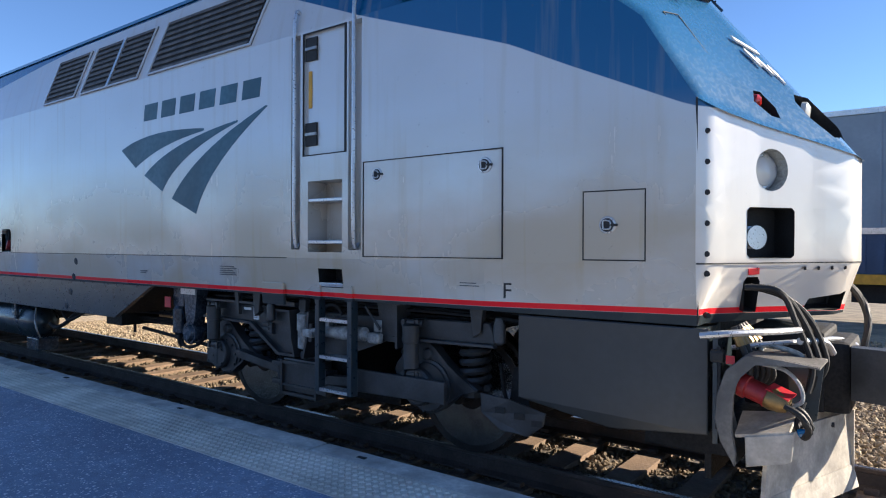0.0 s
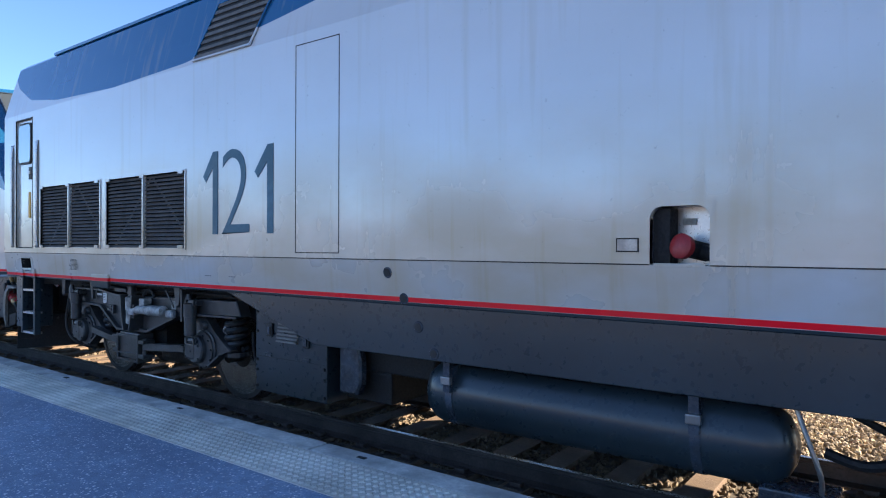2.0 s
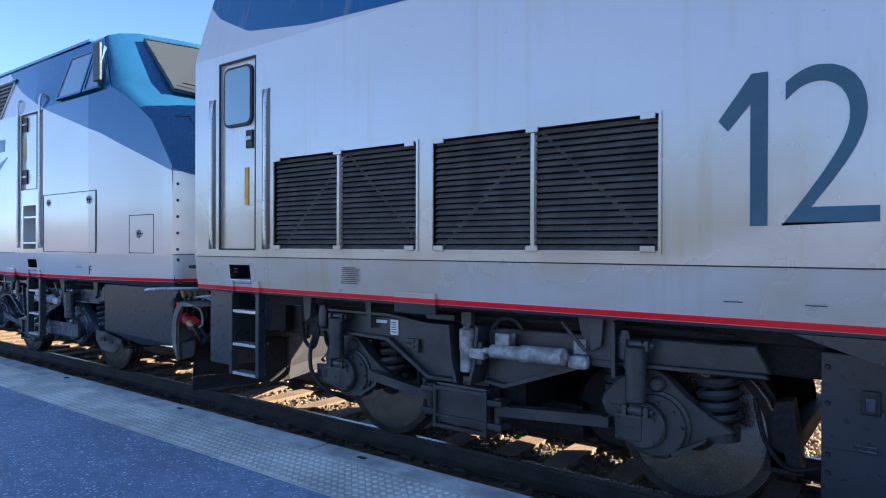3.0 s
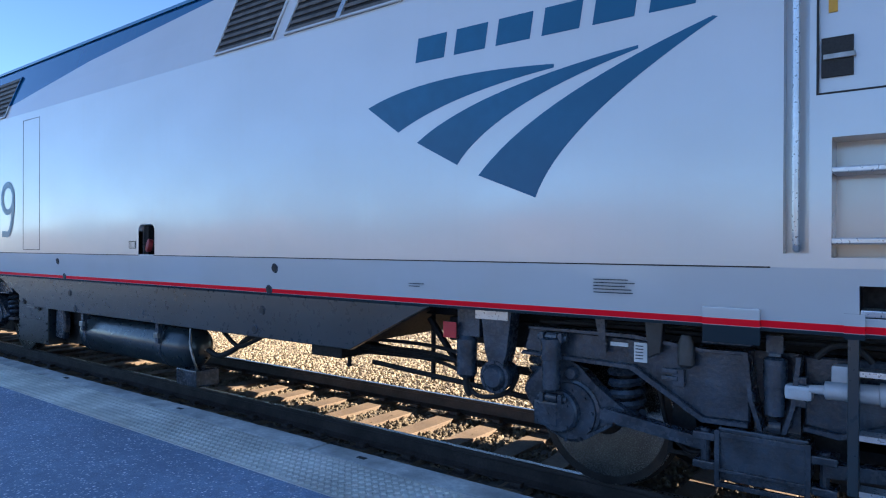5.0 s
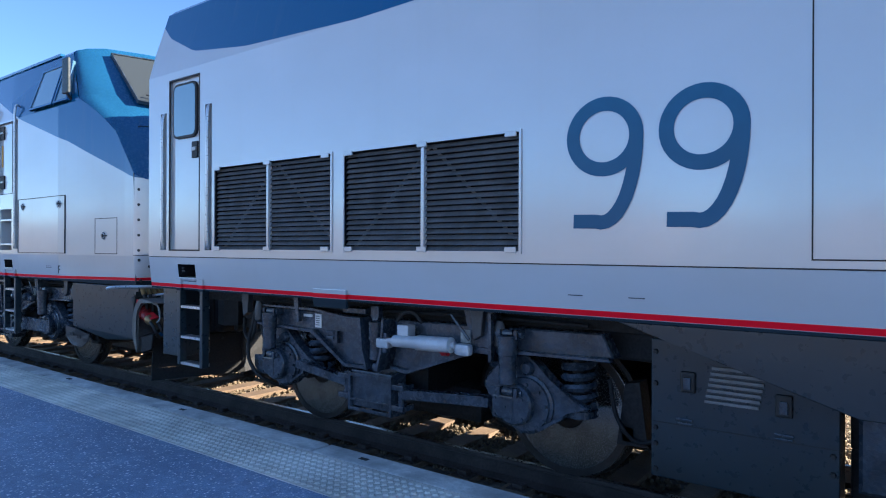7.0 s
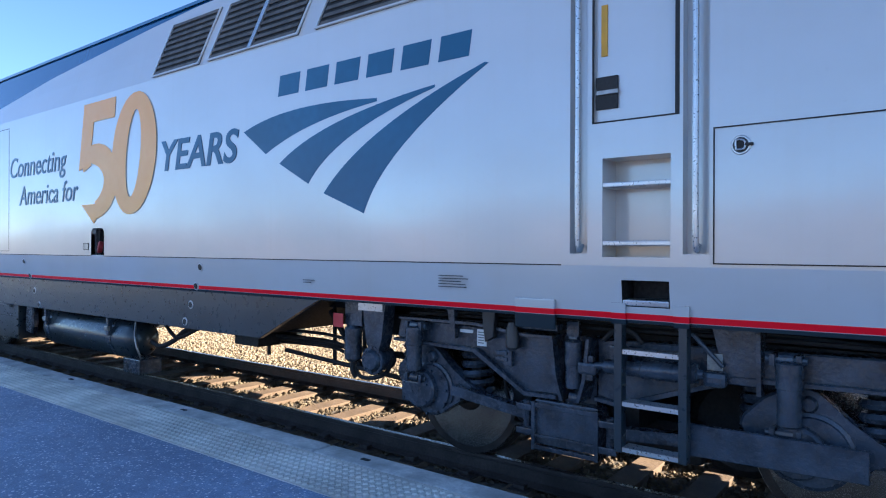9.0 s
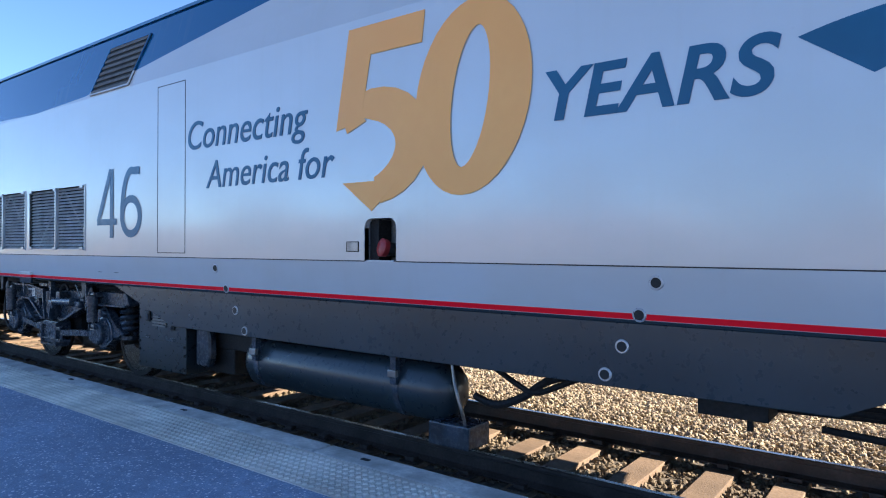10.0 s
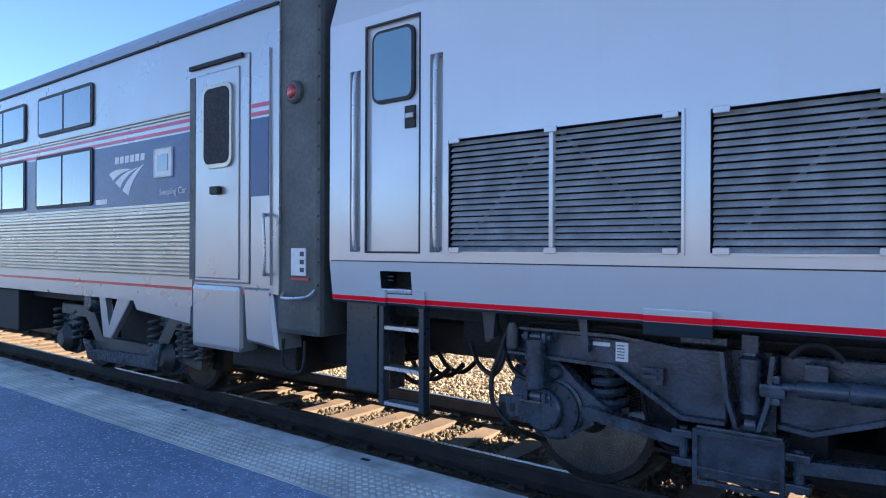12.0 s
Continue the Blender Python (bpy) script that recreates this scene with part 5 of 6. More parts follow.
def build_locomotive(k):
    paint = LIVERY[k]
    bogie = M_TRUCKD if k == 0 else M_TRUCK
    loco = tagged(new("locomotive"), ("dusty silver and blue diesel locomotive with a red line", "clean silver and blue diesel locomotive with a red line",
                                      "silver and blue diesel locomotive with gold anniversary lettering")[k], "locomotive", group="locomotives of the train")
    part("body", shell(), paint, loco, smooth=False)
    part("cheek", nose_side(1), paint, loco)
    part("cheek", nose_side(-1), paint, loco)
    nose = part("nose", both(bmesh.new(), nose_rows()), NOSE_SUNLIT[min(k, 1)], loco, "silver nose with a red line, lightened for the sun on it", True)
    hood = part("hood", both(bmesh.new(), hood_rows()), M_HOOD, loco, "blue slanted nose top", True)
    R = hood_rows()
    # windscreens, hatch and lamps on the slanted front
    for sg in (-1, 1):
        lo0, lo1, hi0, hi1 = Vector(R[2][4]), Vector(R[2][6]), Vector(R[4][4]), Vector(R[4][6])
        c = [lo0.lerp(hi0, 0.30), lo1.lerp(hi1, 0.22), lo1.lerp(hi1, 0.90), lo0.lerp(hi0, 0.90)]
        c = [Vector((p.x + 0.015, p.y * -sg, p.z + 0.015)) for p in c]
        if sg > 0:
            c = [c[1], c[0], c[3], c[2]]
        w = part("windscreen", patch(c, 0.02, 0.03), M_SCREEN, hood, "dark cab windscreen")
        part("windscreen_frame", frame_bars(c, 0.022, 0.032, 0.05), M_TRUCK, w)
        part("wiper", tube(bmesh.new(), [lerp4(c, 0.5, -0.12), lerp4(c, 0.52, 0.06) + Vector((0.05, 0, 0.04)), lerp4(c, 0.15, 0.10) + Vector((0.05, 0, 0.04))], 0.009), M_BLACK, w)
    a, b = Vector(R[1][4]), Vector(R[2][4])
    c0, c1 = Vector(R[1][6]), Vector(R[2][6])
    part("hatch_line", frame_bars([a.lerp(c0, -0.22).lerp(b.lerp(c1, -0.22), 0.66), a.lerp(c0, 0.02).lerp(b.lerp(c1, 0.02), 0.60), a.lerp(c0, 0.02).lerp(b.lerp(c1, 0.02), 1.05), a.lerp(c0, -0.22).lerp(b.lerp(c1, -0.22), 1.05)], 0.006, 0.004, 0.006), M_BLACK, hood)
    for k2 in range(8):
        u = -0.05 + k2 * 0.145
        p = a.lerp(c0, u).lerp(b.lerp(c1, u), 0.36)
        part("rivet", lathe(bmesh.new(), p - Vector((0.03, 0, 0.024)), p - Vector((0.010, 0, 0.008)), ((0, 0.012), (1, 0.011)), 8), M_BLACK, hood)
    # plain pale blades on the nose top
    for u0, u1, v0 in ((0.74, 0.79, 0.80), (0.83, 0.88, 0.74), (0.92, 0.96, 0.68)):
        cc = [a.lerp(c0, u0).lerp(b.lerp(c1, u0), v0), a.lerp(c0, u1).lerp(b.lerp(c1, u1), v0 - 0.14), a.lerp(c0, u1 + 0.02).lerp(b.lerp(c1, u1 + 0.02), v0 - 0.04), a.lerp(c0, u0 + 0.03).lerp(b.lerp(c1, u0 + 0.03), v0 + 0.03)]
        part("mark_blade", patch(cc, 0.010, 0.012), M_WHITE, hood)
    cc = [a.lerp(c0, u).lerp(b.lerp(c1, u), v) for u, v in ((0.74, 0.90), (1.0, 0.80), (1.0, 0.84), (0.74, 0.94))]
    part("mark_bar", patch(cc, 0.010, 0.012), M_WHITE, hood)
    # nose: seam, bolts, pocket, foot holes
    bm = B(-1.062, -1.052, SIDE - 0.002, SIDE + 0.01, 1.31, 2.60)
    part("seam", bm, M_BLACK, nose)
    for z in (2.412, 2.237, 2.063, 1.887, 1.712, 1.60, 1.36):
        part("bolt", lathe(bmesh.new(), (-1.024, -1.452, z), (-1.006, -1.476, z), ((0, 0.020), (1, 0.016)), 10), M_BLACK, nose)
    n0, n1 = Vector(nose_rows()[4][4]), Vector(nose_rows()[4][6])
    def on_nose(u, z, out=0.0):
        p = n0.lerp(n1, u)
        return Vector((p.x, p.y, z)) + Vector((0.9, -0.43, 0)) * out
    for sg in (-1, 1):
        for u in (0.0, 0.5, 0.65, 0.8, 0.95):
            p = on_nose(u, 1.62)
            part("bolt", lathe(bmesh.new(), (p.x - 0.022, p.y * -sg, p.z), (p.x - 0.008, p.y * -sg, p.z), ((0, 0.014), (1, 0.011)), 8), M_BLACK, nose)
    part("nose_joint", both(bmesh.new(), [[(x + 0.003, y * 1.002, 1.652) for x, y, z in nose_rows()[3]], [(x + 0.003, y * 1.002, 1.660) for x, y, z in nose_rows()[3]]]), M_BLACK, nose)
    # cab side windows
    cabw = [(-3.30, 3.66), (-2.66, 3.66), (-2.58, 4.22), (-3.16, 4.22)]
    def on_sh(x, z):
        return Vector((x, (SIDE + 0.06 * (z - 3.62) / 0.28) if z < 3.9 else (-1.46 + 0.12 * (z - 3.9) / 0.46), z))
    c = [on_sh(*p) for p in cabw]
    w = part("cab_window", patch(c, 0.02, 0.03), M_GLASS, loco, "dark sliding cab side window")
    part("window_frame", frame_bars(c, 0.03, 0.032, 0.04), M_BLUE, w)
    c = [on_sh(*p) for p in ((-2.62, 3.66), (-2.28, 3.66), (-2.36, 4.22), (-2.54, 4.22))]
    w = part("cab_window", patch(c, 0.02, 0.03), M_GLASS, loco, "dark sliding cab side window")
    part("window_frame", frame_bars(c, 0.03, 0.032, 0.04), M_BLUE, w)
    mir = part("mirror", B(-2.34, -2.22, SIDE - 0.05, SIDE - 0.01, 3.74, 4.20, bevel=0.012), M_CHAR, loco, "folded silver rear-view mirror")
    part("mirror_arm", rod(bmesh.new(), (-2.28, SIDE - 0.03, 3.76), (-2.28, SIDE + 0.05, 3.66), 0.015), M_BLACK, mir)
    # side: openings and joints
    part("roof_rib", B(-19.6, -2.9, -1.30, -1.24, 4.42, 4.455), M_BLUE, loco)
    part("roof_rib", B(-13.4, -9.2, -0.9, 0.9, 4.50, 4.64, bevel=0.03), M_BLUE, loco)
    ln = outline(bmesh.new(), -14.23, -13.68, 1.69, 3.52)
    box(ln, -20.7, -4.6, SIDE - 0.003, SIDE + 0.004, 1.642, 1.650)
    part("panel_joint", ln, M_BLACK, loco)
    pn = bmesh.new()
    px = (-3.66, -3.3, -2.9, -2.65, -2.45, -2.34)
    outer = [(x, 1.665) for x in px] + [(x, 2.431) for x in px[::-1]]
    inner = [(min(max(x, -3.653), -2.347), z + (0.007 if z < 2 else -0.007)) for x, z in outer]
    rings = [[pn.verts.new((x, y, z)) for x, z in r] for r, y in ((outer, SIDE + 0.01), (outer, SIDE - 0.007), (inner, SIDE - 0.007), (inner, SIDE + 0.01))]
    for r0, r1 in zip(rings, rings[1:]):
        for i in range(12):
            pn.faces.new((r0[i], r0[(i + 1) % 12], r1[(i + 1) % 12], r1[i]))
    part("access_panel", pn, M_BLACK, loco, "closed access panel joint")
    part("hatch", outline(bmesh.new(), -1.75, -1.345, 1.665, 2.10), M_BLACK, loco, "small closed hatch joint")
    lock(loco, -3.51, 2.32)
    lock(loco, -2.49, 2.32)
    lock(loco, -1.585, 1.885)
    for h in (HOLES[0], HOLES[2]):
        part("rail_recess", recess(bmesh.new(), h, 0.09), paint, loco)
        handrail(loco, (h[0] + h[1]) / 2, h[2] + 0.03, h[3] - 0.03)
    for h in (HOLES[7], HOLES[10]):
        part("rail_recess", recess(bmesh.new(), h, 0.09), paint, loco)
        handrail(loco, (h[0] + h[1]) / 2, h[2] + 0.05, 3.78)
    # rear door
    h = HOLES[1]
    dr = part("rear_door", recess(bmesh.new(), h, 0.03), paint, loco, "silver crew door with rounded window")
    part("door_edge", outline(bmesh.new(), h[0], h[1], h[2], h[3], 0.016), M_BLACK, dr)
    gl = bmesh.new()
    box(gl, -20.24, -19.80, SIDE + 0.005, SIDE + 0.03, 2.90, 3.48)
    bmesh.ops.bevel(gl, geom=[e for e in gl.edges if abs((e.verts[0].co - e.verts[1].co).y) > 0.01], offset=0.08, segments=5, affect='EDGES', profile=0.5)
    part("gasket", gl, M_BLACK, dr)
    gl = bmesh.new()
    box(gl, -20.215, -19.825, SIDE + 0.0, SIDE + 0.02, 2.925, 3.455)
    bmesh.ops.bevel(gl, geom=[e for e in gl.edges if abs((e.verts[0].co - e.verts[1].co).y) > 0.01], offset=0.06, segments=5, affect='EDGES', profile=0.5)
    part("pane", gl, M_GLASS, dr)
    part("handle_pocket", B(-19.90, -19.80, SIDE + 0.012, SIDE + 0.035, 2.68, 2.85), M_BLACK, dr)
    part("handle", B(-19.88, -19.80, SIDE - 0.008, SIDE + 0.012, 2.75, 2.79, bevel=0.005), M_STEEL, dr)
    if k == 0:
        part("tape", B(-19.93, -19.87, SIDE + 0.022, SIDE + 0.034, 2.14, 2.5), M_TAPE, dr)
    # front door
    h = HOLES[8]
    dr = part("cab_door", recess(bmesh.new(), h, 0.03), paint, loco, "silver cab door with two recessed handles")
    part("door_edge", outline(bmesh.new(), h[0], h[1], h[2], 3.60, 0.010), M_BLACK, dr)
    part("door_gap", B(-3.875, -3.855, SIDE - 0.004, SIDE + 0.025, 2.54, 3.60), M_BLACK, dr)
    for z in (2.72, 3.46):
        p = part("handle_pocket", B(-4.37, -4.23, SIDE + 0.012, SIDE + 0.035, z - 0.1, z + 0.1), M_BLACK, dr)
        part("handle", B(-4.36, -4.22, SIDE - 0.004, SIDE + 0.012, z - 0.012, z + 0.012), M_STEEL, p)
    part("tape", B(-4.34, -4.30, SIDE + 0.022, SIDE + 0.033, 2.95, 3.27), M_TAPE, dr)
    # steps in the side
    h = HOLES[9]
    st = part("step_well", recess(bmesh.new(), h, 0.22), paint, loco, "recessed boarding steps")
    for z in (2.16, 1.80):
        part("tread", B(h[0], h[1], SIDE + 0.002, SIDE + 0.20, z - 0.03, z, bevel=0.006), M_ALU, st)
    for h in (HOLES[11], HOLES[5]):
        # The low step's near-black walls stand in for shade in the recess.
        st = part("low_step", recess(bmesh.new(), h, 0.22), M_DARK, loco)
        part("tread", B(h[0] + 0.004, h[1] - 0.004, SIDE - 0.006, SIDE + 0.2, h[2] + 0.005, h[2] + 0.04, bevel=0.006), M_ALU, st)
    ladder(loco, -4.22, -3.84, paint)
    ladder(loco, -20.14, -19.74, paint)
    # fuel filler
    h = HOLES[6]
    fl = part("fuel_filler", recess(bmesh.new(), h, 0.22), M_ALU, loco, "open fuel filler recess with a red cap")
    part("cap", lathe(bmesh.new(), (-10.88, SIDE + 0.05, 1.75), (-10.90, SIDE + 0.0, 1.76), ((0, 0.07), (0.8, 0.075), (1, 0.06)), 20), M_REDD, fl, "red fuel cap", True)
    part("neck", rod(bmesh.new(), (-10.80, SIDE + 0.2, 1.72), (-10.88, SIDE + 0.05, 1.75), 0.055), M_BLACK, fl)
    part("lip", rounded_frame(h, 0.075, 0.03), paint, fl)
    part("lower_lip", B(h[0] + 0.02, h[1] - 0.02, SIDE - 0.004, SIDE + 0.02, h[2] - 0.01, h[2] + 0.016, bevel=0.006), paint, fl)
    part("liner", B(h[0] + 0.004, h[0] + 0.10, SIDE + 0.06, SIDE + 0.21, h[2] + 0.01, h[3] - 0.01), M_DARK, fl)
    part("inner_label", B(-10.94, -10.86, SIDE + 0.205, SIDE + 0.216, 1.885, 1.925), M_PALE, fl)
    part("hose_nozzle", lathe(bmesh.new(), (-10.84, SIDE + 0.14, 1.73), (-10.74, SIDE + 0.10, 1.71), ((0, 0.03), (0.3, 0.045), (1, 0.04)), 14), M_BLACK, fl, "", True)
    gp = part("gauge_plate", B(-11.27, -11.14, SIDE - 0.006, SIDE + 0.01, 1.725, 1.80), M_STEEL, fl)
    part("gauge_edge", outline(bmesh.new(), -11.275, -11.135, 1.72, 1.805, 0.008, SIDE - 0.004), M_BLACK, gp)
    # grilles
    slat = (M_LOUVRE_D, M_LOUVRE_M, M_LOUVRE)[k]
    side_grille(loco, HOLES[3], slat, paint)
    side_grille(loco, HOLES[4], slat, paint)
    for aa, bb, post in ((-9.62, -8.72, False), (-8.56, -7.18, True), (-6.95, -5.12, False)):
        shoulder_grille(loco, aa, bb, 0.20, 9, post)
    shoulder_grille(loco, -15.82, -14.87, 0.26, 8)
    # sill, fuel tank skirt and boxes
    skirt = [(-15.30, 1.30), (-15.02, 1.215), (-14.02, 0.892), (-7.775, 0.892), (-6.985, 1.29), (-6.95, 1.30)]
    sk = part("tank_skirt", S(skirt, SIDE + 0.002, SIDE + 0.06, bevel=0.006), M_CHAR, loco, "charcoal painted side skirt")
    part("far_skirt", S(skirt, 1.46, 1.518), M_CHAR, sk)
    part("tank", S([(-14.6, 1.29), (-13.6, 0.93), (-7.8, 0.93), (-7.2, 1.29)], -1.40, 1.40), M_DARK, sk)
    for pts in (((-8.70, 1.55), (-8.81, 1.35), (-8.92, 1.15), (-9.03, 0.965)), ((-13.15, 1.545), (-13.0, 1.345), (-12.86, 1.135), (-12.71, 0.945))):
        for x, z in pts:
            r = part("lift_socket", lathe(bmesh.new(), (x, SIDE + 0.02, z), (x, SIDE - 0.006, z), ((0, 0.045), (0.8, 0.045), (1, 0.040)), 18), M_ALU if k == 2 else M_TRUCK, loco)
            part("socket_core", lathe(bmesh.new(), (x, SIDE, z), (x, SIDE - 0.009, z), ((0, 0.033), (1, 0.031)), 16), M_BLACK, r)
    BOXY = -1.23
    bx = part("battery_box", B(-15.16, -14.13, BOXY, -0.95, 0.31, 1.18, bevel=0.01), M_CHAR, loco, "charcoal equipment box with louvres")
    lv = bmesh.new()
    for i in range(7):
        box(lv, -14.83 + 0.007 * i, -14.53 + 0.007 * i, BOXY - 0.02, BOXY - 0.001, 0.82 + i * 0.034, 0.838 + i * 0.034)
    part("louvre", lv, M_LOUVRE_M, bx)
    for x, z in ((-14.93, 0.93), (-14.40, 0.86)):
        lt = part("latch", B(x - 0.045, x + 0.045, BOXY - 0.022, BOXY - 0.001, z - 0.065, z + 0.065, bevel=0.012), M_BLACK, bx)
        part("latch_handle", B(x - 0.022, x + 0.022, BOXY - 0.034, BOXY - 0.021, z - 0.045, z + 0.03, bevel=0.006), M_TRUCK, lt)
    for x in (-14.95, -14.40):
        for z in (0.665, 0.690):
            part("hinge", B(x - 0.05, x + 0.05, BOXY - 0.016, BOXY - 0.001, z, z + 0.013, bevel=0.004), M_TRUCK, bx)
    part("door_joint", B(-15.15, -14.14, BOXY - 0.003, BOXY + 0.004, 0.655, 0.660), M_BLACK, bx)
    for x in (-15.13, -14.16):
        for z in (0.36, 0.52, 0.62, 0.9, 1.1):
            part("bolt", lathe(bmesh.new(), (x, BOXY, z), (x, BOXY - 0.016, z), ((0, 0.018), (1, 0.013)), 6), M_BLACK, bx)
    part("box_end", S([(-14.05, 0.90), (-13.83, 0.90), (-13.78, 0.74), (-13.78, 0.52), (-13.83, 0.42), (-14.05, 0.42)], -1.16, -1.06, bevel=0.02), M_TRUCK, bx)
    # Plain near-black blocks added to darken the space under the floor.
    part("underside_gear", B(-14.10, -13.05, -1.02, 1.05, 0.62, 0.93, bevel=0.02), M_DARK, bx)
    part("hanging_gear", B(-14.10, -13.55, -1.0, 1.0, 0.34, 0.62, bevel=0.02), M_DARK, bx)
    # main air tank
    ty, tz, tr = -1.20, 0.622, 0.242
    tk = part("air_tank", lathe(bmesh.new(), (-12.93, ty, tz), (-10.32, ty, tz), ((0, 0.04), (0.006, 0.10), (0.020, 0.17), (0.045, 0.222), (0.07, tr), (0.93, tr), (0.955, 0.222), (0.980, 0.17), (0.994, 0.10), (1, 0.04)), 32), M_CHAR, loco, "long charcoal air reservoir with steel straps", True)
    for x in (-12.63, -10.84):
        s = part("strap", lathe(bmesh.new(), (x - 0.03, ty, tz), (x + 0.03, ty, tz), ((0, tr + 0.006), (1, tr + 0.006)), 32), M_TRUCK, tk, "", True)
        part("hanger", B(x - 0.03, x + 0.03, ty - tr - 0.03, ty - tr + 0.02, 0.66, 0.95), M_TRUCK, s)
        part("buckle", B(x - 0.045, x + 0.045, ty - tr - 0.05, ty - tr - 0.01, 0.72, 0.78, bevel=0.008), M_STEEL, s)
    part("far_tank", lathe(bmesh.new(), (-12.93, 1.20, tz), (-10.32, 1.20, tz), ((0, 0.1), (0.05, tr), (0.95, tr), (1, 0.1)), 20), M_CHAR, tk, "", True)
    part("far_box", B(-14.88, -13.55, 0.95, 1.50, 0.42, 1.18), M_CHAR, bx)
    part("valve_box", B(-10.50, -10.12, -1.44, -1.12, 0.25, 0.425, bevel=0.012), M_TRUCK, tk)
    part("drain_pipe", tube(bmesh.new(), [(-10.34, -1.35, 0.92), (-10.26, -1.42, 0.72), (-10.20, -1.42, 0.54), (-10.20, -1.36, 0.42)], 0.014), M_STEEL, tk)
    part("feed_pipe", tube(bmesh.new(), [(-10.1, -1.1, 0.84), (-9.85, -1.15, 0.74), (-9.7, -1.15, 0.70), (-9.5, -1.1, 0.78), (-9.3, -1.05, 0.88)], 0.022), M_DARK, tk)
    part("feed_pipe", tube(bmesh.new(), [(-10.2, -1.2, 0.62), (-10.0, -1.2, 0.58), (-9.8, -1.15, 0.66), (-9.6, -1.1, 0.80), (-9.3, -1.0, 0.86)], 0.03), M_DARK, tk)
    pp = bmesh.new()
    rod(pp, (-9.9, -0.95, 0.84), (-5.9, -0.95, 0.80), 0.025, 8)
    rod(pp, (-9.0, -0.80, 0.86), (-6.2, -0.80, 0.74), 0.022, 8)
    rod(pp, (-7.9, -1.05, 0.72), (-6.3, -1.05, 0.62), 0.022, 8)
    for x in (-8.3, -7.3, -6.9):
        rod(pp, (x, -0.95, 0.62), (x, -0.95, 1.2), 0.02, 8)
    rod(pp, (-7.3, -1.0, 1.15), (-6.9, -1.0, 0.66), 0.028, 8)
    part("pipe", pp, M_DARK, loco, "dark brake piping under the frame")
    part("hanging_box", B(-8.55, -8.15, -1.2, -0.7, 0.74, 0.90, bevel=0.01), M_DARK, loco)
    rod_run = bmesh.new()
    for dy, dz in ((0.0, 0.0), (0.08, 0.05), (0.16, -0.04)):
        tube(rod_run, [(-6.1, -1.12 + dy, 1.20 + dz), (-5.6, -1.12 + dy, 1.24 + dz), (-3.4, -1.10 + dy, 1.24 + dz), (-2.4, -1.12 + dy, 1.18 + dz)], 0.016)
    part("air_pipe", rod_run, M_TRUCKD, loco)
    for xa in (-5.35, -2.75, -16.5, -19.3):
        hg = part("pipe_hanger", S([(xa, 1.30), (xa + 0.12, 1.30), (xa + 0.10, 1.10), (xa + 0.03, 1.06)], -1.34, -1.26, bevel=0.006), M_TRUCKD, loco)
        part("valve_body", lathe(bmesh.new(), (xa + 0.25, -1.30, 1.02), (xa + 0.25, -1.30, 1.22), ((0, 0.03), (0.1, 0.05), (0.7, 0.05), (1, 0.03)), 12), M_TRUCKD, hg, "", True)
    for xa in (-19.25, -18.95):
        part("hose", tube(bmesh.new(), [(xa, -1.2, 1.2), (xa + 0.12, -1.28, 1.0), (xa + 0.02, -1.25, 0.82), (xa - 0.15, -1.2, 0.86), (xa - 0.3, -1.1, 1.0)], 0.018), M_BLACK, loco)
    # filters ahead of the tank
    ft = part("air_filter", lathe(bmesh.new(), (-6.74, -1.26, 0.76), (-6.74, -1.26, 1.08), ((0, 0.05), (0.08, 0.08), (0.9, 0.08), (1, 0.05)), 18), M_TRUCK, loco, "", True)
    part("filter_bracket", B(-6.80, -6.60, -1.30, -1.1, 1.08, 1.28), M_TRUCK, ft)
    part("filter_drain", tube(bmesh.new(), [(-6.74, -1.26, 0.76), (-6.74, -1.26, 0.68), (-6.72, -1.24, 0.62)], 0.025), M_DARK, ft)
    part("tag", B(-6.90, -6.78, -1.38, -1.37, 1.06, 1.18), M_RED, ft)
    vb = part("valve_bracket", S([(-6.58, 1.28), (-6.32, 1.28), (-6.36, 0.98), (-6.40, 0.86), (-6.50, 0.86), (-6.54, 0.98)], -1.32, -1.18), M_TRUCK, loco)
    part("valve", lathe(bmesh.new(), (-6.46, -1.12, 0.80), (-6.46, -1.38, 0.80), ((0, 0.10), (0.8, 0.10), (1, 0.07)), 18), M_TRUCK, vb, "", True)
    part("drum_flange", lathe(bmesh.new(), (-6.46, -1.30, 0.80), (-6.46, -1.33, 0.80), ((0, 0.125), (1, 0.120)), 20), M_TRUCK, vb, "", True)
    for q in range(8):
        a8 = q * math.pi / 4
        part("bolt", lathe(bmesh.new(), (-6.46 + 0.108 * math.cos(a8), -1.325, 0.80 + 0.108 * math.sin(a8)), (-6.46 + 0.108 * math.cos(a8), -1.345, 0.80 + 0.108 * math.sin(a8)), ((0, 0.012), (1, 0.010)), 6), M_TRUCK, vb)
    part("drain_loop", tube(bmesh.new(), [(-6.74, -1.24, 0.70), (-6.66, -1.24, 0.63), (-6.50, -1.24, 0.64), (-6.38, -1.22, 0.70), (-6.33, -1.20, 0.82)], 0.018), M_DARK, vb)
    for q, z8 in enumerate((0.93, 0.86, 0.79)):
        part("cross_pipe", tube(bmesh.new(), [(-8.4, -1.02 + 0.05 * q, z8 - 0.03), (-7.4, -1.05 + 0.05 * q, z8), (-6.85, -1.16, z8 - 0.02), (-6.76, -1.22, z8 - 0.06)], 0.016), M_DARK, vb)
    part("bracket_plate", B(-6.62, -6.34, -1.34, -1.32, 1.22, 1.29), M_ALU, vb)
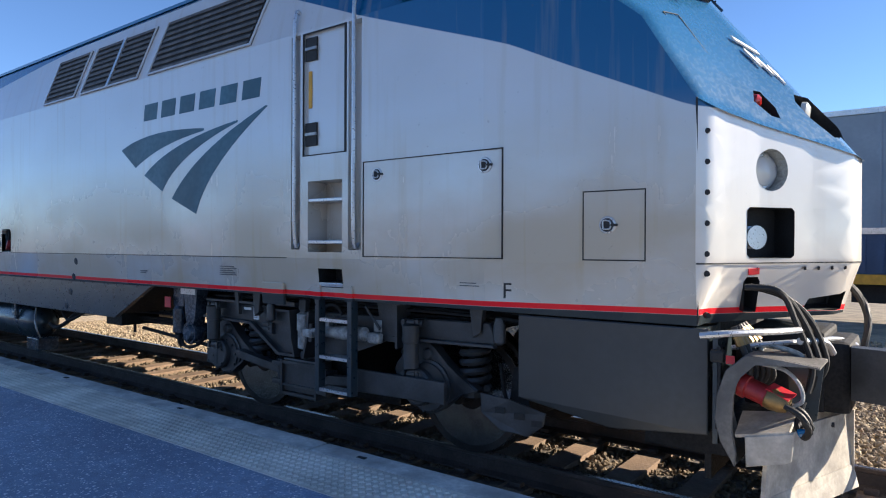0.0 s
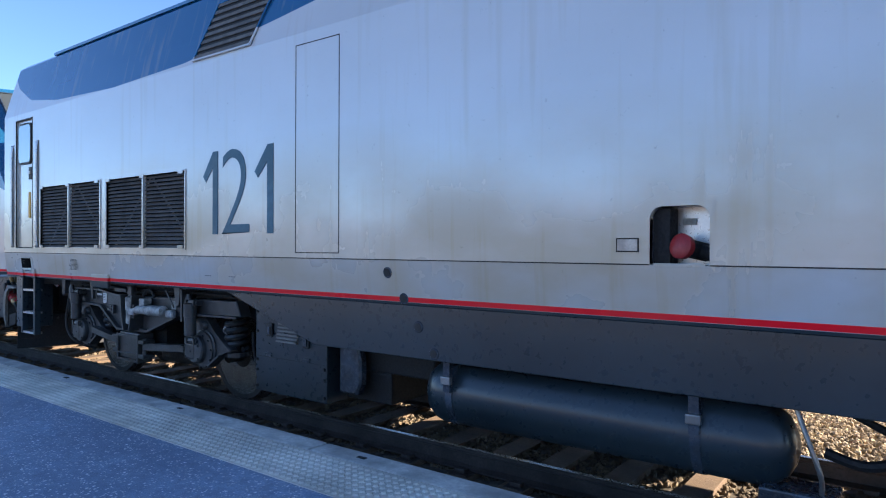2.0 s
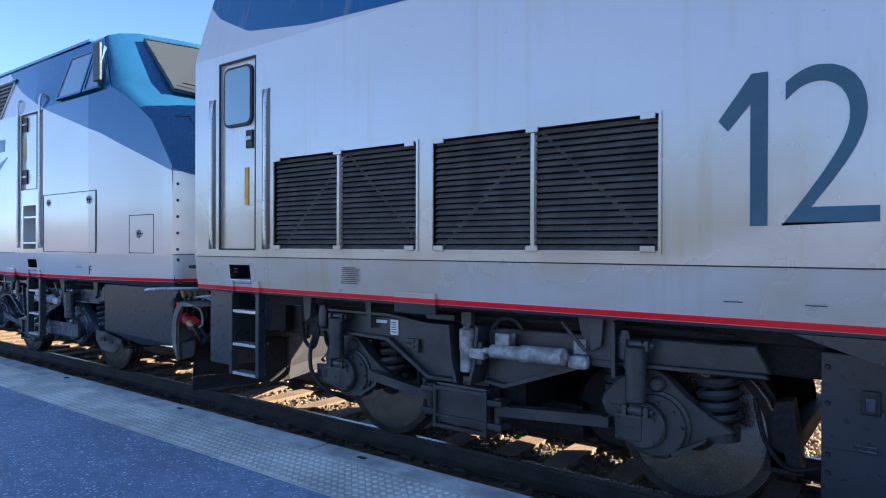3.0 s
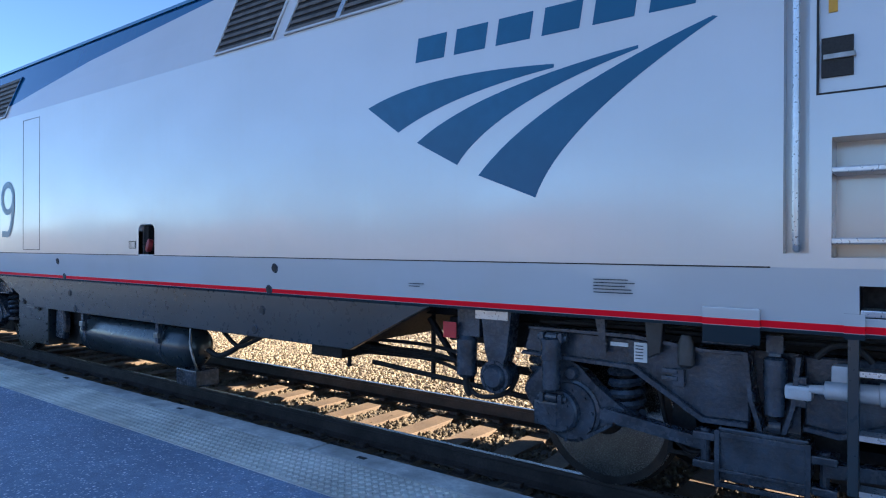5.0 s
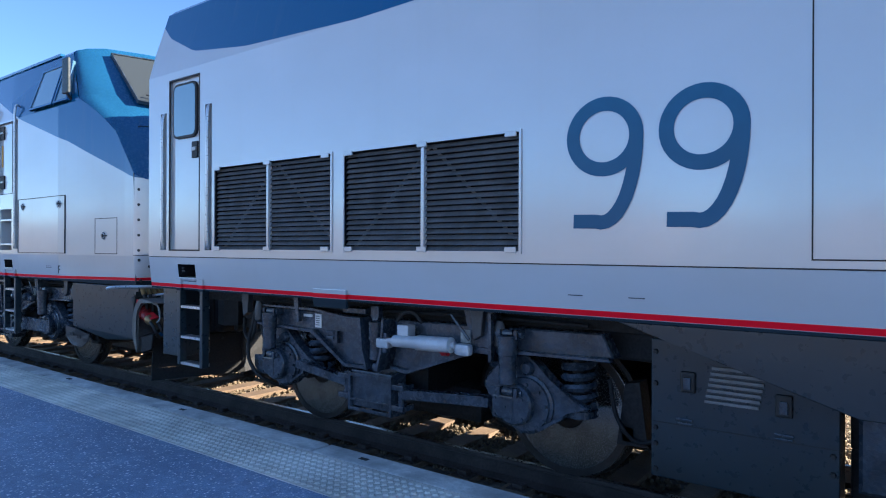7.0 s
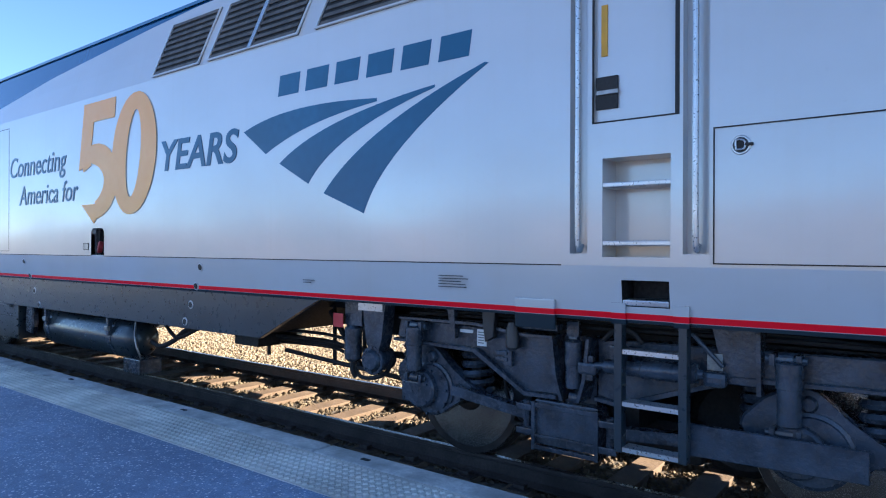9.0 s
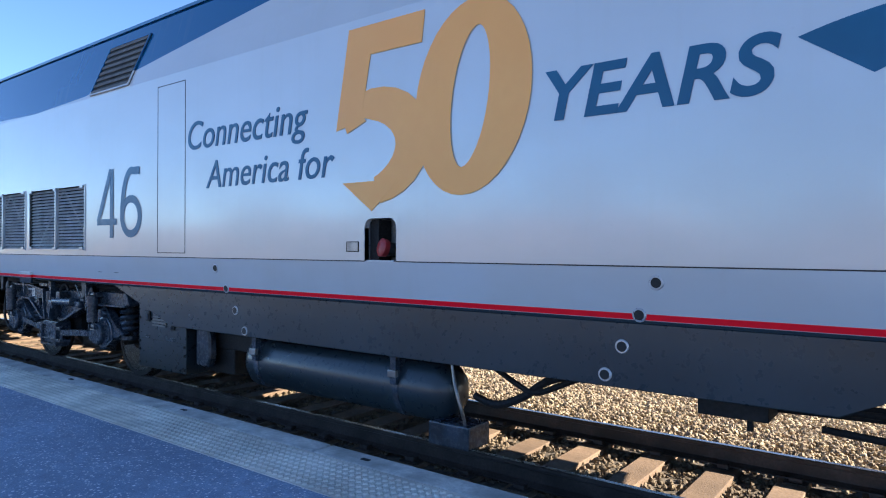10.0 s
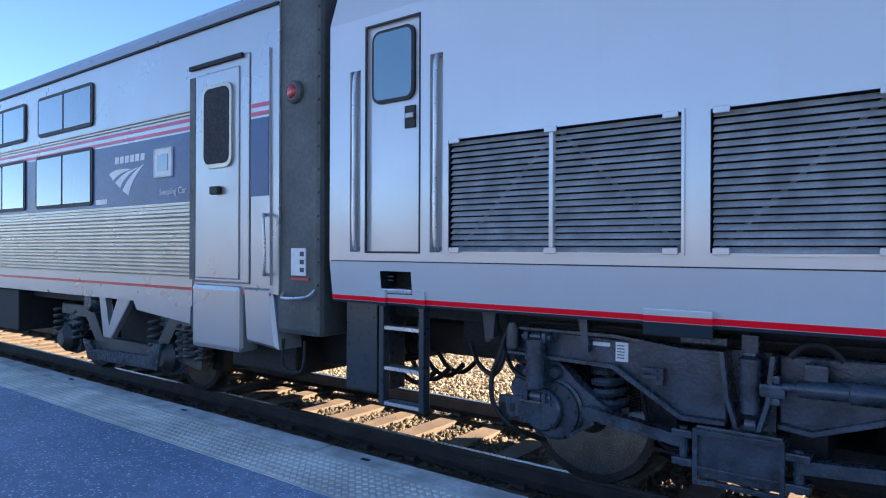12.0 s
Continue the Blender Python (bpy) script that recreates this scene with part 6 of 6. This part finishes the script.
    # pilot skirt in front, draft gear behind
    ps = part("pilot_skirt", S([(-2.24, 1.285), (-1.00, 1.285), (-1.00, 0.572), (-1.58, 0.54), (-2.24, 0.69)], SIDE + 0.004, SIDE + 0.05, bevel=0.006), M_SKIRT if k == 0 else M_CHAR, loco, "charcoal skirt plate under the cab")
    part("skirt_return", B(-1.09, -1.042, SIDE + 0.052, -1.0, 0.56, 1.28), M_CHAR, ps)
    part("far_skirt", S([(-2.24, 1.285), (-1.04, 1.285), (-1.04, 0.555), (-1.62, 0.525), (-2.24, 0.70)], 1.47, 1.516), M_CHAR, ps)
    part("pilot_beam", B(-1.5, -1.06, -1.2, 1.2, 0.7, 1.28), M_DARK, ps)
    part("pilot_plate", B(-1.12, -1.08, -1.05, 1.05, 0.20, 0.699), M_DARK, ps)
    sb = part("skirt_bracket", S([(-2.63, 0.66), (-2.37, 0.635), (-2.09, 0.56), (-2.11, 0.47), (-2.23, 0.38), (-2.46, 0.405), (-2.62, 0.515)], SIDE + 0.13, SIDE + 0.16, bevel=0.008), M_TRUCKD, ps)
    for x0, z0 in ((-2.50, 0.53), (-2.34, 0.50), (-2.20, 0.46)):
        part("bracket_slot", B(x0, x0 + 0.085, SIDE + 0.124, SIDE + 0.131, z0, z0 + 0.045, bevel=0.002), M_BLACK, sb)
    part("draft_gear", B(-20.9, -19.6, -0.2, 0.2, 0.72, 1.02), M_TRUCKD, loco)
    part("rear_coupler", B(-21.0, -20.9, -0.22, 0.22, 0.66, 1.06, bevel=0.03), M_TRUCKD, loco)
    part("rear_panel", B(-20.66, -20.30, SIDE + 0.10, SIDE + 0.5, 0.55, 1.30, bevel=0.01), M_CHAR, loco)
    # Underframe and gear are near-black in place of the shade beneath the body.
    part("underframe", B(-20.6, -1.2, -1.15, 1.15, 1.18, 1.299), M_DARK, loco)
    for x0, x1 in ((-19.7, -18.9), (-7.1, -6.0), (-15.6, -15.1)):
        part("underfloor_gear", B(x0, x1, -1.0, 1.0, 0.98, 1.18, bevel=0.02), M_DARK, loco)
    part("step_cover", B(-18.02, -17.62, SIDE - 0.03, SIDE, 1.24, 1.40, bevel=0.008), paint, loco)
    part("step_cover", B(-4.95, -4.65, SIDE - 0.03, SIDE, 1.22, 1.42, bevel=0.008), paint, loco)
    for xc in (-17.31, -4.455):
        truck(loco, xc, bogie, (M_WORN, M_GREYW, M_TRUCK)[k])
    wheels = [wheelset(loco, x) for x in AXLES]
    taper(loco)
    nose_openings(loco, nose, hood)
    # The following ploughs' dark paint is taken to near-black for the shade between locomotives.
    front_gear(loco, M_PLOW if k == 0 else M_DARK, "scratched light snow plough with rust" if k == 0 else "dark painted snow plough, near-black for its shade")
    # lettering and marks
    paint_mark = M_DECAL_DUSTY if k == 0 else M_DECAL
    digits = ((("1", -15.63, -15.38), ("2", -15.31, -14.88), ("1", -14.80, -14.53)), (("9", -15.61, -15.11), ("9", -15.02, -14.52)), (("4", -15.62, -15.13), ("6", -15.05, -14.56)))[k]
    for ch, xa, xb in digits:
        if ch == "1":
            w = 0.085
            bm = slab(bmesh.new(), [(xb - w, 1.838), (xb, 1.838), (xb, 2.66), (xb - w * 0.95, 2.66), (xa, 2.42), (xa + 0.05, 2.36), (xb - w, 2.50)], SIDE - 0.006, SIDE - 0.001)
            part("number", bm, paint_mark, loco, "tall blue painted unit number")
            continue
        if ch == "4":
            w, st = xb - xa, 0.088
            bm = bmesh.new()
            for q, (pts, wd) in enumerate((([(xa + 0.74 * w, 1.838), (xa + 0.74 * w, 2.66)], st), ([(xa, 2.03), (xb, 2.03)], 0.075), ([(xa + 0.05 * w, 2.03), (xa + 0.70 * w, 2.655)], 0.080))):
                ribbon(bm, pts, wd, SIDE - 0.002 - 0.0008 * q)
            part("number", bm, paint_mark, loco, "tall blue painted unit number")
            continue
        if ch in "96":
            part("number", round_digit(ch == "6", xa, xb, 1.838, 2.66), paint_mark, loco, "tall blue painted unit number")
            continue
        words("number", ch, xa, xb, 1.838, 2.66, SIDE, paint_mark, loco, bold=-0.014, label="tall blue painted unit number")
    if k < 2:
        mark_bar(loco, -7.06, -4.92, 3.11, 3.29, SIDE, paint_mark)
        swoosh(loco, -7.53, -4.87, 2.05, 3.02, SIDE, paint_mark)
    else:
        mark_bar(loco, -7.47, -5.26, 3.10, 3.285, SIDE, M_DECAL)
        swoosh(loco, -7.96, -5.165, 2.005, 3.034, SIDE, M_DECAL)
        words("lettering", "Connecting", -13.625, -11.757, 2.645, 3.03, SIDE, M_DECAL, loco, 0.2, 0.004, "blue slanted lettering")
        words("lettering", "America for", -13.294, -11.423, 2.322, 2.60, SIDE, M_DECAL, loco, 0.2, 0.004, "blue slanted lettering")
        words("lettering", "YEARS", -9.431, -8.035, 2.55, 2.885, SIDE, M_DECAL, loco, 0.2, 0.02, "blue bold slanted lettering")
        fifty(loco, M_YELLOW)
    words("lettering", "F", -2.33, -2.27, 1.37, 1.475, SIDE, M_BLACK, loco)
    for x, w, z in ((-5.6, 0.22, 1.52), (-5.6, 0.26, 1.50), (-5.6, 0.20, 1.48), (-5.6, 0.24, 1.46), (-5.6, 0.25, 1.44), (-2.7, 0.14, 1.46), (-2.7, 0.16, 1.44), (-7.1, 0.14, 1.44), (-7.1, 0.10, 1.42), (-15.2, 0.1, 1.42), (-15.6, 0.1, 1.42), (-20.05, 0.05, 1.5), (-20.05, 0.05, 1.47)):
        part("small_print", B(x, x + w, SIDE - 0.003, SIDE + 0.004, z, z + 0.006), M_INK, loco)
    if k == 0:
        rng = random.Random(3)
        for i in range(9):
            part("small_print", B(-18.60 + rng.uniform(0, 0.02), -18.38 - rng.uniform(0, 0.06), SIDE - 0.003, SIDE + 0.004, 1.415 + i * 0.016, 1.420 + i * 0.016), M_INK, loco)
    return loco, wheels


TRAIN = [build_locomotive(k) for k in range(3)]

# ---- sleeping car ----
def build_car():
    """Local x as on the locomotives, its coupling plane at 0."""
    car = tagged(new("sleeping_car"), "stainless steel sleeping car with blue band and two rows of windows", "railway car")
    Y = -1.56
    X0, X1 = -25.4, -0.62
    pr = [(Y, 1.30), (Y, 3.93), (-1.50, 4.08), (-1.30, 4.25), (-0.8, 4.36), (0, 4.40), (0.8, 4.36), (1.30, 4.25), (1.50, 4.08), (-Y, 3.93), (-Y, 1.30)]
    bm = bmesh.new()
    a, b = [[bm.verts.new((x, *p)) for p in pr] for x in (X0, X1)]
    for i in range(10):
        bm.faces.new((a[i], b[i], b[i + 1], a[i + 1]))
    bm.faces.new(a)
    bm.faces.new(b[::-1])
    bm.faces.new((a[0], a[10], b[10], b[0]))
    part("body", bm, M_CARSIDE, car)
    part("gutter", B(X0, X1, Y - 0.02, Y, 3.92, 3.945), M_DARK, car)
    XW = -1.98
    part("blue_band", B(X0, XW, Y - 0.006, Y, 2.20, 2.92), M_CARBLUE, car)
    for z in (2.945, 3.025):
        part("stripe", B(X0, XW, Y - 0.006, Y, z, z + 0.035), M_PINK, car)
    for z in (3.09, 3.125, 2.13, 2.165):
        part("moulding", B(X0, XW, Y - 0.022, Y, z, z + 0.018, bevel=0.004), M_CORR, car)
    for i in range(8):
        z = 1.42 + i * 0.088
        part("corrugation", S([(X0, z), (XW, z), (XW, z + 0.06), (X0, z + 0.06)], Y - 0.026, Y, bevel=0.018), M_CORR, car)
    part("sill", B(X0, XW, Y - 0.012, Y, 1.12, 1.40), M_CARSIDE, car)
    part("sill_stripe", B(X0, -0.72, Y - 0.016, Y - 0.011, 1.285, 1.315), M_RED, car)
    # windows in pairs, upper and lower
    for i in range(9):
        x1 = -4.15 - 2.02 * i
        for z0, z1, w in ((3.22, 3.76, 1.60), (2.24, 2.96, 1.66)):
            gl = box(bmesh.new(), x1 - w, x1, Y - 0.022, Y - 0.001, z0, z1)
            bmesh.ops.bevel(gl, geom=[e for e in gl.edges if abs((e.verts[0].co - e.verts[1].co).y) > 0.01], offset=0.07, segments=4, affect='EDGES', profile=0.5)
            win = part("window", gl, M_BLACK, car, "tinted double window with black gasket")
            for u0, u1 in ((0.03, 0.485), (0.515, 0.97)):
                gl = box(bmesh.new(), x1 - w + w * u0, x1 - w + w * u1, Y - 0.027, Y - 0.02, z0 + 0.045, z1 - 0.045)
                part("pane", gl, M_GLASSCAR, win)
    # vestibule door with an open window
    dr = part("door_bay", B(-1.97, -1.02, Y - 0.03, Y - 0.004, 1.38, 3.56, bevel=0.02), M_CARSIDE, car, "stainless vestibule door bay")
    dl = part("door", B(-1.86, -1.16, Y - 0.045, Y - 0.028, 1.42, 3.45, bevel=0.012), M_CARSIDE, dr, "silver vestibule door, window lowered")
    gl = box(bmesh.new(), -1.73, -1.24, Y - 0.07, Y - 0.044, 2.50, 3.32)
    bmesh.ops.bevel(gl, geom=[e for e in gl.edges if abs((e.verts[0].co - e.verts[1].co).y) > 0.01], offset=0.10, segments=5, affect='EDGES', profile=0.5)
    part("window_rim", gl, M_CORR, dl)
    gl = box(bmesh.new(), -1.69, -1.28, Y - 0.075, Y - 0.069, 2.54, 3.28)
    bmesh.ops.bevel(gl, geom=[e for e in gl.edges if abs((e.verts[0].co - e.verts[1].co).y) > 0.004], offset=0.08, segments=5, affect='EDGES', profile=0.5)
    # A near-black panel stands for the unlit inside behind the lowered window.
    part("window_opening", gl, M_DARK, dl)
    part("latch", B(-1.56, -1.42, Y - 0.10, Y - 0.045, 2.24, 2.32, bevel=0.015), M_BLACK, dl)
    part("hood", B(-1.98, -1.1, Y - 0.06, Y - 0.03, 3.52, 3.56), M_DARK, dr)
    # A flat grey strip painted in for the shadow beside the recessed door.
    part("shadow_gap", B(-2.0, -1.90, Y - 0.034, Y - 0.028, 1.40, 3.45), M_DIAPH, dr)
    part("trap", B(-1.95, -1.15, Y - 0.04, Y + 0.2, 0.72, 1.36, bevel=0.05), M_CARSIDE, car, "silver step trap below the door")
    part("end_post", S([(-1.0, 3.55), (-0.74, 3.55), (-0.72, 1.38), (-1.0, 1.38)], Y - 0.02, Y), M_CARSIDE, car)
    part("end_blue", B(-1.0, -0.74, Y - 0.026, Y - 0.019, 2.20, 2.92), M_CARBLUE, car)
    for z in (2.945, 3.025):
        part("end_stripe", B(-1.0, -0.74, Y - 0.026, Y - 0.019, z, z + 0.035), M_PINK, car)
    part("end_sill", S([(-1.13, 1.36), (-0.72, 1.36), (-0.62, 0.80), (-1.08, 0.84)], Y - 0.02, Y + 0.3, bevel=0.03), M_CARSIDE, car)
    part("grab_rail", tube(bmesh.new(), [(-0.80, Y - 0.02, 2.02), (-0.74, Y - 0.08, 2.0), (-0.72, Y - 0.08, 1.7), (-0.74, Y - 0.07, 1.5), (-0.80, Y - 0.02, 1.48)], 0.015), M_ALU, car)
    # end wall and diaphragm
    en = part("end_wall", B(-0.70, -0.10, Y + 0.02, 1.54, 0.95, 4.05, bevel=0.05), M_DIAPH, car, "dark grey weathered end of the car")
    part("end_top", S([(-0.70, 4.05), (-0.10, 4.05), (-0.18, 4.30), (-0.70, 4.33)], -1.28, 1.28), M_DIAPH, en)
    for i in range(14):
        part("rivet", lathe(bmesh.new(), (-0.13, Y + 0.03, 1.2 + i * 0.2), (-0.13, Y + 0.012, 1.2 + i * 0.2), ((0, 0.014), (1, 0.010)), 8), M_DIAPH, en)
    tl = part("marker_lamp", lathe(bmesh.new(), (-0.42, Y + 0.03, 3.10), (-0.42, Y - 0.03, 3.10), ((0, 0.105), (0.7, 0.10), (1, 0.08)), 24), M_DIAPH, en, "round red marker lamp", True)
    part("lens", lathe(bmesh.new(), (-0.42, Y - 0.02, 3.10), (-0.42, Y - 0.05, 3.10), ((0, 0.07), (0.6, 0.06), (1, 0.03)), 20), M_REDLENS, tl, "", True)
    sg = part("notice", B(-0.46, -0.27, Y + 0.008, Y + 0.022, 1.48, 1.72), M_WHITE, en, "white safety notice")
    for q in range(3):
        part("notice_bar", B(-0.34, -0.29, Y + 0.004, Y + 0.010, 1.51 + q * 0.07, 1.55 + q * 0.07), M_INK, sg)
    part("red_strip", B(-0.46, -0.22, Y + 0.008, Y + 0.022, 1.44, 1.46), M_RED, en)
    part("end_rail", tube(bmesh.new(), [(-0.55, Y, 1.32), (-0.5, Y - 0.05, 1.28), (-0.2, Y - 0.05, 1.30), (-0.14, Y, 1.36)], 0.014), M_ALU, en)
    part("bellows", B(-0.12, 0.02, -0.55, 0.55, 1.2, 3.4, bevel=0.04), M_BLACK, en)
    part("coupler", B(-0.9, 0.0, -0.15, 0.15, 0.70, 1.02, bevel=0.03), M_TRUCKD, car)
    # Near-black blocks carry the shade under the car's end.
    part("draft_box", B(-1.3, -0.12, -0.9, 0.9, 0.58, 1.0, bevel=0.03), M_DARK, car)
    part("buffer_box", B(-1.75, -0.75, -1.25, 1.25, 0.50, 1.0, bevel=0.03), M_DARK, car)
    for q in range(4):
        part("brake_hose", tube(bmesh.new(), [(-0.35, -0.7 + 0.22 * q, 1.0), (-0.05, -0.72 + 0.22 * q, 0.82), (0.12, -0.70 + 0.22 * q, 0.55), (0.30, -0.66 + 0.22 * q, 0.48), (0.45, -0.62 + 0.22 * q, 0.60)], 0.024), M_BLACK, car)
    part("step_bar", tube(bmesh.new(), [(-0.62, -1.5, 0.9), (-0.60, -1.52, 0.66), (-0.35, -1.52, 0.64), (-0.33, -1.5, 0.9)], 0.016), M_DARK, car)
    hs = part("steam_hose", tube(bmesh.new(), [(-0.45, -0.9, 1.08), (-0.2, -0.95, 1.0), (0.05, -0.9, 0.75), (0.2, -0.6, 0.7)], 0.035), M_BLACK, car)
    part("valve", lathe(bmesh.new(), (-0.55, -1.0, 1.12), (-0.35, -1.0, 1.08), ((0, 0.08), (0.6, 0.09), (1, 0.05)), 14), M_BLUE, hs, "blue valve", True)
    # marks on the blue band
    yb = Y - 0.006
    swoosh(car, -3.75, -2.95, 2.32, 2.66, yb, M_WHITE)
    mark_bar(car, -3.62, -2.92, 2.70, 2.78, yb, M_WHITE)
    part("number_display", B(-2.72, -2.36, yb - 0.012, yb, 2.48, 2.80, bevel=0.02), M_WHITE, car, "small framed number display")
    part("display_glass", B(-2.64, -2.44, yb - 0.018, yb - 0.012, 2.55, 2.73), M_GLASSCAR, car)
    words("lettering", "Sleeping Car", -2.62, -2.10, 2.27, 2.36, yb, M_WHITE, car, label="white small lettering")
    part("number_bar", B(-4.08, -3.80, yb - 0.004, yb, 2.24, 2.30), M_WHITE, car)
    # underside, bogie
    part("underframe", B(X0, -1.2, -1.3, 1.3, 1.0, 1.29), M_DARK, car)
    part("equipment_box", B(-9.5, -6.6, -1.5, -0.5, 0.5, 1.1, bevel=0.02), M_DARK, car)
    xs = (-3.02, -5.60)
    for end in (0, -18.2):
        fr = part("bogie_frame", S([(end - 1.95, 0.95), (end - 2.9, 0.95), (end - 3.2, 0.55), (end - 4.5, 0.55), (end - 4.8, 0.95), (end - 5.7, 0.95), (end - 5.7, 0.80), (end - 4.95, 0.80), (end - 4.6, 0.38), (end - 3.1, 0.38), (end - 2.8, 0.80), (end - 1.95, 0.80)], -1.28, -1.14, bevel=0.012), M_TRUCKD, car, "dark bogie frame with a lower guard")
        part("guard", S([(end - 2.95, 0.62), (end - 3.05, 0.30), (end - 4.75, 0.26), (end - 4.9, 0.52), (end - 4.7, 0.50), (end - 4.62, 0.40), (end - 3.25, 0.44), (end - 3.12, 0.62)], -1.36, -1.29, bevel=0.012), M_TRUCK, fr)
        part("bolster_arm", S([(end - 3.35, 1.28), (end - 3.75, 1.28), (end - 4.05, 0.72), (end - 4.2, 1.28), (end - 4.35, 1.28), (end - 4.2, 0.60), (end - 4.0, 0.60)], -1.42, -1.34, bevel=0.01), M_CARSIDE, fr)
        part("pivot", lathe(bmesh.new(), (end - 4.62, -1.1, 1.02), (end - 4.62, -1.42, 1.02), ((0, 0.16), (0.8, 0.15), (1, 0.1)), 18), M_TRUCK, fr, "", True)
        for dx in (-0.12, 0.12):
            part("spring", coil(bmesh.new(), end - 2.42 + dx, -1.22, 0.45, 0.85, 0.08, 0.022, 5), M_TRUCKD, fr, "", True)
        part("axle_guard", S([(end - 2.30, 0.98), (end - 2.9, 0.98), (end - 2.84, 0.42), (end - 2.36, 0.36)], -1.22, -1.16), M_TRUCKD, fr)
        part("far_frame", S([(end - 1.95, 0.95), (end - 5.7, 0.95), (end - 5.7, 0.45), (end - 4.6, 0.38), (end - 3.1, 0.38), (end - 1.95, 0.45)], 1.16, 1.28), M_DARK, fr)
        part("bolster", B(end - 4.4, end - 3.2, -1.1, 1.1, 0.50, 1.05, bevel=0.03), M_DARK, fr)
        for ax in (end - 3.02, end - 5.60):
            part("axle_box", lathe(bmesh.new(), (ax, -1.05, 0.457), (ax, -1.34, 0.457), ((0, 0.19), (0.7, 0.19), (0.85, 0.15), (1, 0.10)), 20), M_TRUCKD, fr, "", True)
            part("box_guide", S([(ax - 0.30, 0.95), (ax + 0.30, 0.95), (ax + 0.24, 0.28), (ax + 0.10, 0.24), (ax - 0.10, 0.24), (ax - 0.24, 0.28)], -1.18, -1.10, bevel=0.01), M_TRUCK, fr)
            for dx in (-0.30, 0.30):
                part("spring", coil(bmesh.new(), ax + dx, -1.20, 0.42, 0.86, 0.085, 0.024, 5), M_TRUCKD, fr, "", True)
            part("brake_unit", B(ax + 0.52, ax + 0.72, -1.0, 1.0, 0.32, 0.72, bevel=0.03), M_DARK, fr)
        part("side_panel", S([(end - 2.02, 1.30), (end - 3.30, 1.30), (end - 3.10, 1.02), (end - 2.02, 0.94)], Y - 0.008, Y + 0.05), M_CARSIDE, fr)
    wheels = [wheelset(car, x + e, 0.457) for e in (0, -18.2) for x in xs]
    return car, wheels


M_CARSIDE = mat("car_silver", (0.40, 0.40, 0.40), 0.30, 0.5, 0.05, 0.6, fine=2.0)
# This glass too has some of the reflected sky in its colour.
M_GLASSCAR = glass("car_glass", (0.07, 0.115, 0.135), 0.05, 0.8)
CAR, CAR_WHEELS = build_car()

track()


# ---- the train's run ----
def run(t):
    """Metres gone at t seconds."""
    return 4.797718 * t + 0.0477571 * t * t + -0.00539699 * t ** 3 + 0.000137113 * t ** 4


def motions():
    times = [0.5 * i for i in range(25)]
    fine = [0.1 * i for i in range(121)]
    for k, (loco, wheels) in enumerate(TRAIN):
        walk(loco, [(t, pose(run(t) - PITCH * k, TRACK, 0)) for t in times])
        for w, x in zip(wheels, AXLES):
            walk(w, [(t, Matrix.Translation((x, 0, 0.508)) @ Matrix.Rotation(run(t) / 0.508 + 0.3 * x, 4, 'Y')) for t in fine])
    walk(CAR, [(t, pose(run(t) - PITCH * 2 - 20.72, TRACK, 0)) for t in times])
    for w in CAR_WHEELS:
        at = w.location.copy()
        walk(w, [(t, Matrix.Translation(at) @ Matrix.Rotation(run(t) / 0.457, 4, 'Y')) for t in fine])


motions()
